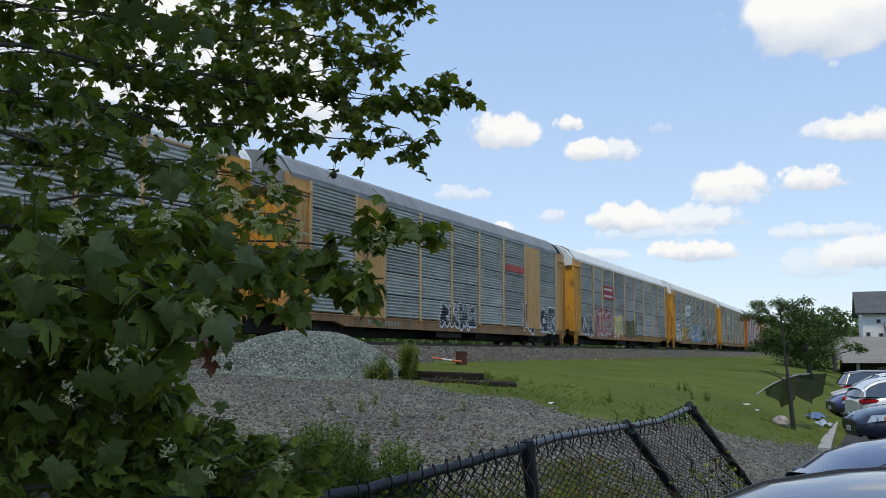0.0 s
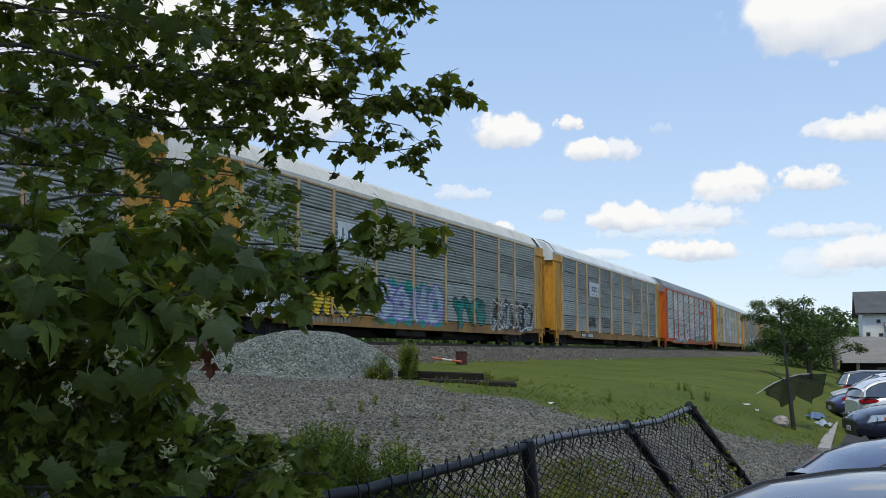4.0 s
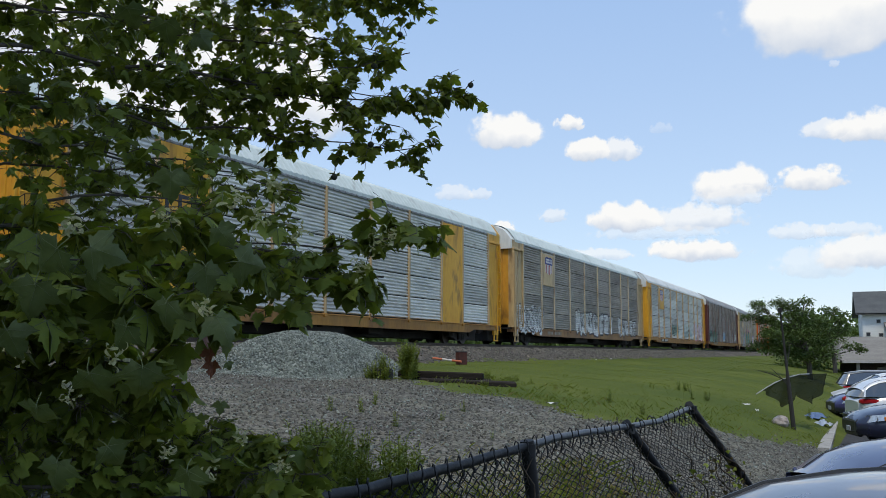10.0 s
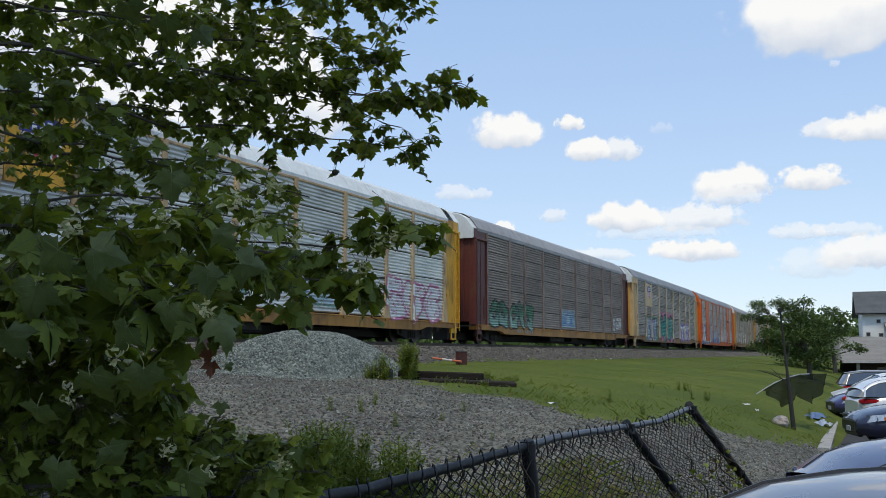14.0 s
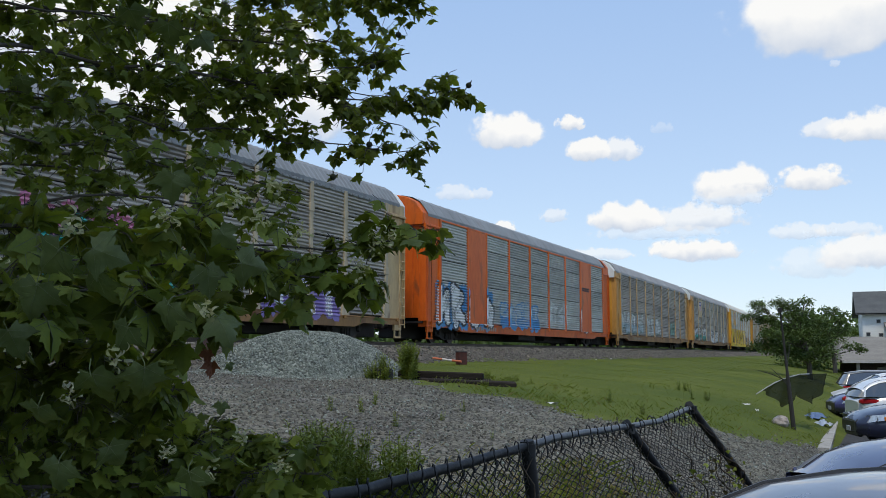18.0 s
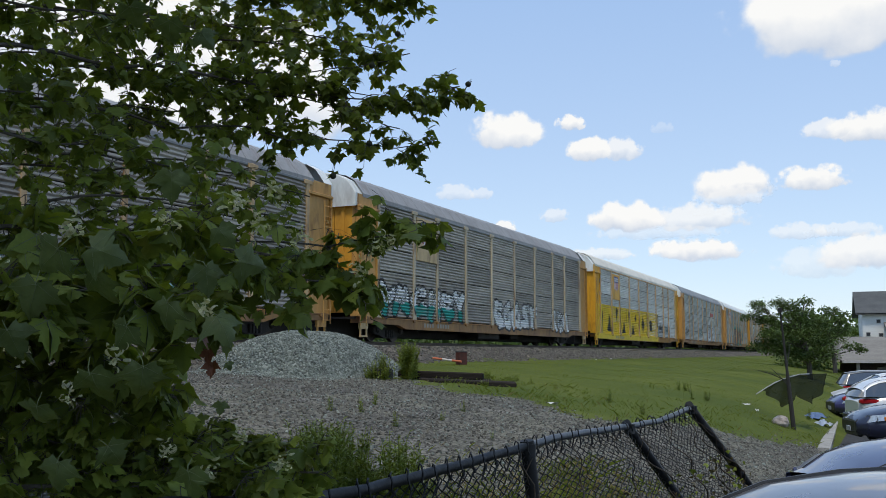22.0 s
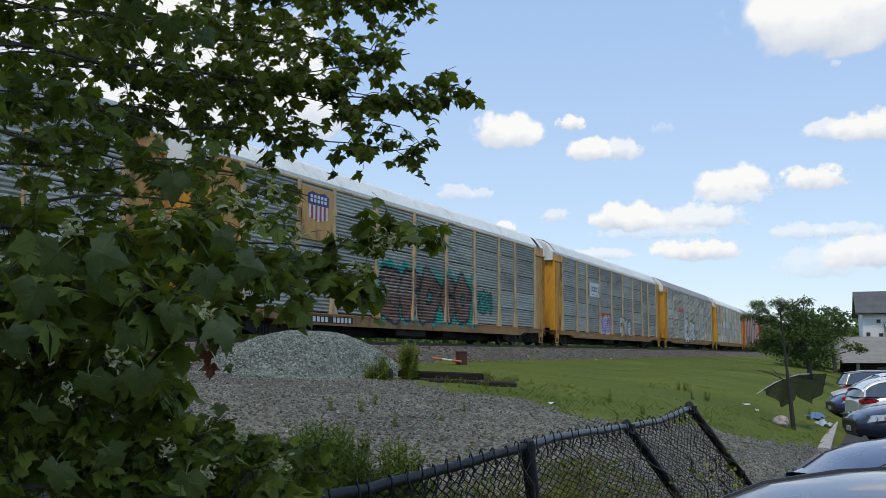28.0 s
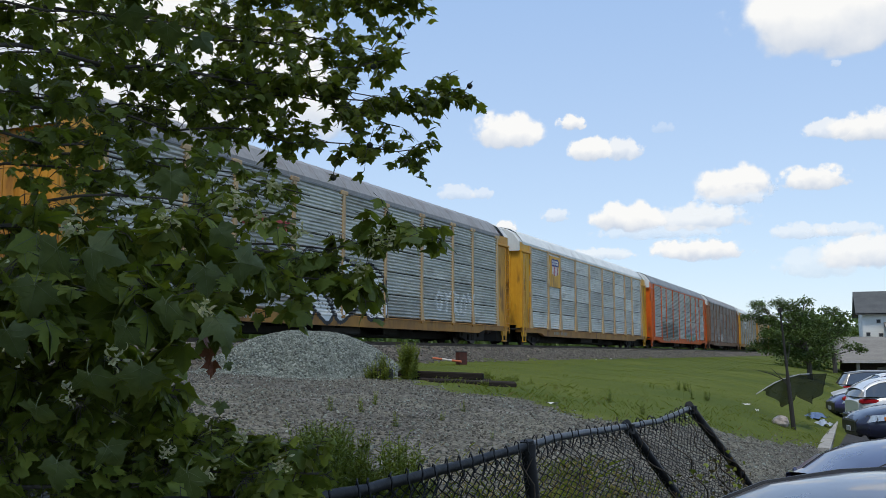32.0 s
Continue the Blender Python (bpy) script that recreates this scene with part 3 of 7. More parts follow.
def graffiti(wagon, u0, z0, u1, z1, tones, style, seed):
    """tones: outline, fill, ground. The paint follows the ribs of the side."""
    cells = tag_cells(u1 - u0, z1 - z0, seed, style)
    nz, nx = cells.shape
    sh = Shape()
    levels = [z0 + (z1 - z0) * k / nz for k in range(nz + 1)]
    dx = (u1 - u0) / nx
    for k in range(nz):
        za, zb = levels[k], levels[k + 1]
        j = 0
        while j < nx:
            c = cells[k, j]
            xa = u0 + j * dx
            post = any(abs(xa + dx / 2 - p) < 0.075 for p in POSTS)
            e = j + 1
            while e < nx and cells[k, e] == c and any(abs(u0 + (e + 0.5) * dx - p) < 0.075 for p in POSTS) == post:
                e += 1
            if c:
                xb = u0 + e * dx
                mid = (xa + xb) / 2
                da, db = skin_depth(mid, za + 1e-4, ""), skin_depth(mid, zb - 1e-4, "")
                dm = skin_depth(mid, (za + zb) / 2, "")
                lift = 0.006
                zm = (za + zb) / 2
                sh.face([(xa, -WALL - max(da, dm if za < SILL_HI + 0.05 else da) - lift, za), (xb, -WALL - max(da, dm if za < SILL_HI + 0.05 else da) - lift, za), (xb, -WALL - dm - lift, zm), (xa, -WALL - dm - lift, zm)], c - 1)
                sh.face([(xa, -WALL - dm - lift, zm), (xb, -WALL - dm - lift, zm), (xb, -WALL - db - lift, zb), (xa, -WALL - db - lift, zb)], c - 1)
            j = e
    mats = [spray(t) for t in (tones + tones[-1] * 3)[:3]]
    part("graffiti", sh, mats, wagon, "spray-painted lettering-like shapes across the ribbed side", mend=False)


def sign_board(wagon, u0, z0, u1, z1, kind):
    """Emblems drawn as plain shapes."""
    y = -WALL - 0.090
    sh = Shape()
    if kind == "white":
        sh.box(u0, u1, y, y + 0.03, z0, z1, 0.004)
        board = part("sign_board", sh, plain("sign_white", 0.66, 0.70, 0.70), wagon, "white board with a dark emblem")
        em = Shape()
        w, h = u1 - u0, z1 - z0
        for a in (0.12, 0.88):
            em.box(u0 + a * w - 0.03, u0 + a * w + 0.03, y - 0.008, y, z0 + 0.28 * h, z0 + 0.78 * h)
        for a in (0.26, 0.43, 0.60):
            em.box(u0 + a * w, u0 + (a + 0.12) * w, y - 0.008, y, z0 + 0.38 * h, z0 + 0.47 * h)
            em.box(u0 + a * w, u0 + (a + 0.12) * w, y - 0.008, y, z0 + 0.62 * h, z0 + 0.71 * h)
            em.box(u0 + a * w, u0 + (a + 0.035) * w, y - 0.008, y, z0 + 0.42 * h, z0 + 0.68 * h)
        for a in (0.25, 0.65):
            em.box(u0 + a * w, u0 + (a + 0.1) * w, y - 0.008, y, z0 + 0.12 * h, z0 + 0.19 * h)
        part("emblem", em, plain("emblem_navy", 0.03, 0.04, 0.07), board)
    elif kind == "red":
        sh.box(u0, u1, y, y + 0.03, z0, z1, 0.004)
        board = part("sign_board", sh, plain("sign_red", 0.34, 0.035, 0.04), wagon, "red board with pale bars")
        em = Shape()
        rows = 2 if z1 - z0 > 0.5 else 1
        for r in range(rows):
            zc = z0 + (z1 - z0) * (r + 0.5) / rows
            x = u0 + 0.15
            while x < u1 - 0.35:
                em.box(x, x + 0.20, y - 0.008, y, zc - 0.07, zc + 0.07)
                x += 0.27
        part("emblem", em, plain("emblem_pale", 0.62, 0.58, 0.55), board)
    elif kind == "strip":
        sh.box(u0, u1, y, y + 0.03, z0, z1, 0.004)
        part("sign_board", sh, plain("strip_red", 0.46, 0.07, 0.06), wagon, "faded red strip")
    elif kind == "shield":
        sh.box(u0, u1, y - 0.012, y + 0.03, z0, z1, 0.006)
        board = part("sign_board", sh, paint("pale" if "pale" in wagon["tone"] else wagon["tone"]), wagon, "painted board with a striped shield")
        c, w, h = (u0 + u1) / 2, (u1 - u0) * 0.33, (z1 - z0)
        base = z0 + 0.42 * h
        top = z0 + 0.93 * h
        mid = base + 0.5 * (top - base)
        yy = y - 0.02
        up, low = Shape(), Shape()
        up.face([(c - w, yy, mid), (c + w, yy, mid), (c + w * 1.05, yy, top - 0.10), (c + w * 0.6, yy, top), (c, yy, top - 0.05), (c - w * 0.6, yy, top), (c - w * 1.05, yy, top - 0.10)])
        part("shield_top", up, plain("shield_blue", 0.05, 0.06, 0.24), board)
        bars = Shape()
        for r in (0.62, 0.30):
            zc = mid + r * (top - mid)
            for k in range(5):
                x = c + (k - 2) * w * 0.34
                bars.box(x - w * 0.11, x + w * 0.11, yy - 0.006, yy - 0.001, zc - 0.05, zc + 0.05)
        part("lettering_bars", bars, LETTER, board)
        for k in range(9):
            x0, x1 = c - w * 0.92 + k * w * 0.205, c - w * 0.92 + (k + 1) * w * 0.205
            drop = 0.10 * (1 - abs(k - 4) / 4)
            low.face([(x0, yy, base - drop), (x1, yy, base - drop), (x1, yy, mid - 0.01), (x0, yy, mid - 0.01)], k % 2)
        part("shield_stripes", low, [LETTER, plain("shield_red", 0.42, 0.06, 0.07)], board)
    elif kind == "mark":
        em = Shape()
        w = (u1 - u0) / 3
        yy = y - 0.012
        for k in range(3):
            x = u0 + k * w
            em.box(x, x + w * 0.8, yy, yy + 0.02, z0, z0 + 0.1)
            em.box(x, x + w * 0.8, yy, yy + 0.02, z1 - 0.1, z1)
            em.box(x, x + w * 0.25, yy, yy + 0.02, z0 + 0.1, z1 - 0.1)
        part("emblem", em, plain("emblem_dark", 0.035, 0.035, 0.04), wagon, "dark painted emblem")


# tone, steel, roof, ribbed roof, posts, plated bays, signs (u0, z0, u1, z1, kind), paintings (u0, z0, u1, z1, tones, style)
WAGONS = [
    ("yellow", "light", "white", False, "plain", False, [], []),
    ("tan", "grey", "roofgrey", False, "plain", True, [(4.6, 3.45, 7.05, 3.75, "strip")], [(-2.7, 0.5, 1.2, 1.7, "wk", "streak"), (6.8, 0.5, 8.9, 2.15, "wk", "fill"), (9.2, 0.55, 11.9, 2.2, "wk", "fill")]),
    ("yellow", "grey", "white", False, "plain", False, [(-7.1, 3.0, -4.5, 3.85, "red")], [(-12.4, 0.5, -9.2, 2.0, "wkk", "fill"), (-9.0, 0.5, -4.9, 2.45, "wrr", "cloud"), (-4.7, 0.6, -1.9, 2.2, "wyv", "fill"), (-1.7, 0.6, 2.2, 1.95, "kvy", "fill")]),
    ("yellow", "grey", "cream", False, "plain", False, [(-6.95, 3.0, -4.5, 3.9, "white")], [(-11.9, 0.6, -9.0, 2.2, "kww", "cloud"), (-8.9, 0.6, -5.2, 2.1, "kyy", "fill"), (-4.4, 0.55, 1.3, 2.3, "pst", "cloud"), (2.1, 0.6, 5.7, 2.1, "ktt", "fill"), (6.1, 0.6, 11.9, 2.1, "wkk", "cloud")]),
    ("yellow", "grey", "white", False, "flared", False, [(-6.6, 3.0, -4.5, 3.85, "white")], [(-7.0, 0.95, -5.1, 2.0, "k", "line"), (-4.1, 1.0, -1.8, 2.05, "k", "line")]),
    ("orange", "silver", "roofgrey", True, "tee", False, [(4.5, 3.45, 7.1, 3.68, "strip")], [(-9.5, 0.5, -2.3, 2.3, "kwm", "cloud"), (-1.9, 0.9, 1.0, 2.0, "iws", "streak"), (1.4, 0.45, 9.4, 2.4, "kwm", "streak")]),
    ("bright", "silver", "mint", True, "plain", True, [(-8.95, 3.0, -7.5, 3.6, "mark")], []),
    ("pale", "dusty", "mint", False, "plain", False, [(-9.1, 3.1, -7.3, 4.75, "shield")], [(-13.0, 0.5, -9.1, 2.0, "kww", "cloud"), (-3.5, 0.5, 5.2, 2.2, "kww", "streak"), (6.1, 0.55, 11.4, 2.05, "kws", "fill")]),
    ("bright", "silver", "white", False, "flared", False, [(-9.1, 3.1, -7.3, 4.75, "shield")], [(-4.0, 1.05, -0.6, 2.1, "kms", "fill"), (1.9, 1.0, 6.0, 2.2, "mws", "streak"), (6.9, 0.6, 11.9, 2.5, "iw", "fill")]),
    ("maroon", "browned", "duskroof", False, "plain", False, [], [(-11.9, 0.6, -5.7, 2.2, "kgm", "streak"), (9.4, 0.9, 11.9, 2.1, "ws", "line"), (-1.3, 1.0, 1.3, 2.0, "bss", "block")]),
    ("pale", "dusty", "roofgrey", True, "flared", False, [(-9.1, 3.1, -7.3, 4.75, "shield")], [(-9.5, 0.57, -5.3, 2.4, "psg", "block"), (-3.9, 0.5, 2.0, 3.0, "kti", "cloud"), (4.7, 0.6, 9.1, 2.3, "pwp", "cloud")]),
    ("orange", "light", "roofgrey", False, "plain", True, [(7.5, 3.2, 8.9, 3.42, "mark")], [(-12.7, 0.5, -6.1, 2.5, "kwb", "cloud"), (-5.7, 0.6, 0.0, 2.1, "bsb", "streak"), (1.3, 0.8, 4.9, 2.5, "w", "line"), (6.9, 0.7, 9.0, 2.2, "kw", "fill")]),
    ("tan", "dusty", "duskroof", False, "tee", False, [], [(-12.0, 0.85, -4.8, 2.6, "qws", "streak"), (-4.2, 0.8, 1.1, 2.35, "qws", "fill"), (4.7, 0.95, 7.0, 2.3, "qm", "fill")]),
    ("pale", "dusty", "duskroof", False, "tee", False, [(-9.1, 3.1, -7.3, 4.75, "shield")], [(-12.1, 0.7, -4.2, 2.3, "kwt", "streak"), (-1.3, 0.55, 4.7, 2.2, "kww", "streak"), (6.8, 0.58, 10.0, 2.05, "kw", "fill")]),
    ("bright", "silver", "cream", True, "flared", False, [(-9.1, 3.1, -7.3, 4.75, "shield")], [(-13.4, 0.5, 5.0, 2.65, "kyy", "huge"), (5.4, 1.0, 7.1, 2.1, "k", "line"), (7.4, 1.0, 9.1, 2.0, "q", "line")]),
    ("tan", "light", "roofgrey", False, "plain", False, [(3.9, 3.4, 5.6, 3.75, "strip")], [(-12.0, 1.1, -9.6, 2.0, "k", "line"), (-4.3, 1.1, -1.5, 2.2, "q", "line"), (1.4, 0.6, 6.7, 2.5, "kw", "fill")]),
    ("tan", "grey", "white", False, "flared", False, [(-9.1, 3.1, -7.3, 4.75, "shield")], [(-4.4, 0.6, 4.2, 3.0, "knt", "cloud"), (4.6, 1.2, 6.5, 2.4, "kt", "fill")]),
    ("yellow", "grey", "white", False, "flared", False, [(-6.6, 3.0, -4.5, 3.85, "white")], [(-4.6, 0.7, -1.6, 2.1, "wpo", "block"), (0.3, 0.55, 4.1, 2.1, "kw", "fill")]),
    ("yellow", "light", "duskroof", False, "tee", False, [(-6.9, 3.2, -4.6, 3.5, "strip")], [(-4.1, 0.46, 1.8, 3.0, "kww", "fill"), (5.5, 1.0, 9.5, 2.3, "w", "line")]),
    ("bright", "silver", "white", False, "flared", False, [(-9.1, 3.1, -7.3, 4.75, "shield")], []),
    ("orange", "light", "roofgrey", False, "plain", False, [], [(-9.0, 0.6, -2.0, 2.2, "nqm", "cloud"), (1.0, 0.6, 7.0, 2.1, "nsm", "streak")]),
    ("brown", "browned", "duskroof", False, "plain", False, [], [(-6.0, 0.8, -2.0, 2.0, "w", "line")]),
    ("yellow", "grey", "white", False, "plain", False, [(-6.95, 3.0, -4.5, 3.9, "white")], [(-3.0, 0.7, 3.0, 2.0, "kw", "fill")]),
    ("tan", "dusty", "duskroof", False, "tee", False, [], []),
    ("yellow", "grey", "roofgrey", False, "plain", False, [], []),
]
TRAIN, WHEELS = [], []
LOOKS = {"yellow": "yellow", "bright": "bright yellow", "tan": "faded tan-yellow", "pale": "pale yellow", "orange": "red-orange", "maroon": "dark maroon", "brown": "rusty brown"}
SHEETS = {"grey": "dull galvanised", "light": "light galvanised", "silver": "bright silver", "dusty": "dusty weathered grey", "browned": "brownish weathered"}


def build_wagon(spec, seed):
    tone, sheet, roof, ribbed, style, plated, signs, paintings = spec
    tag = ", graffiti" if paintings else ""
    wagon = thing("autorack_wagon", f"{LOOKS[tone]} car-carrier wagon, {SHEETS[sheet]} ribbed panels{tag}", "railway wagon", group="wagons of the freight train")
    wagon["tone"] = tone
    hood = {1: "roofgrey", 5: "roofgrey", 6: "bright", 11: "orange"}.get(seed, "white")
    end_tone = "tan" if seed in (12, 13) else tone
    rng = random.Random(seed)
    part("underframe", body_mesh(), None, wagon, "grimy underframe and decks, near-black for the shade inside")
    part("roof", roof_mesh(roof, ribbed), None, wagon, {"white": "white", "cream": "cream", "mint": "pale green-white"}.get(roof, "grey") + " barrel roof")
    for sign in (-1, 1):
        flip = Matrix.Rotation(0 if sign > 0 else math.pi, 4, "Z")
        part("roof_end", roof_end_mesh(hood), None, wagon, "hood over the end doors", at=flip @ Matrix.Translation((HALF_LEN - 0.53, 0, 0)))
        for q in range(4):
            part("end_door", end_door_mesh("yellow" if tone in ("tan", "pale") else tone), None, wagon, at=flip @ Matrix.Translation((HALF_LEN - 0.16, -1.4 + 0.7 * q, 0)))
        part("coupler", coupler_mesh(), None, wagon, at=flip @ Matrix.Translation((HALF_LEN - 0.1, 0, 0)))
        side = Matrix.Translation((POSTS[-1] if sign > 0 else POSTS[0], -WALL, 0)) @ Matrix.Diagonal((sign, 1, 1, 1))
        part("end_side", end_side_mesh(end_tone, plated or tone == "orange"), None, wagon, at=side)
        part("ladder", ladder_mesh(end_tone), None, wagon, at=Matrix.Translation((sign * (HALF_LEN - 0.42), -WALL - 0.06, 0)))
        part("step", step_mesh(tone), None, wagon, at=Matrix.Translation((sign * (HALF_LEN - 0.6), -WALL - 0.02, 0)))
        bogie = new("bogie")
        bogie.parent = wagon
        bogie.matrix_basis = Matrix.Translation((sign * 10.2, 0, 0))
        frame_mesh, bolster, wheelset = bogie_meshes()
        part("side_frame", frame_mesh, None, bogie, at=Matrix.Translation((0, -1.02, 0)))
        part("side_frame", frame_mesh, None, bogie, at=Matrix.Translation((0, 1.02, 0)))
        part("bolster", bolster, None, bogie)
        for x in (-0.86, 0.86):
            WHEELS.append((seed, part("wheelset", wheelset, None, bogie, at=Matrix.Translation((x, 0, 0.42))), x))
    sill_tone = {"tan": "grimy", "pale": "grimy", "yellow": "sooty_yellow", "bright": "sooty_yellow", "maroon": "sooty_yellow"}.get(tone, tone)
    post_tone = {"yellow": "faded", "bright": "faded", "tan": "faded", "pale": "dull", "orange": "worn_red" if seed == 5 else "orange", "maroon": "umber"}.get(tone, tone)
    part("side_sill", sill_mesh(sill_tone), None, wagon, at=Matrix.Translation((0, -WALL, 0)))
    part("side_sill", sill_mesh(sill_tone), None, wagon, at=Matrix.Translation((0, WALL, 0)) @ Matrix.Rotation(math.pi, 4, "Z"))
    part("top_rail", top_rail_mesh("orange" if tone == "orange" else "faded" if roof in ("white", "cream") else "roofgrey", ribbed), None, wagon, at=Matrix.Translation((0, -WALL, 0)))
    for x in POSTS:
        part("side_post", post_mesh(post_tone, style), None, wagon, at=Matrix.Translation((x, -WALL, SILL_HI)))
    for k, (a, b) in enumerate(zip(POSTS, POSTS[1:])):
        if plated and k in (1, 7):
            part("plated_bay", plate_mesh(tone), None, wagon, at=Matrix.Translation(((a + b) / 2, -WALL, 0)))
            continue
        me = panel_mesh(round(b - a, 3), sheet)
        for q in range(ROWS):
            part("side_panel", me, None, wagon, at=Matrix.Translation(((a + b) / 2 + rng.uniform(-0.01, 0.01), -WALL + rng.uniform(-0.006, 0.006), PANEL_LO + q * ROW_H)))
    for u0, z0, u1, z1, kind in signs:
        sign_board(wagon, u0, z0, u1, z1, kind)
    # reporting mark: pale bars, on a dark plate where the wagon has one
    clear = seed in (4, 8, 10, 16)
    holder = wagon
    if clear:
        sh = Shape()
        sh.box(-8.5, -5.95, -WALL - 0.085, -WALL - 0.06, 0.53, 0.75, 0.004)
        holder = part("number_plate", sh, plain("grimy_plate", 0.03, 0.026, 0.022, 0.8), wagon, "black plate with white bars")
    for k in range(10):
        if k != 4:
            x = -8.4 + 0.24 * k
            bar = bar_mesh("white" if clear else "dull")
            part("lettering_bar", bar, None, holder, at=Matrix.Translation((x, -WALL - (0.0 if clear else -0.014), 0)))
    for k, (u0, z0, u1, z1, tones, st) in enumerate(paintings):
        if st == "huge":
            for j, (ua, ub) in enumerate(((u0, -9.3), (-9.3, -4.4), (-4.4, 0.8), (0.8, u1))):
                graffiti(wagon, ua, z0, ub, z1, "yyy", "block", 3)
            for j, (ua, kind_of, half, z_lo, z_hi) in enumerate(((-11.7, "drip", 0.42, 0.95, 2.3), (-9.9, "up", 0.52, 1.0, 2.1), (-8.0, "drip", 0.5, 1.55, 2.6), (-6.0, "up", 0.5, 0.95, 1.75), (-4.6, "drip", 0.40, 1.55, 2.5), (-3.4, "up", 0.45, 0.9, 1.7),
                                                                 (-2.6, "gem", 0.28, 1.75, 2.35), (-0.2, "gem", 0.42, 1.05, 2.3), (2.4, "box", 0.46, 1.25, 2.05), (5.0, "line", 0.10, 0.86, 2.6), (-7.2, "line", 0.05, 0.86, 2.6), (-5.3, "line", 0.05, 1.7, 2.62), (1.1, "line", 0.05, 0.86, 2.6))):
                sh = Shape()
                n = max(8, int((z_hi - z_lo) / 0.02))
                rr = random.Random(j)
                ph = rr.uniform(0, 6)

                def edge_at(v, side):
                    wob = 0.06 * math.sin(v * 9 + ph + side)
                    if kind_of == "box":
                        return half
                    if kind_of == "line":
                        return half + 0.05 * side * math.sin(v * 14 + ph)
                    if kind_of == "up":
                        return max(0.03, half * (1 - v) + wob)
                    if kind_of == "gem":
                        return max(0.03, half * (1 - abs(2 * v - 1)) + wob * 0.5)
                    return max(0.03, half * min(1.0, 3 * (1 - v)) * v ** 1.5 * (1.2 if side > 0 else 0.8) + wob * 0.6)

                for q in range(n):
                    va, vb = q / n, (q + 1) / n
                    za, zb = z_lo + (z_hi - z_lo) * va, z_lo + (z_hi - z_lo) * vb
                    ya, yb = -WALL - skin_depth(ua, za, "") - 0.013, -WALL - skin_depth(ua, zb, "") - 0.013
                    sh.face([(ua - edge_at(va, -1), ya, za), (ua + edge_at(va, 1), ya, za), (ua + edge_at(vb, 1), yb, zb), (ua - edge_at(vb, -1), yb, zb)])
                part("graffiti", sh, spray("k"), wagon, "black shape in yellow graffiti", mend=False)
        else:
            graffiti(wagon, u0, z0, u1, z1, tones, st, 10 + seed * 7 + k)
    return wagon


for number, spec in enumerate(WAGONS):
    TRAIN.append(build_wagon(spec, number))


def wagon_way(number, t):
    return 36.709 + PITCH * (number - 1) - 15.0932 * t - 0.01981 * t * t + 0.000259 * t ** 3


def wagon_pose(number, t):
    """Wagon 0 leads; the train gains speed slightly."""
    s = wagon_way(number, t)
    p = plan(TRACK, s, RAIL_Z)
    return pose(p.x, p.y, p.z, 0, 0, heading(max(-60, min(220, s))))


# ---------------------------------------------------------------- foreground: the plane tree beside the camera
def ahead(side, up, d):
    """The place d metres ahead of the camera's stand, by its slopes sideways and upwards."""
    c, s = math.cos(radians(TILT - 90)), math.sin(radians(TILT - 90))
    k = d / (c - up * s)
    return Vector((EYE.x + side * k, EYE.y + d, EYE.z + k * (s + up * c)))


def leaf_material(name, a, b, rough=0.5, glow=0.3, vary=0.35):
    mat = material(name, a, b, rough=rough, scale=9, fine=60, bump=0.12, through_light=glow, spec=0.28)
    n, l = mat.node_tree.nodes, mat.node_tree.links
    geo = n.new("ShaderNodeNewGeometry")
    hsv = n.new("ShaderNodeHueSaturation")
    rng = n.new("ShaderNodeMapRange")
    rng.inputs["To Min"].default_value, rng.inputs["To Max"].default_value = 1 - vary, 1 + vary
    l.new(geo.outputs["Random Per Island"], rng.inputs["Value"])
    l.new(rng.outputs["Result"], hsv.inputs["Value"])
    bsdf = n["Principled BSDF"]
    src = bsdf.inputs["Base Color"].links[0].from_socket
    l.new(src, hsv.inputs["Color"])
    l.new(hsv.outputs["Color"], bsdf.inputs["Base Color"])
    for node in n:
        if node.bl_idname == "ShaderNodeBsdfTranslucent":
            warm = n.new("ShaderNodeMix")
            warm.data_type, warm.blend_type = "RGBA", "MULTIPLY"
            warm.inputs["Factor"].default_value = 1.0
            warm.inputs["B"].default_value = (1.6, 1.5, 0.6, 1)
            l.new(hsv.outputs["Color"], warm.inputs["A"])
            l.new(warm.outputs["Result"], node.inputs["Color"])
    return mat


LEAF = leaf_material("plane_leaf", (0.106, 0.142, 0.023), (0.138, 0.176, 0.029), glow=0.4)
LEAF_YOUNG = leaf_material("plane_leaf_young", (0.170, 0.205, 0.036), (0.20, 0.235, 0.046), glow=0.3)
WEED = leaf_material("weed_leaf", (0.125, 0.165, 0.028), (0.165, 0.200, 0.034), glow=0.25)
BLADE = leaf_material("grass_blade", (0.102, 0.134, 0.023), (0.130, 0.156, 0.028), glow=0.5, rough=0.7, vary=0.18)
CROWN = leaf_material("crown_leaf", (0.058, 0.098, 0.026), (0.080, 0.122, 0.032), glow=0.2)
# bluer than LEAF: the sky's gloss on near blades is put into the colour
NEAR_LEAF = leaf_material("plane_leaf_near", (0.064, 0.088, 0.029), (0.092, 0.118, 0.040), glow=0.22, rough=0.45, vary=0.1)
VEIN = plain("leaf_vein", 0.13, 0.16, 0.06, 0.6)
BARK = material("bark", (0.085, 0.072, 0.055), (0.055, 0.046, 0.036), rough=0.9, scale=6, fine=40, bump=0.5)
SEED = plain("seed_ball", 0.030, 0.034, 0.018, 0.9)
BLOSSOM = leaf_material("dry_blossom", (0.58, 0.56, 0.42), (0.34, 0.35, 0.18), glow=0.3, vary=0.3)
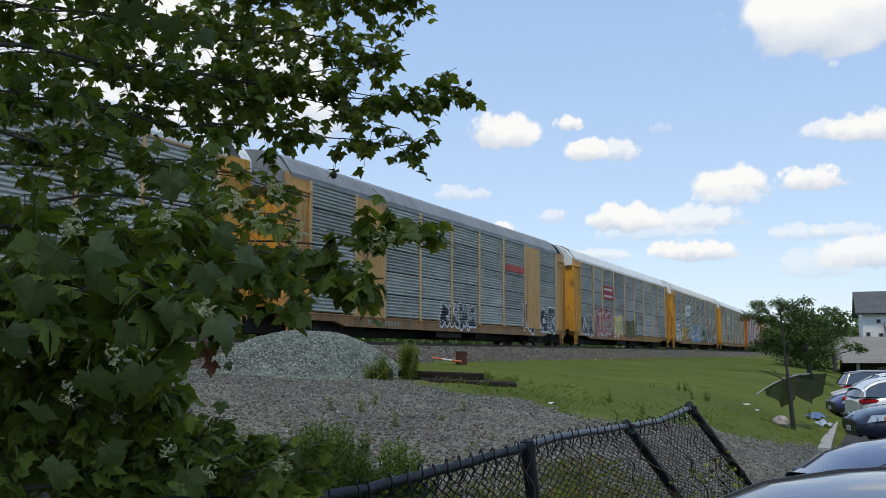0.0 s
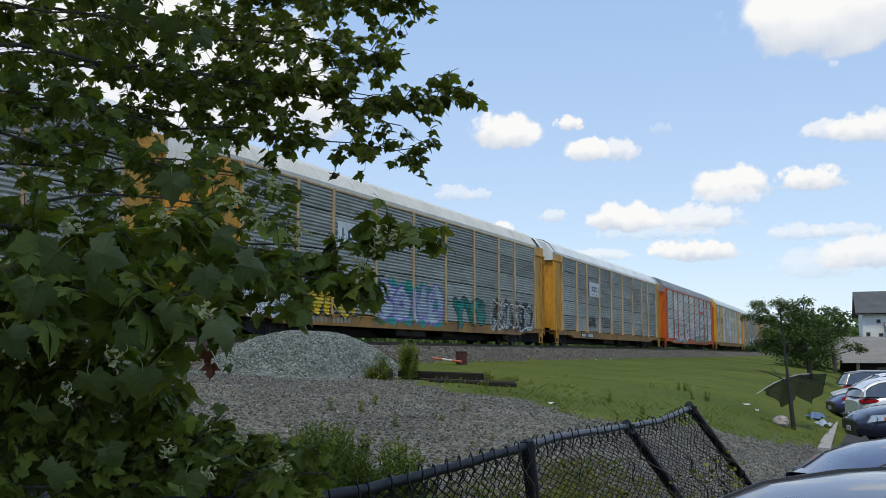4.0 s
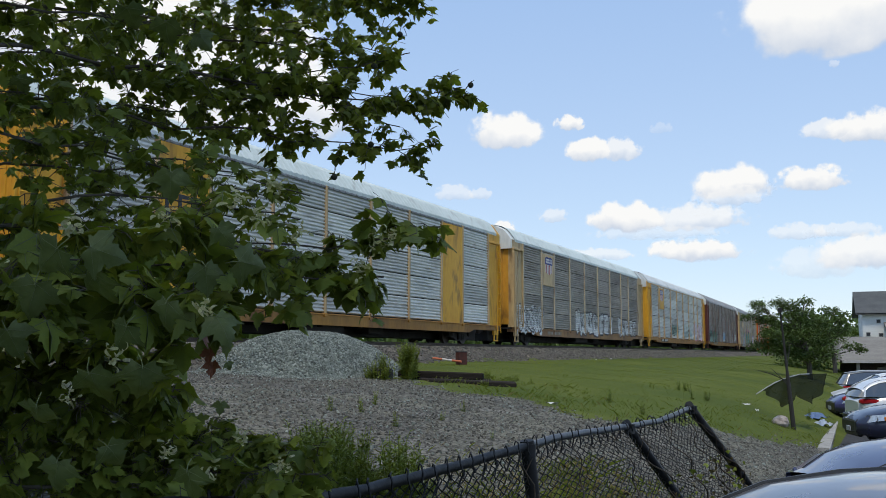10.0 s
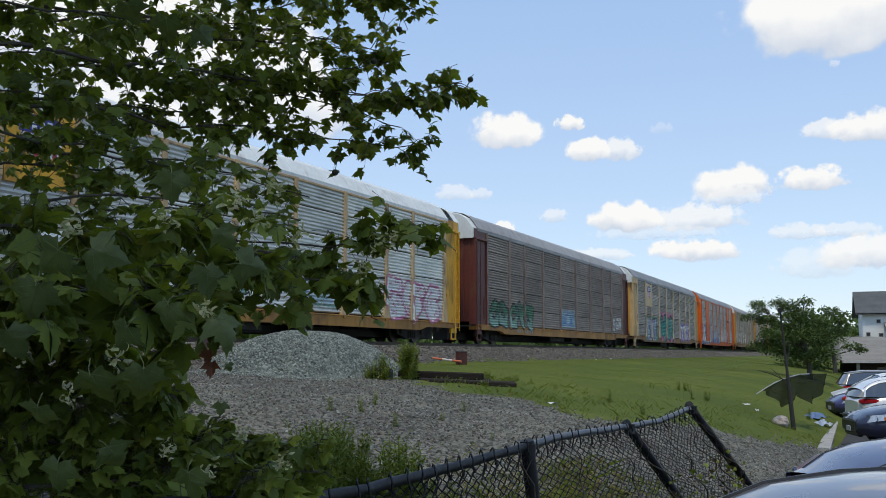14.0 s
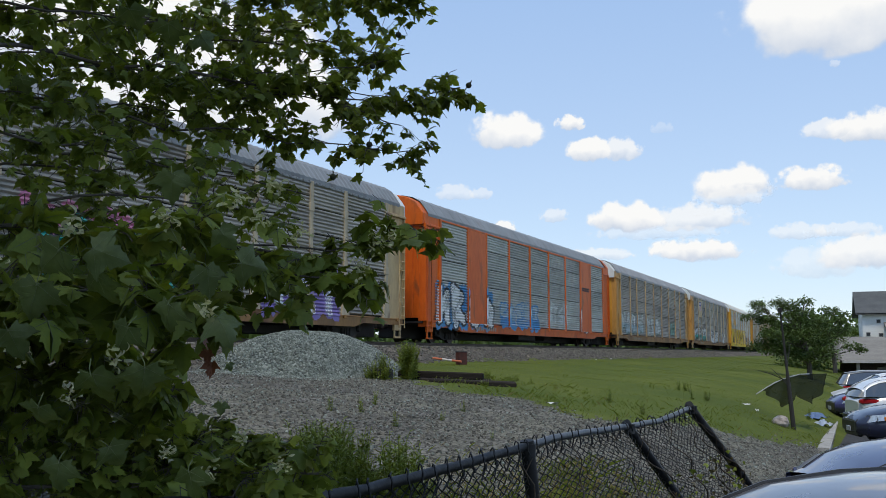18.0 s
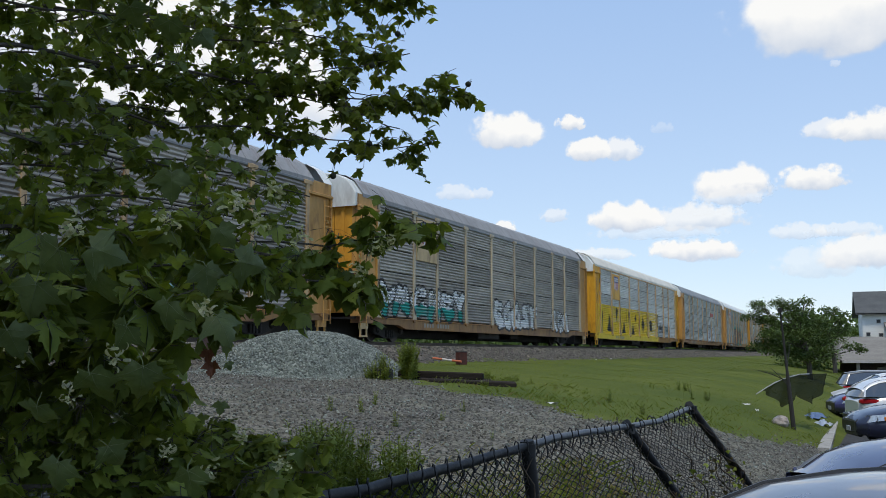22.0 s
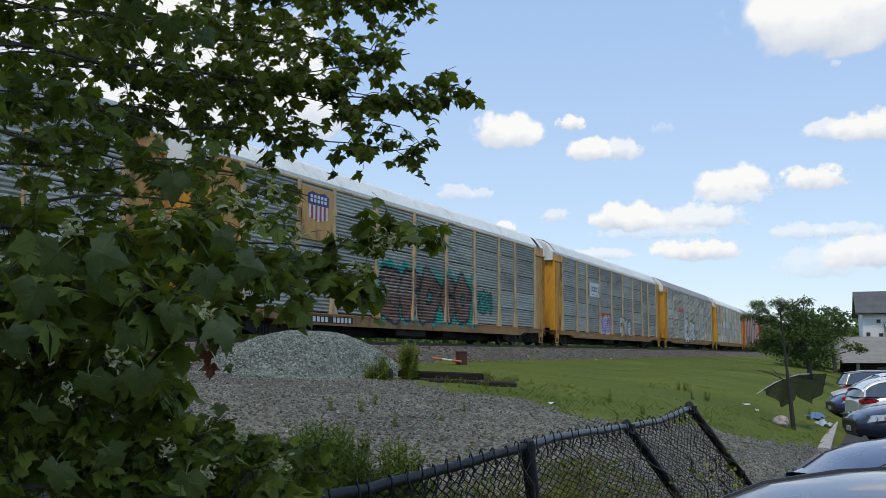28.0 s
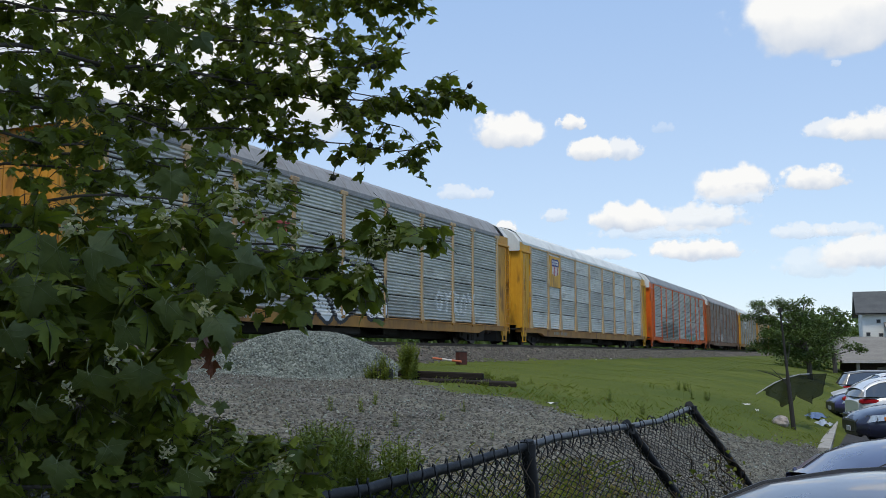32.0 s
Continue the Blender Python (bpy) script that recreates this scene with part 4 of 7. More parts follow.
DEAD_LEAF = leaf_material("dead_leaf", (0.12, 0.045, 0.025), (0.09, 0.035, 0.02), glow=0.1)

LOBES = [(0.0, 0.03), (0.15, -0.07), (0.33, -0.12), (0.35, 0.02), (0.48, 0.07), (0.53, 0.18), (0.63, 0.30), (0.79, 0.48), (0.57, 0.44), (0.45, 0.49), (0.29, 0.50), (0.37, 0.66), (0.27, 0.73), (0.21, 0.88), (0.10, 0.94), (0.0, 1.13)]


def leaf_points(rng, fold, curl):
    """One lobed leaf of unit size: the outline from the stalk round to the tip and back."""
    out = []
    for side in (1, -1):
        ring = LOBES if side > 0 else LOBES[-2:0:-1]
        for x, y in ring:
            k = 1 + rng.uniform(-0.09, 0.09)
            px, py = side * x * k, y * (1 + rng.uniform(-0.05, 0.05))
            out.append(Vector((px, py, -fold * abs(px) - curl * (py - 0.3) ** 2)))
    return out


def add_leaf(sh, m, rng, mat=0, veins=None):
    fold, curl = rng.uniform(0.05, 0.5), rng.uniform(-0.1, 0.5)
    pts = leaf_points(rng, fold, curl)
    i = len(sh.v)
    n = len(pts)
    sh.v.append(tuple(m @ Vector((0, 0.32, 0.0))))
    sh.v.extend(tuple(m @ p) for p in pts)
    for k in range(n):
        sh.f.append((i, i + 1 + k, i + 1 + (k + 1) % n))
        sh.m.append(mat)
    if veins is not None:
        # pale ribs from the stalk to the lobes' tips
        for k in (15, 7, n - 7, 2, n - 2):
            tip, foot, lift = pts[k], Vector((0, 0.06, 0.012)), Vector((0, 0, 0.012))
            aside = Vector((tip.y - foot.y, -tip.x, 0)).normalized() * 0.013
            mid = foot.lerp(tip, 0.5) + lift
            mid.z = max(mid.z, -fold * abs(mid.x) * 0.8)
            j = len(sh.v)
            sh.v.extend(tuple(m @ q) for q in (foot - aside, foot + aside, mid + aside * 0.7, tip * 0.96 + lift, mid - aside * 0.7))
            sh.f.append((j, j + 1, j + 2, j + 3, j + 4))
            sh.m.append(veins)


def broad_leaf(rng, size):
    """A large near leaf: rings from the middle to a toothed edge, gently waved, with raised pale ribs."""
    fold, curl, wave = rng.uniform(0.1, 0.55), rng.uniform(0.1, 0.6), rng.uniform(0, 6)
    edge = []
    outline = leaf_points(rng, 0, 0)
    for k, a in enumerate(outline):
        b = outline[(k + 1) % len(outline)]
        edge += [a, a.lerp(b, 0.5) + (a.lerp(b, 0.5) - Vector((0, 0.35, 0))) * rng.uniform(-0.07, 0.02)]
    n = len(edge)
    middle = Vector((0, 0.30, 0))

    def bent(q):
        return Vector((q.x, q.y, -fold * abs(q.x) ** 1.3 - curl * (q.y - 0.25) ** 2 + 0.05 * math.sin(q.x * 7 + wave) * math.cos(q.y * 6 + wave))) * size

    sh = Shape()
    rings = [[bent(middle.lerp(q, f)) for q in edge] for f in (0.03, 0.35, 0.7, 1.0)]
    sh.grid(rings, closed=True)
    sh.face(rings[0][::-1])
    for k in (30, 14, n - 14, 4, n - 4):
        foot, tip = Vector((0, 0.05, 0)), edge[k] * 0.95
        path = [bent(foot.lerp(tip, f)) + Vector((0, 0, 0.006 * size)) for f in (0, 0.25, 0.5, 0.75, 1)]
        sh.tube(path, [0.008 * size * (1 - 0.18 * q) for q in range(5)], 4, 1, caps=False)
    return sh


def leaf_turn(rng, droop=0.6):
    """A turn for a leaf: blades face upwards and outwards, tips hang."""
    m = Matrix.Rotation(rng.uniform(0, 2 * math.pi), 4, "Z") @ Matrix.Rotation(-rng.gauss(droop, 0.45), 4, "X") @ Matrix.Rotation(rng.gauss(0, 0.45), 4, "Y")
    return m


TREE_AT = Vector((-4.6, 3.2, land(5.5, 0.9)))
plane_tree = thing("plane_tree", "plane tree with lobed dark green leaves and hanging seed balls", "tree", at=Matrix.Translation(TREE_AT))
leaf_meshes = []
leaf_rng = random.Random(5)
for k in range(6):
    sh = Shape()
    add_leaf(sh, Matrix(), leaf_rng, 0, 1)
    leaf_meshes.append(sh.mesh("leaf", [LEAF if k < 5 else LEAF_YOUNG, VEIN], mend=False))
SWAYING = []


def branch(path, thick, count, reach, size, seed, droop=0.6, singles=0, young=0.12, sway=0.5, label="", tail=0.25, near=False):
    """One leafy branch along a path of (side, up, distance): twigs with their leaves. It turns about its root in the wind."""
    size, count = size * 0.69, int(count * 1.2)
    rng = random.Random(seed)
    marks = [ahead(*p) for p in path]
    bend = random.Random(seed + 500)
    pts = [marks[0]]
    for a, b in zip(marks, marks[1:]):
        stray = 0.035 * (b - a).length
        pts += [a.lerp(b, f) + Vector((bend.gauss(0, stray), bend.gauss(0, stray), bend.gauss(0, stray))) for f in (0.35, 0.7)] + [b]
    root = pts[0]
    thick *= 0.75
    wood, leaves = Shape(), Shape()
    rel = [p - root for p in pts]
    lens = [0.0]
    for a, b in zip(rel, rel[1:]):
        lens.append(lens[-1] + (b - a).length)
    wood.tube(rel, [max(0.003, thick * (1 - 0.85 * q / lens[-1])) for q in lens], 6)

    def along(q):
        for k in range(len(rel) - 1):
            if q <= lens[k + 1]:
                return rel[k].lerp(rel[k + 1], (q - lens[k]) / max(1e-6, lens[k + 1] - lens[k]))
        return rel[-1]

    singled = []
    twigs = max(3, count // 9)
    for t in range(twigs):
        q = lens[-1] * (tail + (1 - tail) * (t + rng.random()) / twigs)
        a = along(q)
        way = Vector((rng.gauss(0, 1), rng.gauss(0, 1), rng.gauss(-0.1, 0.8))).normalized()
        b = a + way * reach * rng.uniform(0.35, 1.0) * (1.1 - 0.6 * q / lens[-1])
        c = b + (way + Vector((0, 0, -0.5))) * reach * 0.15
        wood.tube([a, a.lerp(b, 0.5) + Vector((0, 0, 0.04 * reach)), b, c], [thick * 0.25, thick * 0.18, thick * 0.12, 0.0015], 4, caps=False)
        for j in range(max(1, count // twigs)):
            w = rng.uniform(0.25, 1.08)
            p = a.lerp(b, min(1, w)) if w < 1 else c
            stalk = Vector((rng.gauss(0, 1), rng.gauss(0, 1), rng.gauss(-0.4, 0.6))).normalized() * size * 0.45
            m = Matrix.Translation(p + stalk) @ leaf_turn(rng, droop) @ Matrix.Scale(size * rng.uniform(0.55, 1.15), 4)
            wood.tube([p, p + stalk], 0.0014, 3, caps=False)
            if len(singled) < singles and rng.random() < 0.6:
                singled.append((m, 5 if rng.random() < young else rng.randrange(5)))
            else:
                add_leaf(leaves, m, rng, 1 if rng.random() < young else 0, 2 if near else None)
    holder = part("branch", wood, BARK, plane_tree, label, at=Matrix.Translation(root - TREE_AT), mend=False)
    tagged(part("leaves", leaves, [LEAF, LEAF_YOUNG, VEIN], holder, smooth=True, mend=False), kind="stuff")
    for m, k in singled:
        part("leaf", leaf_meshes[k], None, holder, at=m)
    if sway:
        SWAYING.append((holder, root - TREE_AT, sway, seed))
    return holder


def seed_ball(holder, root, side, up, d, drop=0.10):
    p = ahead(side, up, d) - root
    sh = Shape()
    sh.lathe([(0.002, -0.018), (0.011, -0.014), (0.017, -0.005), (0.018, 0.003), (0.013, 0.013), (0.003, 0.018)], 10, Matrix.Translation(p))
    sh.tube([p + Vector((0, 0, 0.017)), p + Vector((0.01, 0, drop * 0.6)), p + Vector((0.02, 0.01, drop))], 0.002, 4)
    part("seed_ball", sh, SEED, holder, "dark round seed ball")


def blossom(holder, root, side, up, d, size, seed):
    rng = random.Random(seed)
    c = ahead(side, up, d) - root
    sh = Shape()
    for k in range(20):
        m = Matrix.Translation(c + Vector((rng.gauss(0, size * 0.30), rng.gauss(0, size * 0.3), rng.gauss(0, size * 0.42)))) @ Euler((rng.uniform(0, 6), rng.uniform(0, 6), rng.uniform(0, 6))).to_matrix().to_4x4()
        w, r = size * rng.uniform(0.06, 0.14), size * rng.uniform(0.16, 0.40)
        turn = rng.uniform(1.6, 3.6)
        rows = []
        for q in range(6):
            a, taper = turn * q / 5, math.sin(0.35 + 2.6 * q / 5)
            rows.append([m @ Vector((s * w * taper, r * math.sin(a) + 0.1 * w * math.sin(q * 2 + k), r * (1 - math.cos(a)) + 0.25 * w * abs(s))) for s in (-1, 0, 1)])
        sh.grid(rows)
    tagged(part("blossom", sh, BLOSSOM, holder, "pale dried flower cluster", mend=False), kind="stuff")


def build_tree():
    # boughs against the sky, reaching out to the right
    b = branch([(-0.62, 0.22, 3.9), (-0.40, 0.205, 4.6), (-0.26, 0.185, 5.0), (-0.14, 0.162, 5.3), (-0.04, 0.155, 5.5), (0.018, 0.170, 5.6)], 0.018, 560, 0.40, 0.088, 11, 0.7, singles=50, sway=0.45, tail=0.34)
    r = ahead(-0.62, 0.22, 3.9)
    branch([(-0.10, 0.165, 5.45), (-0.05, 0.158, 5.5), (0.0, 0.155, 5.55), (0.020, 0.164, 5.6), (0.030, 0.176, 5.6)], 0.004, 34, 0.13, 0.115, 44, 0.9, singles=30, sway=0.45, tail=0.3)
    for side, up, d in ((-0.047, 0.225, 5.3), (-0.074, 0.192, 5.3), (-0.077, 0.110, 5.2), (-0.115, 0.076, 5.1), (0.027, 0.172, 5.58)):
        seed_ball(b, r, side, up, d, 0.10 if side < 0 else 0.035)
    branch([(-0.60, 0.30, 4.2), (-0.36, 0.285, 4.8), (-0.20, 0.270, 5.2), (-0.10, 0.262, 5.5), (-0.012, 0.262, 5.7)], 0.016, 560, 0.40, 0.088, 12, 0.7, singles=20, sway=0.4, tail=0.2)
    branch([(-0.60, 0.15, 4.0), (-0.38, 0.150, 4.6), (-0.24, 0.128, 5.0), (-0.13, 0.113, 5.2), (-0.05, 0.103, 5.4), (-0.008, 0.108, 5.5)], 0.014, 360, 0.33, 0.086, 13, 0.8, singles=30, sway=0.45, tail=0.3)
    branch([(-0.62, 0.26, 5.4), (-0.42, 0.255, 5.8), (-0.26, 0.240, 6.1), (-0.14, 0.222, 6.3), (-0.06, 0.205, 6.5)], 0.020, 430, 0.54, 0.090, 14, 0.7, sway=0.3, tail=0.05)
    branch([(-0.62, 0.20, 5.6), (-0.44, 0.20, 5.9), (-0.30, 0.185, 6.1), (-0.17, 0.165, 6.3)], 0.024, 440, 0.54, 0.090, 15, 0.7, sway=0.3, tail=0.0)
    branch([(-0.62, 0.07, 5.2), (-0.46, 0.09, 5.5), (-0.33, 0.085, 5.7), (-0.21, 0.075, 5.9)], 0.016, 220, 0.50, 0.090, 16, 0.7, sway=0.3, tail=0.0)
    branch([(-0.66, 0.03, 4.4), (-0.50, 0.04, 4.6), (-0.38, 0.035, 4.8), (-0.24, 0.03, 5.0)], 0.015, 220, 0.48, 0.088, 17, 0.7, sway=0.35, tail=0.0)
    branch([(-0.66, -0.06, 4.4), (-0.50, -0.05, 4.6), (-0.40, -0.06, 4.8), (-0.30, -0.06, 5.0)], 0.015, 420, 0.44, 0.10, 18, 0.7, sway=0.3, tail=0.0)
    branch([(-0.66, 0.13, 3.4), (-0.50, 0.13, 3.6), (-0.38, 0.11, 3.8), (-0.26, 0.08, 4.0)], 0.013, 250, 0.36, 0.088, 19, 0.7, sway=0.35, tail=0.0)
    branch([(-0.66, 0.28, 3.6), (-0.50, 0.26, 3.8), (-0.38, 0.25, 4.0), (-0.26, 0.23, 4.2)], 0.013, 190, 0.38, 0.086, 20, 0.7, sway=0.35, tail=0.0)
    branch([(-0.30, 0.17, 5.2), (-0.19, 0.160, 5.3), (-0.10, 0.148, 5.4), (-0.045, 0.128, 5.5)], 0.010, 150, 0.34, 0.086, 32, 0.7, young=0.2, sway=0.45, tail=0.15)
    branch([(-0.28, 0.225, 5.5), (-0.17, 0.215, 5.6), (-0.09, 0.205, 5.7), (-0.045, 0.195, 5.8)], 0.010, 240, 0.34, 0.088, 33, 0.7, young=0.2, sway=0.4, tail=0.1)
    branch([(-0.45, 0.24, 6.0), (-0.32, 0.245, 6.1), (-0.22, 0.235, 6.2), (-0.12, 0.24, 6.3)], 0.012, 440, 0.46, 0.092, 34, 0.7, young=0.15, sway=0.3, tail=0.0)
    branch([(-0.62, 0.16, 3.8), (-0.52, 0.17, 4.0), (-0.44, 0.165, 4.1), (-0.36, 0.15, 4.2)], 0.010, 200, 0.30, 0.09, 35, 0.7, young=0.1, sway=0.3, tail=0.0)
    branch([(-0.47, 0.205, 4.9), (-0.40, 0.205, 5.0), (-0.33, 0.190, 5.1), (-0.25, 0.170, 5.2)], 0.008, 230, 0.34, 0.088, 49, 0.7, sway=0.35, tail=0.0)
    branch([(-0.22, 0.183, 5.4), (-0.13, 0.187, 5.5), (-0.075, 0.195, 5.6), (-0.035, 0.205, 5.6)], 0.007, 100, 0.30, 0.09, 50, 0.8, young=0.2, sway=0.4, tail=0.1)
    branch([(-0.20, 0.25, 5.6), (-0.12, 0.255, 5.7), (-0.06, 0.258, 5.7), (-0.012, 0.245, 5.7)], 0.006, 55, 0.26, 0.09, 51, 0.8, young=0.2, sway=0.4, tail=0.1)
    # leafage further in, towards the trunk
    branch([(-0.70, 0.17, 5.0), (-0.54, 0.168, 5.2), (-0.40, 0.155, 5.4), (-0.30, 0.145, 5.5), (-0.20, 0.125, 5.6)], 0.018, 430, 0.42, 0.092, 36, 0.7, sway=0.3, tail=0.0)
    branch([(-0.70, 0.10, 6.2), (-0.56, 0.11, 6.4), (-0.44, 0.10, 6.5), (-0.34, 0.07, 6.6)], 0.018, 310, 0.52, 0.095, 37, 0.7, sway=0.25, tail=0.0)
    branch([(-0.70, -0.02, 5.6), (-0.56, -0.01, 5.7), (-0.44, -0.02, 5.8), (-0.36, -0.04, 5.9)], 0.016, 360, 0.48, 0.095, 38, 0.7, sway=0.25, tail=0.0)
    branch([(-0.68, -0.03, 3.3), (-0.54, -0.03, 3.4), (-0.44, -0.04, 3.5), (-0.345, -0.05, 3.6)], 0.012, 330, 0.27, 0.10, 39, 0.7, sway=0.3, tail=0.0)
    branch([(-0.68, -0.19, 3.2), (-0.52, -0.185, 3.3), (-0.40, -0.19, 3.4), (-0.30, -0.20, 3.5)], 0.012, 360, 0.26, 0.095, 40, 0.7, young=0.15, sway=0.25, tail=0.0)
    branch([(-0.66, -0.26, 3.0), (-0.50, -0.255, 3.1), (-0.34, -0.25, 3.2), (-0.20, -0.245, 3.3)], 0.010, 340, 0.22, 0.08, 41, 0.7, young=0.15, sway=0.2, tail=0.0)
    branch([(-0.52, -0.04, 2.5), (-0.42, -0.045, 2.55), (-0.33, -0.05, 2.6), (-0.225, -0.055, 2.65)], 0.008, 330, 0.15, 0.115, 45, 0.75, young=0.06, sway=0.4, tail=0.0)
    branch([(-0.52, 0.0, 2.9), (-0.42, 0.0, 2.95), (-0.33, -0.01, 3.0), (-0.235, -0.02, 3.0)], 0.008, 110, 0.16, 0.105, 46, 0.75, young=0.08, sway=0.4, tail=0.0)
    branch([(-0.36, -0.20, 2.6), (-0.28, -0.195, 2.7), (-0.22, -0.20, 2.75), (-0.165, -0.215, 2.8)], 0.006, 330, 0.13, 0.072, 47, 0.7, young=0.6, sway=0.3, tail=0.0)
    branch([(-0.40, -0.235, 2.7), (-0.30, -0.235, 2.8), (-0.22, -0.235, 2.85), (-0.145, -0.24, 2.9)], 0.006, 330, 0.13, 0.072, 48, 0.7, young=0.6, sway=0.3, tail=0.0)
    # thin twigs before the wagons
    branch([(-0.40, 0.10, 4.2), (-0.30, 0.095, 4.3), (-0.22, 0.08, 4.4), (-0.14, 0.055, 4.5)], 0.008, 150, 0.30, 0.076, 30, 0.7, young=0.2, sway=0.4, tail=0.0)
    branch([(-0.42, 0.05, 3.6), (-0.32, 0.055, 3.7), (-0.24, 0.045, 3.8), (-0.15, 0.03, 3.9)], 0.008, 120, 0.28, 0.076, 31, 0.7, young=0.25, sway=0.4, tail=0.0)
    # the nearer spray before the wagons
    branch([(-0.46, -0.02, 2.75), (-0.32, 0.008, 2.85), (-0.20, 0.006, 2.95), (-0.12, 0.0, 3.05), (-0.07, 0.010, 3.1), (-0.024, 0.022, 3.1)], 0.004, 250, 0.31, 0.082, 21, 0.8, singles=90, young=0.25, sway=0.5, tail=0.40)
    branch([(-0.40, -0.02, 2.7), (-0.24, -0.018, 2.85), (-0.15, -0.03, 2.95), (-0.09, -0.035, 3.05), (-0.062, -0.03, 3.1)], 0.004, 120, 0.25, 0.086, 28, 0.8, singles=40, young=0.2, sway=0.5, tail=0.40)
    b2 = branch([(-0.52, 0.02, 2.2), (-0.36, 0.022, 2.3), (-0.26, 0.012, 2.35), (-0.17, -0.005, 2.4)], 0.008, 140, 0.19, 0.095, 22, 0.7, singles=50, young=0.3, sway=0.5, tail=0.1, near=True)
    r2 = ahead(-0.52, 0.02, 2.2)
    for k, (side, up, d) in enumerate(((-0.195, 0.028, 2.25), (-0.175, 0.06, 2.3), (-0.29, 0.03, 2.15), (-0.39, 0.02, 2.1), (-0.15, 0.014, 2.4), (-0.215, 0.052, 2.2), (-0.07, 0.005, 2.9), (-0.085, -0.02, 2.9), (-0.055, 0.012, 2.9))):
        blossom(b2, r2, side, up, d, 0.036, 40 + k)
    # large shaded leaves close by
    b3 = branch([(-0.60, -0.03, 2.0), (-0.46, -0.035, 2.05), (-0.36, -0.04, 2.1), (-0.265, -0.055, 2.15)], 0.008, 150, 0.17, 0.118, 23, 0.75, singles=60, young=0.1, sway=0.5, tail=0.0, near=True)
    r3 = ahead(-0.60, -0.03, 2.0)
    for k, (side, up, d) in enumerate(((-0.345, -0.115, 1.95), (-0.25, -0.065, 1.95), (-0.445, -0.105, 2.0), (-0.39, -0.15, 2.0), (-0.475, -0.02, 2.0))):
        blossom(b3, r3, side, up, d, 0.032, 50 + k)
    branch([(-0.62, -0.10, 2.2), (-0.48, -0.105, 2.25), (-0.38, -0.115, 2.3), (-0.30, -0.12, 2.35)], 0.008, 190, 0.18, 0.10, 24, 0.75, singles=20, young=0.08, sway=0.4, tail=0.0, near=True)
    branch([(-0.60, -0.15, 2.3), (-0.46, -0.155, 2.35), (-0.36, -0.16, 2.4), (-0.28, -0.155, 2.5)], 0.008, 190, 0.18, 0.095, 29, 0.75, young=0.12, sway=0.4, tail=0.0, near=True)
    branch([(-0.64, -0.11, 3.2), (-0.50, -0.12, 3.3), (-0.40, -0.13, 3.4), (-0.29, -0.125, 3.5)], 0.012, 380, 0.28, 0.105, 25, 0.7, young=0.08, sway=0.3, tail=0.0)
    branch([(-0.64, -0.20, 2.5), (-0.48, -0.20, 2.6), (-0.36, -0.205, 2.7), (-0.24, -0.205, 2.8)], 0.010, 440, 0.23, 0.085, 26, 0.7, young=0.22, sway=0.3, tail=0.0)
    b5 = branch([(-0.62, -0.25, 2.3), (-0.46, -0.25, 2.4), (-0.32, -0.245, 2.5), (-0.18, -0.235, 2.6), (-0.13, -0.235, 2.65)], 0.010, 520, 0.20, 0.072, 27, 0.7, young=0.45, sway=0.25, tail=0.0)
    r5 = ahead(-0.62, -0.25, 2.3)
    for k, (side, up, d) in enumerate(((-0.245, -0.235, 2.35), (-0.17, -0.225, 2.45), (-0.29, -0.21, 2.35), (-0.21, -0.195, 2.45))):
        blossom(b5, r5, side, up, d, 0.032, 60 + k)
    dead = Shape()
    for k, (side, up) in enumerate(((-0.246, -0.105), (-0.252, -0.09), (-0.242, -0.118))):
        add_leaf(dead, Matrix.Translation(ahead(side, up, 2.3) - r3) @ leaf_turn(random.Random(k), 1.4) @ Matrix.Scale(0.036, 4), random.Random(k))
    part("dead_leaf", dead, DEAD_LEAF, b3, "withered red-brown leaf", mend=False)
    # broad leaves nearest to the stand, hanging blade outwards
    rng = random.Random(402)

    def broad(holder, root, rows):
        for side, up, d, size, roll, tip, young in rows:
            p = ahead(side, up, d) - root
            m = Matrix.Translation(p) @ Matrix.Rotation(radians(roll), 4, "Y") @ Matrix.Rotation(radians(90 - tip), 4, "X")
            size *= 0.60
            m = m @ Euler((rng.gauss(0, 0.25), rng.gauss(0, 0.4), 0)).to_matrix().to_4x4()
            sh = broad_leaf(rng, size)
            m = m @ Matrix.Translation((0, -0.35 * size, 0))
            leaf = part("leaf", sh.mesh("leaf", [LEAF_YOUNG if young else NEAR_LEAF, VEIN], True, False), None, holder, "broad lobed leaf", at=m)
            st = Shape()
            st.tube([(0, 0.06 * size, 0.004), (0.03 * size, -0.10 * size, -0.05 * size), (0.12 * size, -0.18 * size, -0.40 * size)], 0.0010, 4, caps=False)
            part("stalk", st, VEIN, leaf)

    broad(b3, r3, ((-0.356, -0.004, 1.84, 0.125, 110, 25, 0), (-0.411, -0.009, 1.86, 0.135, 235, 30, 0), (-0.360, -0.040, 1.90, 0.130, 170, 10, 0), (-0.430, -0.050, 1.92, 0.140, 200, 20, 0),
                   (-0.247, -0.030, 1.86, 0.105, 175, 15, 0), (-0.203, -0.017, 1.86, 0.110, 100, 30, 0), (-0.230, 0.014, 1.9, 0.085, 140, 45, 0), (-0.290, -0.068, 1.88, 0.105, 190, 20, 0),
                   (-0.232, -0.080, 1.88, 0.110, 160, 10, 0), (-0.285, 0.070, 2.0, 0.110, 185, 25, 0), (-0.226, 0.058, 1.95, 0.075, 40, 65, 1), (-0.279, -0.014, 1.9, 0.055, 175, 20, 1)))
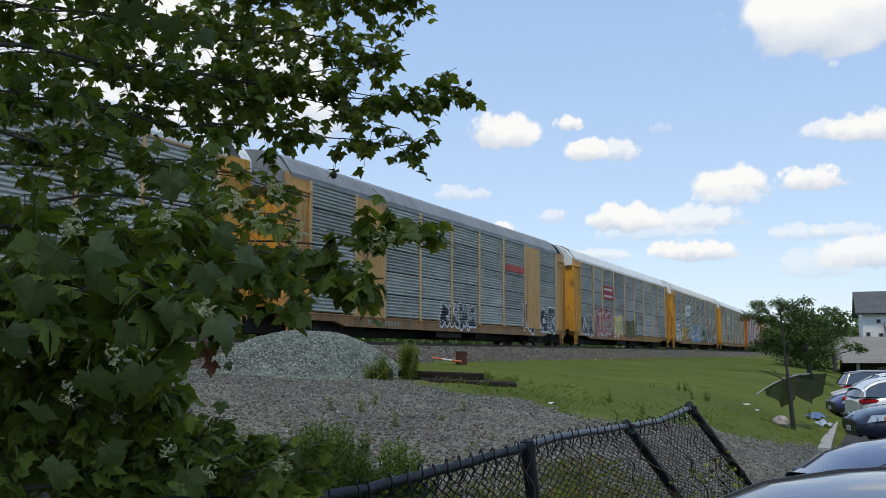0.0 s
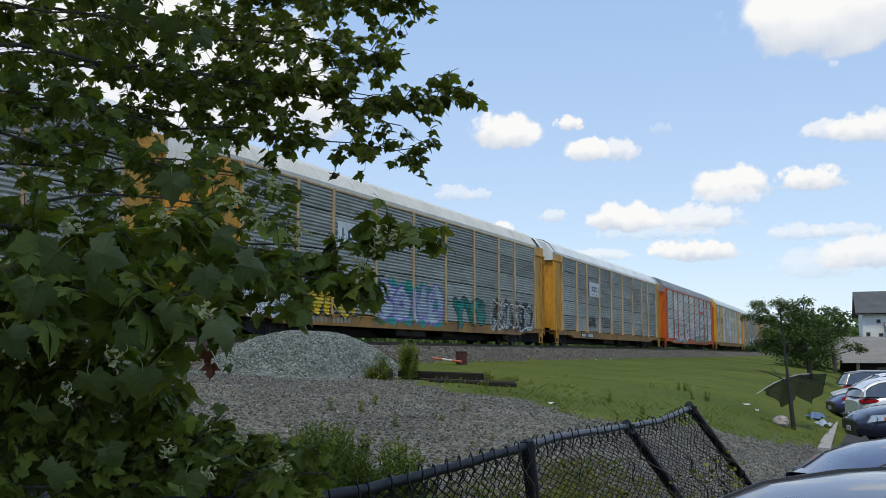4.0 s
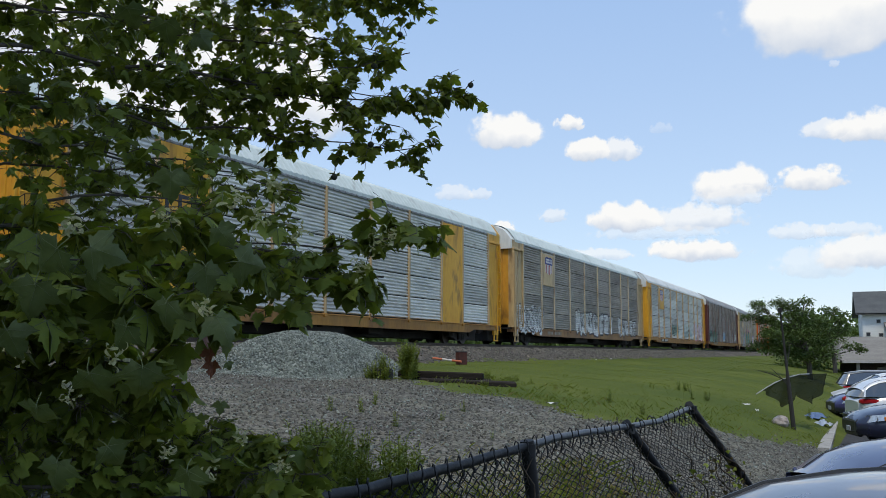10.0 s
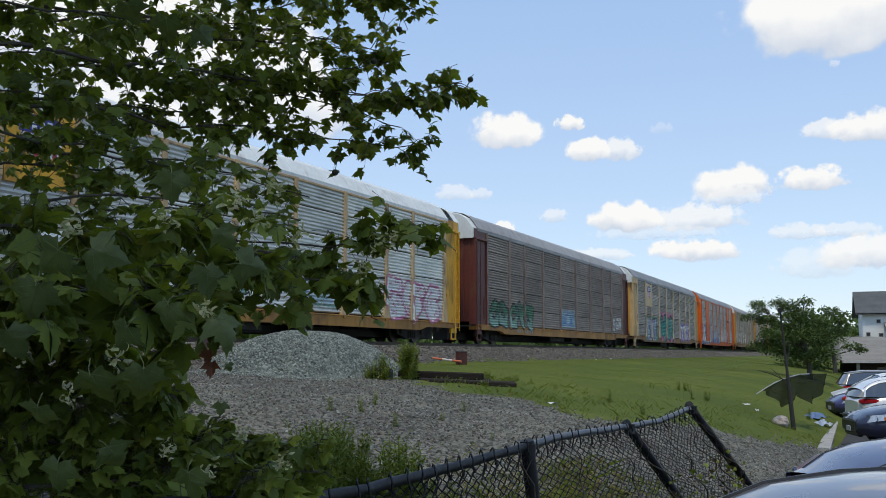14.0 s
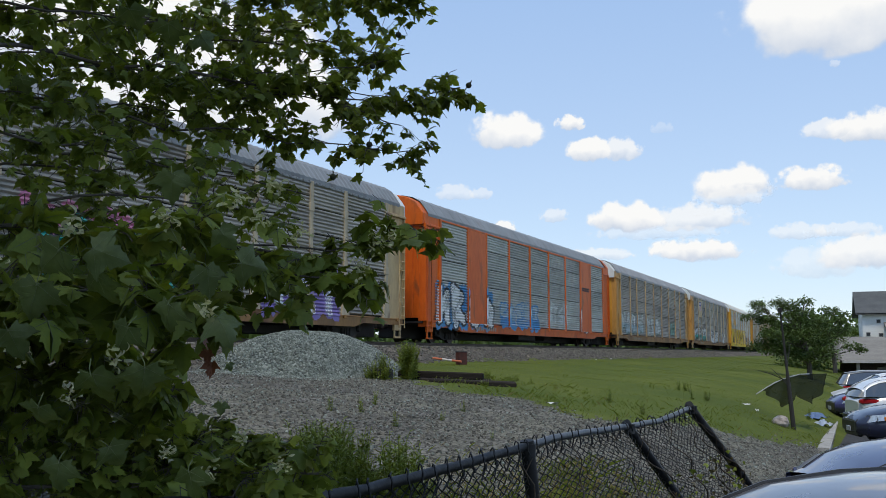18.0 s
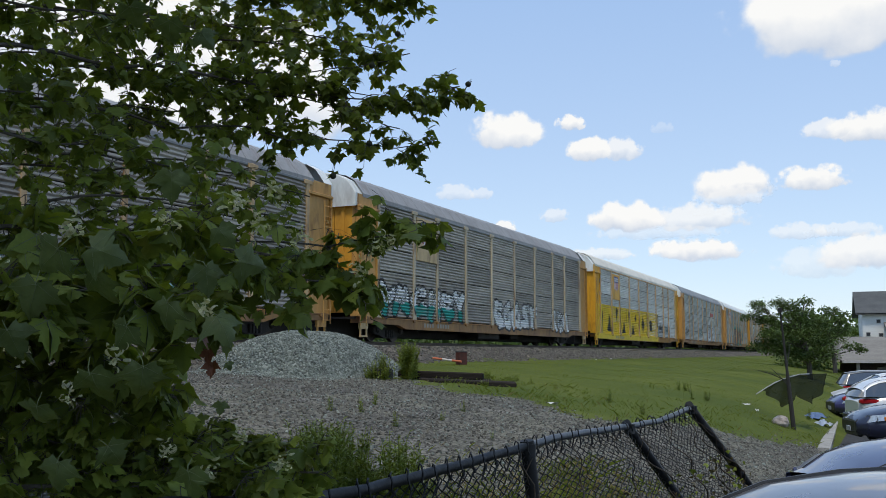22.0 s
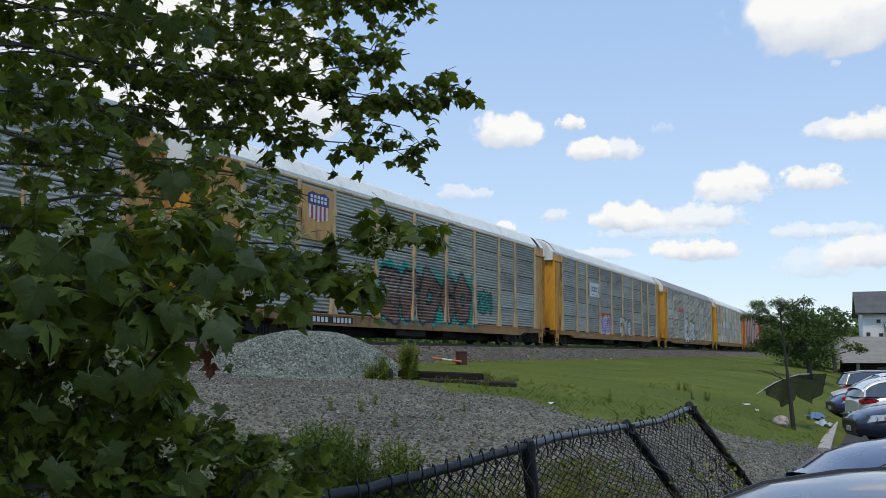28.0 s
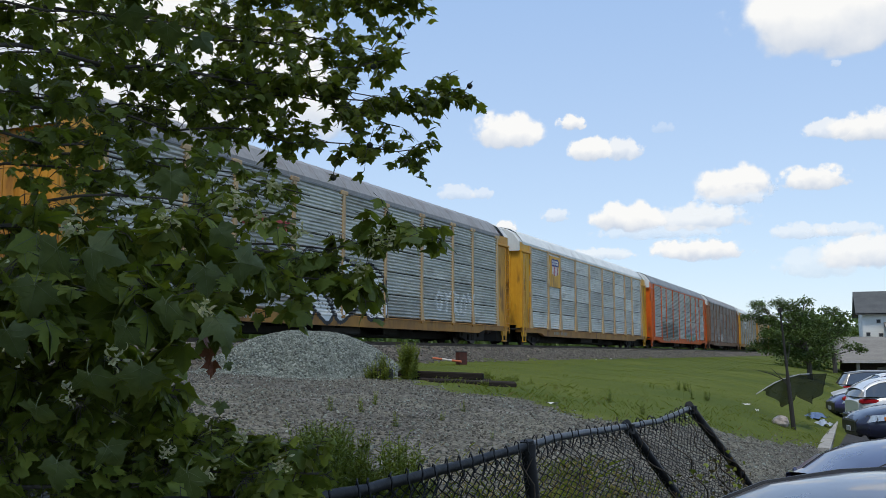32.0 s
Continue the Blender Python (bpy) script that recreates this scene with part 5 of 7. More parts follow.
    broad(b3, r3, ((-0.315, -0.137, 1.80, 0.120, 185, 5, 0), (-0.364, -0.143, 1.86, 0.135, 170, 10, 0), (-0.224, -0.123, 1.95, 0.030, 160, 20, 0), (-0.233, -0.166, 2.0, 0.045, 190, 20, 0),
                   (-0.425, -0.174, 1.86, 0.105, 200, 20, 0), (-0.265, -0.244, 1.90, 0.110, 175, 15, 0), (-0.345, -0.215, 1.9, 0.10, 150, 25, 0), (-0.405, -0.235, 1.9, 0.11, 190, 15, 0),
                   (-0.452, -0.095, 1.9, 0.115, 160, 15, 0), (-0.335, -0.090, 1.95, 0.110, 215, 20, 0)))
    broad(b, r, ((-0.288, 0.231, 3.2, 0.17, 185, 25, 0), (-0.326, 0.247, 3.25, 0.16, 165, 30, 0), (-0.407, 0.216, 3.3, 0.075, 190, 20, 1), (-0.250, 0.222, 3.4, 0.13, 150, 35, 0), (-0.44, 0.175, 3.3, 0.12, 175, 30, 0)))
    # trunk, limbs and the crown overhead, out of view to the side
    sh = Shape()
    top = Vector((0.3, -0.2, 6.0))
    sh.tube([Vector((0, 0, -0.1)), Vector((0.05, 0, 0.6)), Vector((0.1, -0.05, 2.4)), Vector((0.2, -0.1, 4.2)), top], [0.34, 0.26, 0.22, 0.18, 0.10], 12)
    part("trunk", sh, BARK, plane_tree, "mottled grey trunk")
    sh = Shape()
    rng = random.Random(77)
    for k in range(16):
        a = Vector((0.15, -0.08, 1.6 + 0.26 * k))
        ang = k * 2.4
        out = Vector((math.cos(ang), math.sin(ang), 0.45))
        sh.tube([a, a + out * 1.3, a + out * 2.6 + Vector((0, 0, 0.4))], [0.07, 0.045, 0.015], 6)
    tagged(part("branchwork", sh, BARK, plane_tree), kind="stuff")
    sh = Shape()
    for k in range(3400):
        p = Vector((rng.gauss(1.6, 2.3), rng.gauss(-1.3, 1.9), rng.uniform(4.0, 7.2)))
        q = p + TREE_AT
        if q.y > 0.3 and (q.z - EYE.z) / q.y < 0.46 and q.x > -0.55 * q.y - 0.6:
            continue
        add_leaf(sh, Matrix.Translation(p) @ leaf_turn(rng, 0.5) @ Matrix.Scale(rng.uniform(0.16, 0.26), 4), rng)
    tagged(part("crown", sh, [LEAF], plane_tree, mend=False), kind="stuff")


build_tree()

# ---------------------------------------------------------------- leaning chain-link fence
VINYL = material("black_vinyl", (0.009, 0.009, 0.010), (0.016, 0.016, 0.017), rough=0.55, spec=0.3, scale=5, fine=40, bump=0.1, stain=(0.16, 0.16, 0.155), stain_amount=0.2)


# wear and the sky's reflection on the rail, both put into a paler grey
SKYLIT_VINYL = material("skylit_vinyl", (0.05, 0.054, 0.058), (0.12, 0.125, 0.13), rough=0.38, spec=0.5, scale=3, fine=40, bump=0.1, stain=(0.22, 0.23, 0.23), stain_amount=0.4)
DRY_VINE = leaf_material("dry_vine_leaf", (0.075, 0.06, 0.032), (0.10, 0.085, 0.045), glow=0.15)


def build_fence():
    fence = thing("chain_link_fence", "sagging black chain-link fence leaning over on the bank", "fence")
    rail = [ahead(-0.42, -0.30, 1.95), ahead(-0.29, -0.268, 2.35), ahead(-0.1655, -0.268, 3.0), ahead(-0.0795, -0.252, 3.45), ahead(0.0095, -0.229, 4.1), ahead(0.0866, -0.2075, 4.85),
            ahead(0.122, -0.197, 5.25), ahead(0.193, -0.1865, 6.2), ahead(0.229, -0.180, 6.8), ahead(0.26, -0.1667, 7.4)]
    lean = [Vector((-0.05, 0.05, -1.1))] * 3 + [Vector((0.0, 0.08, -1.1)), Vector((0.03, 0.1, -1.05)), Vector((0.10, 0.12, -0.95)), Vector((0.3, 0.3, -0.9)), Vector((0.62, 0.56, -0.78)), Vector((0.70, 0.7, -0.78)), Vector((0.76, 0.86, -0.78))]

    def at(u):
        k = min(int(u), len(rail) - 2)
        f = u - k
        return rail[k].lerp(rail[k + 1], f), lean[k].lerp(lean[k + 1], f)

    n = len(rail) - 1
    sh = Shape()
    path = []
    for k in range(0, n * 6 + 1):
        p, _ = at(k / 6)
        path.append(p + Vector((0, 0, 0.002 * math.sin(k * 1.7))))
    sh.tube(path[:32], 0.021, 10)
    part("top_rail", sh, VINYL, fence, "dented black top rail", smooth=True)
    sh = Shape()
    sh.tube(path[31:], 0.020, 10)
    part("top_rail", sh, SKYLIT_VINYL, fence, "bent top rail, grey from wear and painted sky reflection", smooth=True)
    for u, r in ((5.05, 0.036), (7.03, 0.031), (9.0, 0.034)):
        p, d = at(u)
        sh = Shape()
        sh.tube([p - d * 0.03, p + d * 0.5, p + d * 1.02, p + d * (1.9 if u > 6 else 1.1)], r, 10)
        sh.lathe([(r * 1.12, -0.03), (r * 1.12, 0.03)], 10, Matrix.Translation(p + d * 0.02))
        part("post", sh, VINYL, fence, smooth=True)
    # the woven wire: zigzag strands side by side
    sh = Shape()
    total = sum((rail[k + 1] - rail[k]).length for k in range(n))
    strands = int(total / 0.042)
    rng = random.Random(3)
    marks, acc = [], 0.0
    for k in range(n):
        seg = (rail[k + 1] - rail[k]).length
        marks.append((acc, acc + seg))
        acc += seg

    def at_len(q):
        q = min(max(q, 0), total - 1e-4)
        for k, (a, b) in enumerate(marks):
            if q <= b:
                return at(k + (q - a) / (b - a))
        return at(n)

    for j in range(strands):
        row = []
        for i in range(47):
            v = i / 46
            q = (j + (0.0 if (i + j) % 2 else 1.0)) * 0.042
            p, d = at_len(q)
            bulge = 0.05 * math.sin(3.1 * v) * math.sin(q * 1.9) + 0.02 * math.sin(q * 7 + v * 9)
            pt = p + d * v * 0.98 + Vector((0.1, -0.25, 0)) * bulge + Vector((rng.gauss(0, 0.0035), rng.gauss(0, 0.004), rng.gauss(0, 0.0035)))
            row.append((pt + Vector((0.0034, 0, 0)), pt + Vector((-0.0018, 0.0029, 0.0018)), pt + Vector((-0.0018, -0.0029, -0.0018))))
        sh.grid(row, closed=True)
    tagged(part("wire_mesh", sh, VINYL, fence, "diamond wire mesh in black vinyl", mend=False), kind="stuff")
    for k in range(44):
        p, d = at_len(total * (0.10 + 0.90 * k / 44) + rng.uniform(-0.03, 0.03))
        sh = Shape()
        h = rng.uniform(0.032, 0.050)
        ring = []
        for q in range(9):
            a = 2 * math.pi * q / 8 * 0.9
            ring.append(p + Vector((0.034 * q / 8 + rng.uniform(-0.004, 0.004), h * math.cos(a) * 0.9, h * math.sin(a))))
        ring.append(p + d.normalized() * 0.09 + Vector((rng.uniform(-0.02, 0.02), 0, 0)))
        sh.tube(ring, 0.0038, 4)
        part("wire_tie", sh, VINYL, fence)
    # dead vines climbing the posts and trailing through the wire
    dry = plain("dead_vine", 0.075, 0.058, 0.042, 0.9)
    for k, (u, lo) in enumerate(((5.0, 0.9), (5.1, 0.9), (7.0, 0.9), (7.06, 0.8), (8.95, 0.95), (9.0, 0.9), (5.9, 0.7), (6.5, 0.8), (7.7, 0.85), (8.3, 0.9), (8.6, 0.7))):
        row = []
        for q in range(15):
            p, d = at(min(u + 0.05 * math.sin(q * 0.9 + k) + (0.02 * q if k > 5 else 0), 9))
            row.append(p + d * (lo * (1 - q / 14)) + Vector((0.03 * math.sin(q * 1.3 + k * 2), -0.045 + 0.02 * math.cos(q * 1.7 + k), 0)))
        sh = Shape()
        sh.tube(row, [0.007 - 0.0003 * q for q in range(15)], 5)
        part("dead_vine", sh, dry, fence, "dry brown vine stem")
    sh = Shape()
    for k in range(300):
        p, d = at(rng.choice((rng.gauss(5.05, 0.12), rng.gauss(7.6, 0.7), rng.gauss(8.6, 0.25))) if k % 3 else rng.uniform(4, 8.9))
        add_leaf(sh, Matrix.Translation(p + d * rng.uniform(0.35, 1.0) ** 0.8 + Vector((rng.gauss(0, 0.03), -0.05 + rng.gauss(0, 0.03), 0))) @ leaf_turn(rng, 0.9) @ Matrix.Scale(rng.uniform(0.018, 0.04), 4), rng, k % 2)
    tagged(part("vine_leaf", sh, [WEED, DRY_VINE], fence, "small vine leaves caught in the wire", mend=False), kind="stuff")


build_fence()

# ---------------------------------------------------------------- stone heap, stones, weeds on the yard
STONE = material("crushed_stone", (0.196, 0.222, 0.196), (0.125, 0.142, 0.128), rough=0.9, scale=6, fine=40, bump=0.4, island=0.5)
STONE_DARK = material("yard_stone", (0.135, 0.128, 0.108), (0.09, 0.086, 0.074), rough=0.95, scale=6, fine=40, bump=0.4, island=0.5)
HEAP = (11.33, 17.15)


def heap_height(e, s):
    """Height of the stone heap over the yard."""
    de, ds = (e - HEAP[0]) / 1.65, (s - HEAP[1]) / 2.9
    a = math.atan2(de, ds)
    q = math.hypot(de, ds) / (1 + 0.08 * math.sin(3 * a + 0.5) + 0.05 * math.sin(5 * a))
    if q > 1.25:
        return -0.05
    return 0.80 * (1 - q ** 2.3) if q < 1 else -0.15 * (q - 1)


def stone(sh, p, r, rng, mat=0):
    """One broken stone: a rough eight-cornered lump."""
    m = Matrix.Translation(p) @ Euler((rng.uniform(0, 6), rng.uniform(0, 6), rng.uniform(0, 6))).to_matrix().to_4x4()
    i = len(sh.v)
    for c in ((-1, -1, -0.7), (1, -0.9, -0.7), (0.9, 1, -0.6), (-1, 0.8, -0.7), (-0.7, -0.6, 0.8), (0.6, -0.8, 0.7), (0.8, 0.6, 0.8), (-0.5, 0.7, 0.6)):
        sh.v.append(tuple(m @ Vector([q * r * rng.uniform(0.7, 1.1) for q in c])))
    for f in ((3, 2, 1, 0), (4, 5, 6, 7), (0, 1, 5, 4), (1, 2, 6, 5), (2, 3, 7, 6), (3, 0, 4, 7)):
        sh.f.append(tuple(i + q for q in f))
        sh.m.append(mat)


def build_heap():
    rng = random.Random(8)
    sh = Shape()
    es, ss = steps((HEAP[0] - 2.1, HEAP[0] + 2.1, 0.1)), steps((HEAP[1] - 3.5, HEAP[1] + 3.5, 0.12))
    sh.grid([[plan(e, s, land(e, s) + heap_height(e, s) + 0.03 * noise.noise(Vector((e * 5, s * 5, 1)))) for e in es] for s in ss])
    heap = thing("gravel_heap", "heap of pale grey crushed stone beside the track", "gravel heap")
    part("heap_core", sh, material("heap_stone", (0.15, 0.168, 0.15), (0.10, 0.112, 0.10), rough=0.95, scale=6, fine=40, bump=0.8, cells=19, bump_scale=20), heap, smooth=False)
    sh = Shape()
    for k in range(17000):
        e, s = rng.uniform(HEAP[0] - 1.8, HEAP[0] + 0.9), rng.uniform(HEAP[1] - 3.0, HEAP[1] + 3.0)
        h = heap_height(e, s)
        if h > -0.04:
            stone(sh, plan(e, s, land(e, s) + h + 0.012), rng.uniform(0.011, 0.025), rng)
    tagged(part("loose_stone", sh, STONE, heap, mend=False), kind="stuff")
    sh = Shape()
    for k in range(36000):
        e = rng.uniform(1.6, 13.2)
        s = rng.uniform(3.0, 24.0)
        if not grassy(e + rng.gauss(0, 0.2), s + rng.gauss(0, 0.3)):
            stone(sh, spot(e, s, 0.006), rng.uniform(0.006, 0.018) * (1.6 if rng.random() < 0.06 else 1), rng, 0 if rng.random() < 0.2 else 1)
    for k in range(9000):
        e, s = rng.uniform(13.2, 15.9), 6 + 85 * rng.random() ** 1.5
        stone(sh, spot(e, s, 0.01), rng.uniform(0.02, 0.045), rng, 1)
    thing("loose_stones", "loose grey gravel stones strewn over yard and ballast", "gravel", kind="stuff", shape=sh, material=[STONE, STONE_DARK], mend=False)


build_heap()


DRY_BLADE = leaf_material("dry_blade", (0.24, 0.20, 0.08), (0.17, 0.13, 0.05), glow=0.15, rough=0.8)


def build_grass():
    rng = random.Random(21)
    sh = Shape()

    def blade(p, h, w, dry=0.0):
        a = rng.uniform(0, 6.28)
        d = Vector((math.cos(a), math.sin(a), 0))
        bend = Vector((rng.gauss(0, 0.8), rng.gauss(0, 0.8), 0)) * h
        i = len(sh.v)
        sh.v.extend((tuple(p - d * w), tuple(p + d * w), tuple(p + bend * 0.4 + Vector((0, 0, h * 0.6)) + d * w * 0.6), tuple(p + bend + Vector((0, 0, h)))))
        sh.f.extend(((i, i + 1, i + 2), (i, i + 2, i + 3)))
        tint = 1 if dry and rng.random() < dry else 0
        sh.m.extend((tint, tint))

    n = 0
    while n < 70000:
        s = 9 + 75 * rng.random() ** 1.9
        e = rng.uniform(1.75, 13.6)
        if grassy(e + rng.gauss(0, 0.2), s + rng.gauss(0, 0.35)):
            tall = 1.6 if noise.noise(Vector((e * 0.8, s * 0.8, 9))) > 0.3 else 1.0
            blade(spot(e, s, -0.01), rng.uniform(0.010, 0.030) * tall, rng.uniform(0.004, 0.009) * (1 + s / 40))
            n += 1
    n = 0
    while n < 1300:
        e, s = rng.uniform(1.7, 9.0), rng.uniform(14, 27)
        if grassy(e, s) and not grassy(e, s - 5.5 * rng.random()) and noise.noise(Vector((e * 0.9, s * 0.9, 4))) > -0.15:
            blade(spot(e, s, -0.01), rng.uniform(0.03, 0.12), rng.uniform(0.003, 0.006), 0.08)
            n += 1
    for k in range(5000):
        e, s = rng.uniform(0.9, 3.4), rng.uniform(0.5, 11)
        blade(spot(e, s, -0.01), rng.uniform(0.04, 0.16), rng.uniform(0.003, 0.006), 0.3)
    for k in range(5200):
        e, s = rng.gauss(2.7, 0.6), rng.uniform(6.5, 10.0)
        blade(spot(e, s, -0.01), rng.uniform(0.02, 0.08), rng.uniform(0.003, 0.006), 0.4)
    for k in range(5000):
        e = rng.uniform(22.5, 30)
        s = rng.uniform(10, 90)
        blade(spot(e, s, -0.02), rng.uniform(0.25, 0.7), rng.uniform(0.02, 0.05))
    thing("grass", "rough mown grass on the railway bank", "grass", kind="stuff", shape=sh, material=[BLADE, DRY_BLADE], mend=False)


build_grass()


def weed_shape(height, leaves, seed, slender=True):
    """An upright weed: a stem set with narrow leaves, denser to the top."""
    rng = random.Random(seed)
    stem, green = Shape(), Shape()
    for b in range(5 if slender else 9):
        lean = Vector((rng.gauss(0, 0.12), rng.gauss(0, 0.12), 1)).normalized() if slender else Vector((rng.gauss(0, 0.4), rng.gauss(0, 0.4), 1)).normalized()
        h = height * rng.uniform(0.65, 1.05)
        base = Vector((rng.gauss(0, 0.05), rng.gauss(0, 0.05), -0.03)) * (1 if slender else 2)
        tip = base + lean * h
        stem.tube([base, base.lerp(tip, 0.5) + Vector((rng.gauss(0, 0.02), 0, 0)), tip], [0.006, 0.005, 0.002], 5)
        for k in range(leaves):
            q = 0.12 + 0.88 * k / leaves
            p = base.lerp(tip, q)
            size = (0.10 if slender else 0.09) * (1.15 - 0.6 * q) * rng.uniform(0.7, 1.25)
            m = Matrix.Translation(p) @ Matrix.Rotation(k * 2.4 + rng.uniform(-0.4, 0.4), 4, "Z") @ Matrix.Rotation(rng.uniform(0.1, 0.9), 4, "X") @ Matrix.Scale(size, 4)
            w = 0.16 if slender else 0.34
            i = len(green.v)
            green.v.extend(tuple(m @ Vector(v)) for v in ((0, 0, 0), (w, 0.35, 0.03), (w * 0.7, 0.7, 0.0), (0, 1.05, -0.14), (-w * 0.7, 0.7, 0.0), (-w, 0.35, 0.03)))
            green.f.append(tuple(range(i, i + 6)))
            green.m.append(0)
    return stem, green


def build_weeds():
    kinds = []
    for k, (h, n, slender) in enumerate(((0.62, 26, True), (0.48, 22, True), (0.42, 16, False), (0.75, 30, True))):
        stem, green = weed_shape(h, n, 90 + k, slender)
        kinds.append((stem.mesh("stem", [WEED], mend=False), green.mesh("foliage", [WEED], mend=False)))
    rng = random.Random(31)
    first = {}

    def put(kind, p, scale, group, label):
        key = (kind, group)
        m = Matrix.Translation(p) @ Matrix.Rotation(rng.uniform(0, 6.28), 4, "Z")
        if key not in first:
            w = thing("weed", label, "weed", group=group)
            part("stem", kinds[kind][0], None, w)
            tagged(part("foliage", kinds[kind][1], None, w), kind="stuff")
            first[key] = w
            ob = w
        else:
            ob = copy_thing(first[key], m)
        ob.matrix_basis = m
        ob.scale = (scale, scale, scale)

    tufts = [(rng.uniform(-0.165, -0.035), rng.uniform(6.5, 7.7)) for k in range(17)]
    for k in range(180):
        side, d = rng.choice(tufts)
        side, d = side + rng.gauss(0, 0.006), d + rng.gauss(0, 0.15)
        x, y = side * d, d
        e = x * ACROSS.x + y * ACROSS.y
        s = x * ALONG.x + y * ALONG.y
        put(rng.choice((0, 1, 2, 2, 3)), spot(e - bow(s), s, -0.02), rng.uniform(0.55, 0.95), "weeds behind the fence", "green leafy weed growing behind the fence")
    for k in range(60):
        d = rng.uniform(5.6, 6.8)
        x, y = rng.uniform(-0.08, 0.10) * d, d
        put(rng.choice((1, 2)), spot(x * ACROSS.x + y * ACROSS.y, x * ALONG.x + y * ALONG.y, -0.02), rng.uniform(0.2, 0.5), "low weeds along the fence", "low green weed at the foot of the fence")
    for k in range(10):
        e, s = rng.gauss(9.25, 0.09), rng.gauss(16.35, 0.12)
        put(rng.choice((0, 1, 2)), spot(e, s, -0.02), rng.uniform(0.6, 1.0), "weeds by the heap", "green weed growing beside the stone heap")
    for k in range(12):
        e, s = rng.gauss(9.0, 0.08), rng.gauss(17.0, 0.13)
        put(3, spot(e, s, -0.02), rng.uniform(1.0, 1.3), "tall weeds by the sleepers", "tall upright weed beside the old sleepers")
    for k in range(60):
        e, s = rng.uniform(7.4, 8.8), rng.uniform(17.2, 20.5)
        put(rng.choice((1, 2)), spot(e, s, -0.02), rng.uniform(0.25, 0.5), "weeds by the sleepers", "low weed among the old sleepers")
    for k in range(14):
        e, s = rng.uniform(2.0, 5.5), rng.uniform(14.5, 26)
        if grassy(e, s):
            put(rng.choice((0, 1)), spot(e, s, -0.02), rng.uniform(0.3, 0.65), "weeds in the grass", "low weed in the rough grass")
    for k in range(7):
        put(rng.choice((0, 1)), spot(rng.uniform(4.2, 7.0), rng.uniform(9.5, 13), -0.02), rng.uniform(0.25, 0.5), "weeds on the yard", "small weed on the gravel yard")


build_weeds()

OLD_WOOD = material("old_wood", (0.036, 0.030, 0.026), (0.020, 0.017, 0.015), rough=1.0, spec=0.08, scale=3, fine=30, bump=0.5, stretch=(0.3, 2, 2), vary=0.25)


def build_yard_things():
    sh = Shape()
    sh.box(-0.88, 0.88, -0.11, 0.11, 0, 0.14, 0.02)
    me = sh.mesh("old_sleeper", [OLD_WOOD])
    for k, (e, s, lift, turn) in enumerate(((8.75, 17.75, -0.10, -70), (8.45, 17.7, -0.09, -66), (8.62, 17.72, 0.045, -74), (8.05, 17.5, -0.07, -72), (7.8, 17.45, -0.06, -62))):
        p = spot(e, s, lift - 0.015)
        ob = new("old_sleeper", me)
        ob.matrix_basis = pose(p.x, p.y, p.z, random.uniform(-6, 6), random.uniform(-5, 5), heading(s) + turn)
        tagged(ob, "weathered dark wooden sleeper lying in the weeds", "sleeper", "old sleepers")
    p = spot(9.35, 16.5, -0.01)
    sh = Shape()
    sh.box(-0.17, 0.17, -0.2, 0.2, 0, 0.20, 0.02)
    sh.box(-0.15, 0.15, -0.18, 0.18, 0.20, 0.22, 0.01)
    thing("concrete_block", "dark weathered block at the foot of the stone heap", "block", at=pose(p.x, p.y, p.z, 0, 0, 40), shape=sh, material=plain("dark_block", 0.05, 0.05, 0.052, 0.9))
    # rusty marker post with a striped pole lying beside it
    p = spot(12.1, 26.4, -0.02)
    post = thing("marker_post", "rusty dark red steel box post on the bank", "post", at=pose(p.x, p.y, p.z, 0, 0, 30))
    sh = Shape()
    sh.box(-0.14, 0.14, -0.12, 0.12, 0, 0.40, 0.012)
    part("body", sh, material("rust_red", (0.085, 0.022, 0.016), (0.05, 0.018, 0.014), rough=0.85, scale=5, fine=30, bump=0.3), post)
    sh = Shape()
    sh.box(-0.15, 0.15, -0.13, 0.13, 0.40, 0.425, 0.01)
    part("cap", sh, DARK, post)
    q = spot(12.0, 26.2, 0.10)
    pole = thing("warning_pole", "fallen white and orange pole lying beside the marker post", "pole", at=pose(q.x, q.y, q.z, 0, -7, 168))
    for k in range(3):
        sh = Shape()
        sh.tube([(0.3 * k, 0, 0), (0.3 * (k + 1), 0, 0)], 0.032, 8)
        part("band", sh, plain("pole_orange", 0.5, 0.13, 0.06) if k != 1 else plain("pole_white", 0.6, 0.55, 0.5), pole)
    # scraps on the grass
    rng = random.Random(4)
    for k, (e, s) in enumerate(((3.55, 17.3), (3.3, 17.8), (3.4, 23.5), (3.1, 23.0), (13.0, 44), (12.8, 46), (5.4, 15.5))):
        p = spot(e, s, 0.01)
        sh = Shape()
        w = rng.uniform(0.04, 0.085)
        sh.grid([[(w * (a - 1.5) + rng.uniform(-0.03, 0.03), w * 0.5 * (b - 1), 0.05 * rng.random()) for a in range(4)] for b in range(3)])
        ob = thing("litter", "crumpled pale scrap of litter on the grass", "litter", at=pose(p.x, p.y, p.z, 0, 0, rng.uniform(0, 180)), group="scraps of litter", shape=sh, material=plain("pale_plastic", 0.55, 0.55, 0.53, 0.6))
        ob.data.materials[0].use_backface_culling = False


build_yard_things()

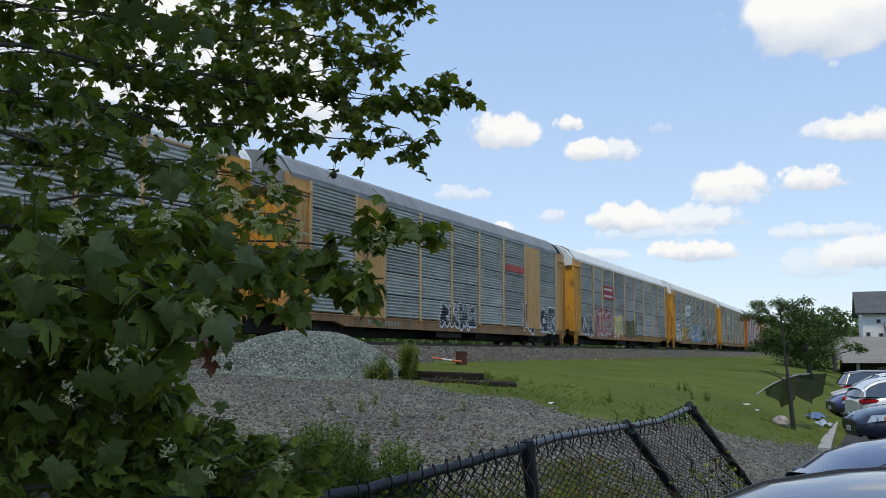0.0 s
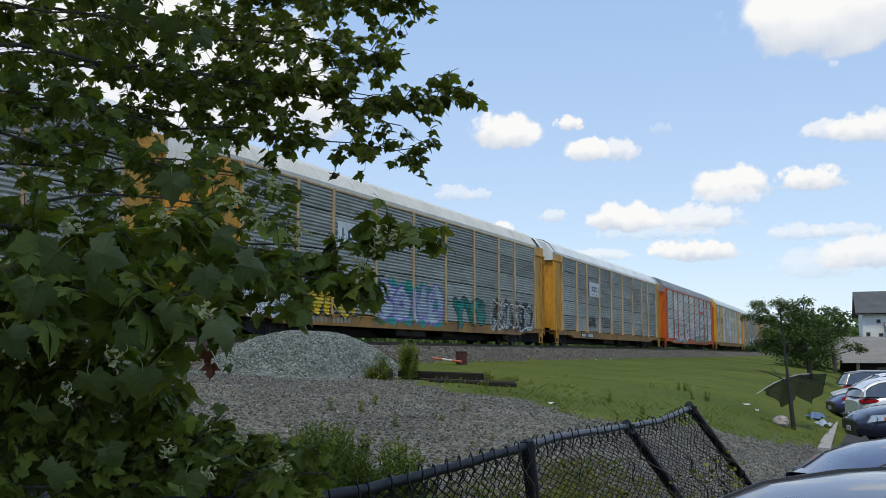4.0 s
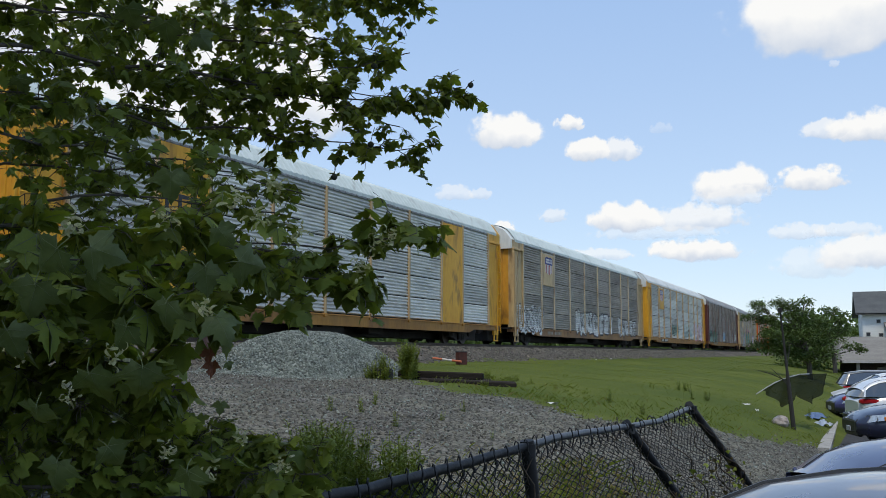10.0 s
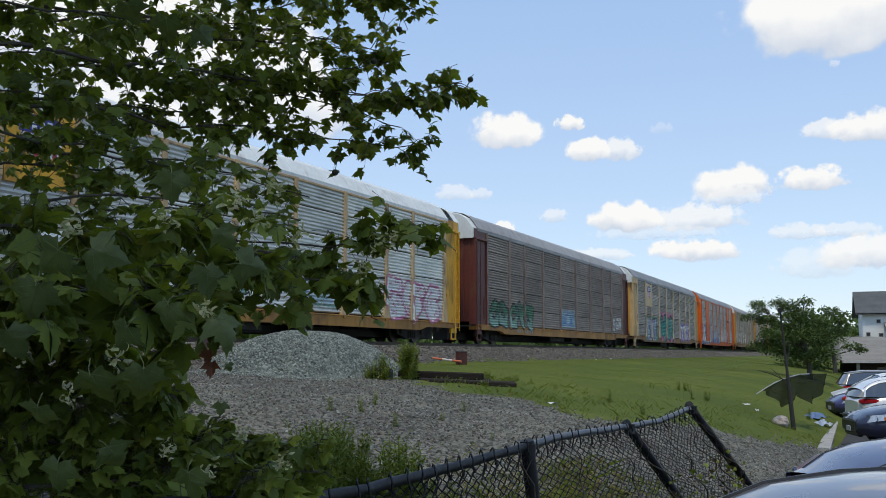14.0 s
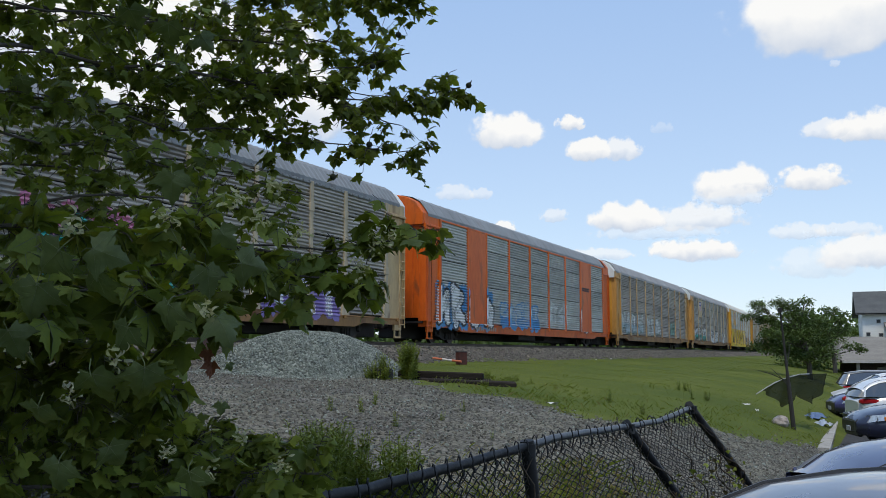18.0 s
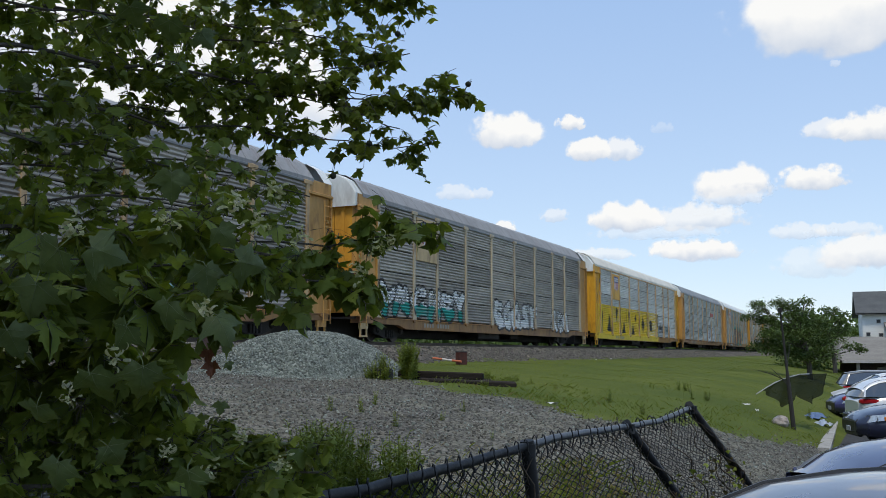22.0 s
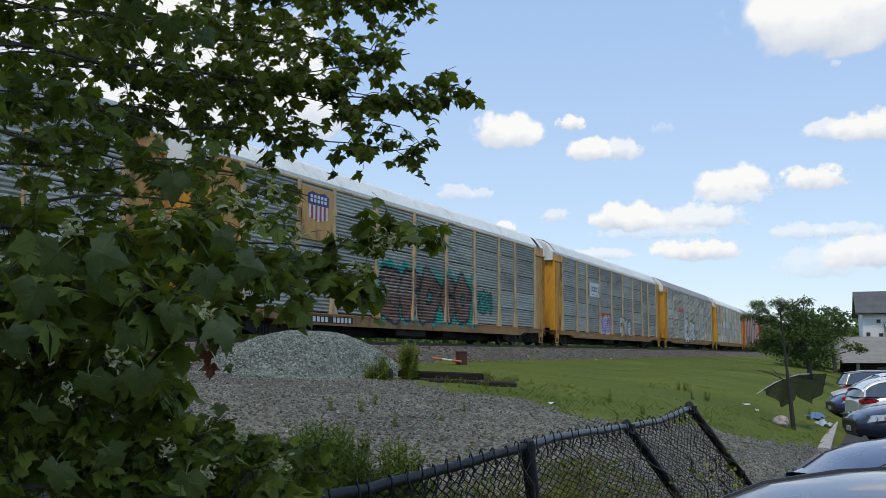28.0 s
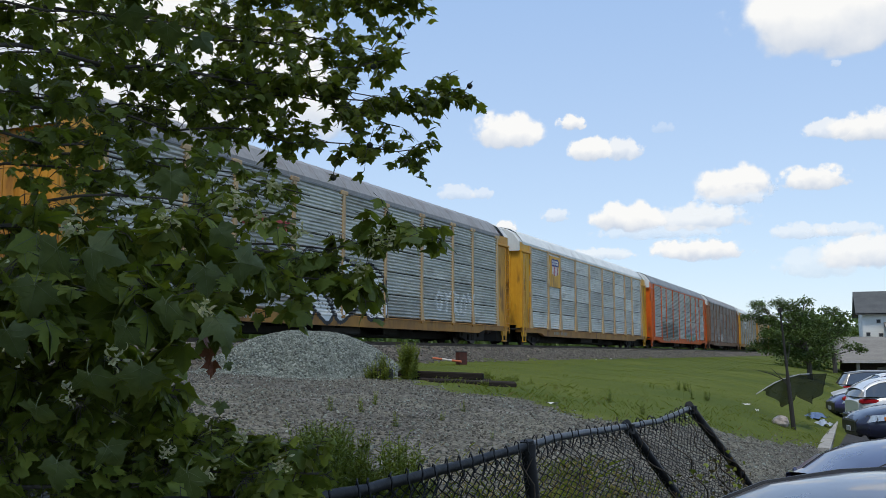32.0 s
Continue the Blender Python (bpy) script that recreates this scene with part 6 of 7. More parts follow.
# ---------------------------------------------------------------- car park: kerb, cars
CONCRETE = material("kerb_concrete", (0.36, 0.35, 0.32), (0.28, 0.27, 0.25), rough=0.9, scale=3, fine=30, bump=0.4, stain=(0.16, 0.15, 0.13), stain_amount=0.4)
GLASS = bpy.data.materials.new("car_glass")
GLASS.use_nodes = True
gb = GLASS.node_tree.nodes["Principled BSDF"]
gb.inputs["Base Color"].default_value, gb.inputs["Roughness"].default_value, gb.inputs["Specular IOR Level"].default_value = (0.02, 0.025, 0.032, 1), 0.04, 1.0
gb.inputs["IOR"].default_value = 1.75
TYRE = plain("tyre_rubber", 0.018, 0.018, 0.018, 0.85)
RIM = plain("alloy_rim", 0.45, 0.45, 0.46, 0.3, 0.8)
TRIM = plain("black_trim", 0.02, 0.02, 0.021, 0.45)
LAMP = plain("clear_lamp", 0.62, 0.65, 0.68, 0.12, 0.6)
AMBER = plain("amber_lamp", 0.55, 0.16, 0.03, 0.2)
TAIL = plain("red_lamp", 0.38, 0.012, 0.015, 0.15)


@functools.lru_cache(None)
def coat(key):
    tones = {"navy": (0.016, 0.020, 0.048), "violet": (0.040, 0.036, 0.120), "lilac": (0.15, 0.155, 0.185), "dusk": (0.040, 0.044, 0.115), "white": (0.66, 0.67, 0.68), "silver": (0.42, 0.44, 0.48), "grey": (0.12, 0.125, 0.13), "red": (0.25, 0.02, 0.025), "blue": (0.032, 0.045, 0.10), "black": (0.02, 0.02, 0.022)}
    r, g, b = tones[key]
    mat = material("coat_" + key, (r, g, b), (r * 0.94, g * 0.94, b * 0.94), rough=0.3, metal=0.15, scale=1.5, fine=80, bump=0.0, fine_mix=0.05)
    bs = mat.node_tree.nodes["Principled BSDF"]
    bs.inputs["Coat Weight"].default_value, bs.inputs["Coat Roughness"].default_value = 0.8, 0.05
    return mat


# stations from tail to nose: x, half width, sill height, shoulder height, centre height of the lower body
HATCH = dict(length=4.3, body=[(-2.12, 0.62, 0.42, 0.80, 0.84), (-2.05, 0.80, 0.30, 0.92, 0.96), (-1.6, 0.88, 0.22, 0.98, 1.00), (-0.8, 0.90, 0.20, 0.97, 0.99), (0.2, 0.90, 0.20, 0.94, 0.97), (0.9, 0.89, 0.20, 0.90, 0.98), (1.5, 0.86, 0.22, 0.80, 0.90), (1.95, 0.76, 0.28, 0.68, 0.76), (2.15, 0.55, 0.36, 0.58, 0.62)],
             cabin=[(-2.06, 0.70, 0.97, 0.97), (-1.84, 0.66, 0.97, 1.37), (-1.0, 0.64, 0.97, 1.46), (-0.1, 0.63, 0.96, 1.46), (0.35, 0.62, 0.96, 1.38), (1.08, 0.70, 0.96, 0.97)])
COUPE = dict(length=4.3, body=HATCH["body"], cabin=[(-2.03, 0.72, 0.95, 0.97), (-1.95, 0.70, 0.97, 1.12), (-1.80, 0.69, 0.97, 1.23), (-1.6, 0.68, 0.97, 1.31), (-1.2, 0.67, 0.97, 1.37), (-0.6, 0.65, 0.97, 1.40), (0.0, 0.64, 0.96, 1.40), (0.4, 0.63, 0.96, 1.33), (1.08, 0.70, 0.96, 0.97)])
SUV = dict(length=4.6, body=[(-2.28, 0.66, 0.50, 0.95, 1.00), (-2.2, 0.84, 0.38, 1.06, 1.10), (-1.6, 0.92, 0.30, 1.10, 1.12), (-0.6, 0.93, 0.28, 1.08, 1.10), (0.5, 0.93, 0.28, 1.04, 1.10), (1.1, 0.92, 0.28, 1.00, 1.10), (1.7, 0.89, 0.30, 0.92, 1.03), (2.12, 0.80, 0.36, 0.80, 0.90), (2.3, 0.58, 0.45, 0.68, 0.74)],
           cabin=[(-2.16, 0.74, 1.09, 1.10), (-1.9, 0.70, 1.09, 1.58), (-1.2, 0.68, 1.09, 1.68), (0.0, 0.67, 1.08, 1.68), (0.4, 0.66, 1.08, 1.58), (1.15, 0.74, 1.08, 1.10)])
SEDAN = dict(length=4.7, body=[(-2.32, 0.62, 0.42, 0.82, 0.88), (-2.2, 0.82, 0.30, 0.94, 1.02), (-1.5, 0.89, 0.22, 0.97, 1.04), (-0.6, 0.91, 0.20, 0.94, 0.97), (0.4, 0.91, 0.20, 0.91, 0.95), (1.0, 0.90, 0.20, 0.88, 0.97), (1.65, 0.87, 0.22, 0.80, 0.90), (2.15, 0.78, 0.28, 0.70, 0.77), (2.35, 0.55, 0.36, 0.58, 0.62)],
             cabin=[(-1.75, 0.70, 0.98, 1.0), (-1.05, 0.62, 0.96, 1.38), (-0.5, 0.61, 0.95, 1.45), (0.2, 0.61, 0.94, 1.44), (0.5, 0.61, 0.94, 1.38), (1.2, 0.70, 0.94, 0.96)])


def parked_car(kind, colour, x, y, turn, label, z=None, tail_long=0.34, tail_up=0.0, strip=0.006):
    """A car: lower body, cabin glass and roof, wheels, lamps."""
    e, s = x * ACROSS.x + y * ACROSS.y, x * ALONG.x + y * ALONG.y
    z = land(e - bow(s), s) if z is None else z
    car = thing("parked_car", label, "car", at=pose(x, y, z, 0, 0, turn), group="parked cars")
    paintwork = coat(colour)
    sh = Shape()
    rows = []
    for px, w, lo, hi, mid in kind["body"]:
        half = [(w * 0.80, lo), (w * 0.97, lo + 0.06), (w, lo + (hi - lo) * 0.45), (w * 0.985, lo + (hi - lo) * 0.72), (w * 0.93, hi - 0.02), (w * 0.82, hi + (mid - hi) * 0.4), (w * 0.45, mid - 0.008), (0, mid)]
        rows.append([(px, -a, b) for a, b in half] + [(px, a, b) for a, b in half[-2::-1]])
    sh.grid(rows)
    sh.face(rows[0][::-1])
    sh.face(rows[-1])
    sh.grid([[(r[0][0], r[0][1], r[0][2]) for r in rows], [(r[-1][0], r[-1][1], r[-1][2]) for r in rows]])
    part("body", sh, paintwork, car, smooth=True)
    cab = kind["cabin"]

    def top(k, side, inset=0.0):
        px, wb, zb, zt = cab[k]
        return Vector((px, side * (wb - 0.10 * (zt - zb) / 0.5 - inset), zt))

    def foot(k, side):
        px, wb, zb, zt = cab[k]
        return Vector((px, side * (wb + 0.16), zb - 0.01))

    n = len(cab)
    for side, name in ((-1, "side_window"), (1, "side_window")):
        g = Shape()
        for k in range(1, n - 2):
            g.face([foot(k, side), foot(k + 1, side), top(k + 1, side), top(k, side)])
        g.face([foot(0, side), foot(1, side), top(1, side)])
        g.face([foot(n - 2, side), foot(n - 1, side), top(n - 2, side)])
        part(name, g, GLASS, car, "dark side glass", mend=False)
    steps_across = (0.0, 0.12, 0.3, 0.5, 0.7, 0.88, 1.0)

    def crest(k, lift=0.0):
        a, b = top(k, -1), top(k, 1)
        return [a.lerp(b, q) + Vector((0, 0, lift + 0.05 * math.sin(math.pi * q))) for q in steps_across]

    def base(k, out):
        a, b = foot(k, -1), foot(k, 1)
        return [a.lerp(b, q) + Vector((out * math.sin(math.pi * q), 0, 0)) for q in steps_across]

    for name, k, j, out in (("windscreen", n - 1, n - 2, 0.14), ("rear_window", 0, 1, -0.10)):
        g = Shape()
        g.grid([base(k, out), crest(j, 0.006)])
        part(name, g, GLASS, car, smooth=True, mend=False)
    r = Shape()
    rows = []
    for k in range(1, n - 1):
        a, b = top(k, -1), top(k, 1)
        rows.append([a + Vector((0, -0.018, -0.04)), a + Vector((0, -0.012, 0.008))] + crest(k, 0.014)[1:-1] + [b + Vector((0, 0.012, 0.008)), b + Vector((0, 0.018, -0.04))])
    first = [p + Vector((-0.07, 0, -0.03)) for p in rows[0]]
    last = [p + Vector((0.05, 0, -0.02)) for p in rows[-1]]
    r.grid([first] + rows + [last])
    part("roof", r, paintwork, car, smooth=True)
    for q in (1, 5):
        p = Shape()
        p.tube([crest(k, 0.015)[q] for k in range(1, n - 1)], strip, 5)
        part("roof_strip", p, TRIM, car, "black roof strip")
    for side in (-1, 1):
        for k, j, w in ((n - 1, n - 2, 0.035), (0, 1, 0.025)):
            p = Shape()
            p.tube([foot(k, side), top(j, side) + Vector((0, 0, 0.005))], [w, w * 0.8], 6)
            part("pillar", p, paintwork, car)
        p = Shape()
        mid = n // 2
        p.tube([foot(mid, side), top(mid, side)], 0.03, 4)
        part("pillar", p, TRIM, car)
    for side in (-1, 1):
        p = Shape()
        p.tube([foot(0, side)] + [top(k, side) + Vector((0, side * 0.012, -0.03)) for k in range(1, n - 1)] + [foot(n - 1, side)], 0.014, 5)
        part("window_seal", p, TRIM, car)
    half = kind["length"] / 2
    w = kind["body"][4][1]
    for px in (-half * 0.60, half * 0.62):
        for side in (-1, 1):
            m = Matrix.Translation((px, side * (w - 0.09), 0.325)) @ Matrix.Rotation(radians(90), 4, "X")
            tyre, rim = Shape(), Shape()
            tyre.lathe([(0.20, -0.09), (0.30, -0.10), (0.325, -0.07), (0.325, 0.07), (0.30, 0.10), (0.20, 0.09)], 18, m)
            wheel = part("wheel", tyre, TYRE, car)
            rim.lathe([(0.03, -0.105), (0.06, -0.085), (0.20, -0.098), (0.20, 0.098), (0.06, 0.085), (0.03, 0.105)], 10, m)
            part("rim", rim, RIM, wheel)
    nose, tail = kind["body"][-2], kind["body"][1]
    for side in (-1, 1):
        h = Shape()
        zc = nose[3] - 0.05
        h.grid([[Vector((half - 0.10, side * 0.50, zc - 0.09)), Vector((half - 0.16, side * (nose[1] - 0.02), zc - 0.07)), Vector((half - 0.52, side * (nose[1] + 0.085), zc - 0.01))],
                [Vector((half - 0.16, side * 0.48, zc + 0.03)), Vector((half - 0.25, side * (nose[1] - 0.02), zc + 0.08)), Vector((half - 0.62, side * (nose[1] + 0.07), zc + 0.12))]])
        lamp = part("headlight", h, LAMP, car, "clear headlight", mend=False)
        a = Shape()
        a.box(half - 0.56, half - 0.46, side * (nose[1] + 0.085), side * (nose[1] + 0.10), zc - 0.02, zc + 0.06, 0.01)
        part("indicator", a, AMBER, lamp)
        for dx, dy, r in ((0.19, -0.10, 0.062), (0.31, 0.0, 0.052)):
            a = Shape()
            a.lathe([(r * 1.25, -0.012), (r * 1.2, 0.012), (r, 0.0), (r * 0.5, -0.02), (0.004, -0.03)], 12, Matrix.Translation((half - dx, side * (nose[1] + dy), zc + 0.005)) @ Matrix.Rotation(radians(side * 35), 4, "Z") @ Matrix.Rotation(radians(70), 4, "Y"))
            part("reflector", a, RIM, lamp)
        t = Shape()
        zt = tail[3] - 0.12 + tail_up
        t.box(-half + 0.02, -half + tail_long, side * (tail[1] - 0.12), side * (tail[1] + 0.03), zt - 0.05, zt + 0.07, 0.03)
        part("tail_light", t, TAIL, car, "red tail light")
        m = Shape()
        m.box(kind["cabin"][-1][0] - 0.32, kind["cabin"][-1][0] - 0.18, side * (w - 0.02), side * (w + 0.17), cab[-1][2] - 0.02, cab[-1][2] + 0.12, 0.03)
        part("mirror", m, paintwork, car)
    g = Shape()
    g.box(half - 0.12, half + 0.012, -0.53, 0.53, nose[2] + 0.06, nose[2] + 0.35, 0.05)
    g.box(half - 0.16, half - 0.03, -0.50, 0.50, nose[2] - 0.02, nose[2] + 0.09, 0.04)
    part("grille", g, TRIM, car)
    p = Shape()
    p.box(half + 0.013, half + 0.024, -0.15, 0.15, nose[2] + 0.08, nose[2] + 0.19, 0.004)
    part("blank_plate", p, plain("plate_pale", 0.42, 0.43, 0.44, 0.5), car, "plain white plate")
    b = Shape()
    b.box(-half - 0.02, -half + 0.1, -0.7, 0.7, tail[2] + 0.02, tail[2] + 0.2, 0.03)
    part("bumper", b, TRIM, car)
    return car


def build_car_park():
    sh = Shape()
    rows = []
    for s in steps((20.6, 36, 0.8)):
        c = 1.42 + 0.035 * max(0, s - 20.6)
        rows.append([plan(c, s, -0.02), plan(c, s, 0.15), plan(c + 0.025, s, 0.165), plan(c + 0.22, s, 0.168), plan(c + 0.24, s, 0.155), plan(c + 0.24, s, 0.0)])
    sh.grid(rows)
    sh.face(rows[0][::-1])
    sh.face(rows[-1])
    thing("kerb", "pale worn concrete kerb along the car park", "kerb", kind="structure", shape=sh, material=CONCRETE)
    # tails to the fence nearby, noses to the kerb further on
    parked_car(COUPE, "lilac", 3.30, 4.7, 2, "silver-lilac hatchback parked with its tail to the fence", strip=0.018)
    parked_car(COUPE, "dusk", 4.68, 6.85, -2, "violet-blue hatchback parked with its tail to the fence")
    parked_car(SEDAN, "navy", 11.2, 20.8, 173, "dark navy sedan with amber indicators, nose to the kerb")
    parked_car(COUPE, "white", 12.6, 24.5, -8, "white hatchback with long red tail lights backed to the kerb", tail_long=0.5, tail_up=0.03)
    parked_car(SEDAN, "violet", 13.95, 28.6, 172, "violet-blue sedan parked with its nose to the kerb")
    parked_car(HATCH, "white", 17.1, 37.0, 172, "white hatchback parked with its nose to the kerb")
    parked_car(SEDAN, "navy", 19.5, 42.0, 172, "dark blue sedan parked nose to the kerb")
    parked_car(SUV, "grey", 21.3, 46.0, -8, "grey off-road car with red tail lights backed to the kerb")
    parked_car(HATCH, "white", 23.1, 50.5, 172, "white hatchback parked further down the row")
    parked_car(SUV, "black", 25.1, 54.5, 172, "black off-road car parked further down the row")
    parked_car(HATCH, "red", 26.5, 58.0, 172, "red hatchback parked at the end of the row")


build_car_park()

# ---------------------------------------------------------------- the bank's far end: leaning pole, fallen fabric, boulder, tarpaulin, tree
FABRIC = material("black_fabric", (0.010, 0.013, 0.010), (0.017, 0.021, 0.015), rough=0.95, spec=0.03, scale=2, fine=60, bump=0.2)
# an open weave that lets a little of the grass behind show
weave = FABRIC.node_tree.nodes.new("ShaderNodeMixShader")
weave.inputs["Fac"].default_value = 0.14
FABRIC.node_tree.links.new(FABRIC.node_tree.nodes["Principled BSDF"].outputs["BSDF"], weave.inputs[1])
FABRIC.node_tree.links.new(FABRIC.node_tree.nodes.new("ShaderNodeBsdfTransparent").outputs["BSDF"], weave.inputs[2])
FABRIC.node_tree.links.new(weave.outputs["Shader"], FABRIC.node_tree.nodes["Material Output"].inputs["Surface"])


def by_ray(side, d, lift):
    """The ground d metres ahead at a slope to the side."""
    x, y = side * d * 0.99, d
    s = x * ALONG.x + y * ALONG.y
    return spot(x * ACROSS.x + y * ACROSS.y - bow(s), s, lift)


def build_bank_things():
    foot, head = spot(2.25, 22.3, -0.05), ahead(0.3535, -0.0617, 21.0)
    pole = thing("leaning_pole", "leaning dark wooden pole at the foot of the bank", "pole", at=Matrix.Translation(foot))
    d = head - foot
    sh = Shape()
    sh.tube([Vector((0, 0, 0)), d * 0.2, d * 0.42, d * 0.5, d * 0.75, d], [0.052, 0.050, 0.042, 0.030, 0.024, 0.020], 8)
    part("shaft", sh, plain("dark_pole", 0.028, 0.026, 0.024, 0.8), pole)
    sh = Shape()
    sh.lathe([(0.05, -0.05), (0.05, 0.05)], 8, Matrix.Translation(d * 0.98))
    part("cap", sh, DARK, pole)
    for a, b in ((0.40, (-0.62, 0.1, 0.25)), (0.50, (0.12, 0.1, 0.5)), (0.36, (-0.40, 0.0, 0.42))):
        sh = Shape()
        sh.tube([d * a, d * a + Vector(b) * 0.5 + Vector((0, 0, 0.03)), d * a + Vector(b)], [0.012, 0.009, 0.004], 5)
        part("dead_twig", sh, DARK, pole)
    # silt fence torn loose: cloth over a pale bar
    top = [ahead(0.3351, -0.1483, 20.6), ahead(0.3476, -0.1406, 20.9), ahead(0.3606, -0.1352, 21.3), ahead(0.3743, -0.1317, 21.8), ahead(0.3843, -0.1311, 22.5), ahead(0.3938, -0.1311, 23.4), ahead(0.4033, -0.1305, 24.2)]
    low = [ahead(0.3357, -0.1489, 20.6), ahead(0.3464, -0.1566, 20.7), ahead(0.3582, -0.1667, 20.9), ahead(0.3713, -0.153, 21.4), ahead(0.3855, -0.1631, 22.0), ahead(0.3944, -0.1542, 23.0), ahead(0.4027, -0.1429, 23.9)]
    cloth = thing("silt_fence", "torn black silt fabric sagging from a pale bar", "fabric fence")
    rows = []
    for k in range(37):
        u = k / 6
        i = min(int(u), 5)
        a, b = top[i].lerp(top[i + 1], u - i), low[i].lerp(low[i + 1], u - i)
        rows.append([a.lerp(b, q / 6) + Vector((0.03, -0.10, 0)) * math.sin(k * 0.8 + q * 0.3) * (0.2 + q / 9) for q in range(7)])
    sh = Shape()
    sh.grid(rows)
    part("cloth", sh, FABRIC, cloth, mend=False)
    sh = Shape()
    sh.tube([top[0] + (top[0] - top[1]) * 0.5] + top[:5], 0.014, 6)
    part("bar", sh, plain("pale_bar", 0.35, 0.35, 0.33, 0.6), cloth)
    rng = random.Random(6)
    p = by_ray(0.3535, 20.9, -0.02)
    sh = Shape()
    rows = []
    for a in range(8):
        th = math.pi * (a + 0.02) / 7.05
        rows.append([(0.19 * math.sin(th) * math.cos(b * math.pi / 6) * rng.uniform(0.85, 1.1), 0.16 * math.sin(th) * math.sin(b * math.pi / 6) * rng.uniform(0.85, 1.1), 0.15 * math.cos(th) + 0.10) for b in range(12)])
    sh.grid(rows, closed=True)
    thing("boulder", "pale mottled boulder lying in the grass", "boulder", at=Matrix.Translation(p), shape=sh, material=material("boulder_stone", (0.40, 0.35, 0.32), (0.20, 0.17, 0.155), rough=0.9, scale=9, fine=50, bump=0.5))
    for k, (side, d, w, mat, label) in enumerate(((0.388, 25.2, 0.40, plain("tarp_blue", 0.10, 0.16, 0.30, 0.5), "crumpled blue tarpaulin dumped by the kerb"), (0.397, 24.2, 0.26, plain("bag_pale", 0.42, 0.47, 0.55, 0.5), "pale blue plastic bag dumped by the kerb"))):
        p = by_ray(side, d, 0.0)
        sh = Shape()
        rows = []
        for a in range(9):
            rows.append([(w * (a / 4 - 1), w * 0.6 * (b / 3 - 1), max(-0.02, (0.17 - 0.05 * k) * math.cos((a / 4 - 1) * 1.5) * math.cos((b / 3 - 1) * 1.5) + rng.uniform(-0.05, 0.05))) for b in range(7)])
        sh.grid(rows)
        thing("tarpaulin", label, "tarpaulin", at=pose(p.x, p.y, p.z, 0, 0, 30), shape=sh, material=mat)


build_bank_things()


def crown_tree(at, height, spread, layers, seed, label, name="tree", leaf=0.11, per=130, trunk=0.09, low=0.35):
    """A broadleaf tree: trunk, limbs forking outwards, leaves in clumps round the limb ends."""
    rng = random.Random(seed)
    tree = thing(name, label, "tree", at=Matrix.Translation(at))
    wood, green = Shape(), Shape()
    wood.tube([Vector((0, 0, -0.1)), Vector((0.02, 0, height * 0.2)), Vector((0.05, 0.03, height * 0.45)), Vector((0.0, 0.05, height * 0.75))], [trunk, trunk * 0.8, trunk * 0.6, trunk * 0.25], 8)
    limbs = Shape()
    for k in range(layers):
        a = Vector((0.03, 0.02, height * rng.uniform(0.22, 0.65)))
        ang = k * 2.399 + rng.uniform(-0.3, 0.3)
        q = rng.uniform(0.45, 1.0)
        z = height * rng.uniform(low, 1.0)
        r = spread * q * math.sqrt(max(0.15, 1 - ((z / height - 0.62) / 0.5) ** 2))
        b = Vector((math.cos(ang) * r, math.sin(ang) * r, z))
        mid = a.lerp(b, 0.55) + Vector((0, 0, -0.05 * height))
        limbs.tube([a, mid, b], [trunk * 0.35, trunk * 0.2, trunk * 0.06], 5)
        for j in range(per):
            c = b.lerp(mid, max(0, rng.gauss(0.1, 0.25))) + Vector((rng.gauss(0, spread * 0.17), rng.gauss(0, spread * 0.17), rng.gauss(0, height * 0.035)))
            m = Matrix.Translation(c) @ leaf_turn(rng, 0.3) @ Matrix.Scale(leaf * rng.uniform(0.6, 1.3), 4)
            i = len(green.v)
            green.v.extend(tuple(m @ Vector(v)) for v in ((0, 0, 0), (0.32, 0.5, 0.06), (0, 1.1, -0.1), (-0.32, 0.5, 0.06)))
            green.f.append((i, i + 1, i + 2, i + 3))
            green.m.append(0)
    part("trunk", wood, BARK, tree)
    tagged(part("branchwork", limbs, BARK, tree, mend=False), kind="stuff")
    tagged(part("crown", green, [CROWN], tree, mend=False), kind="stuff")
    return tree


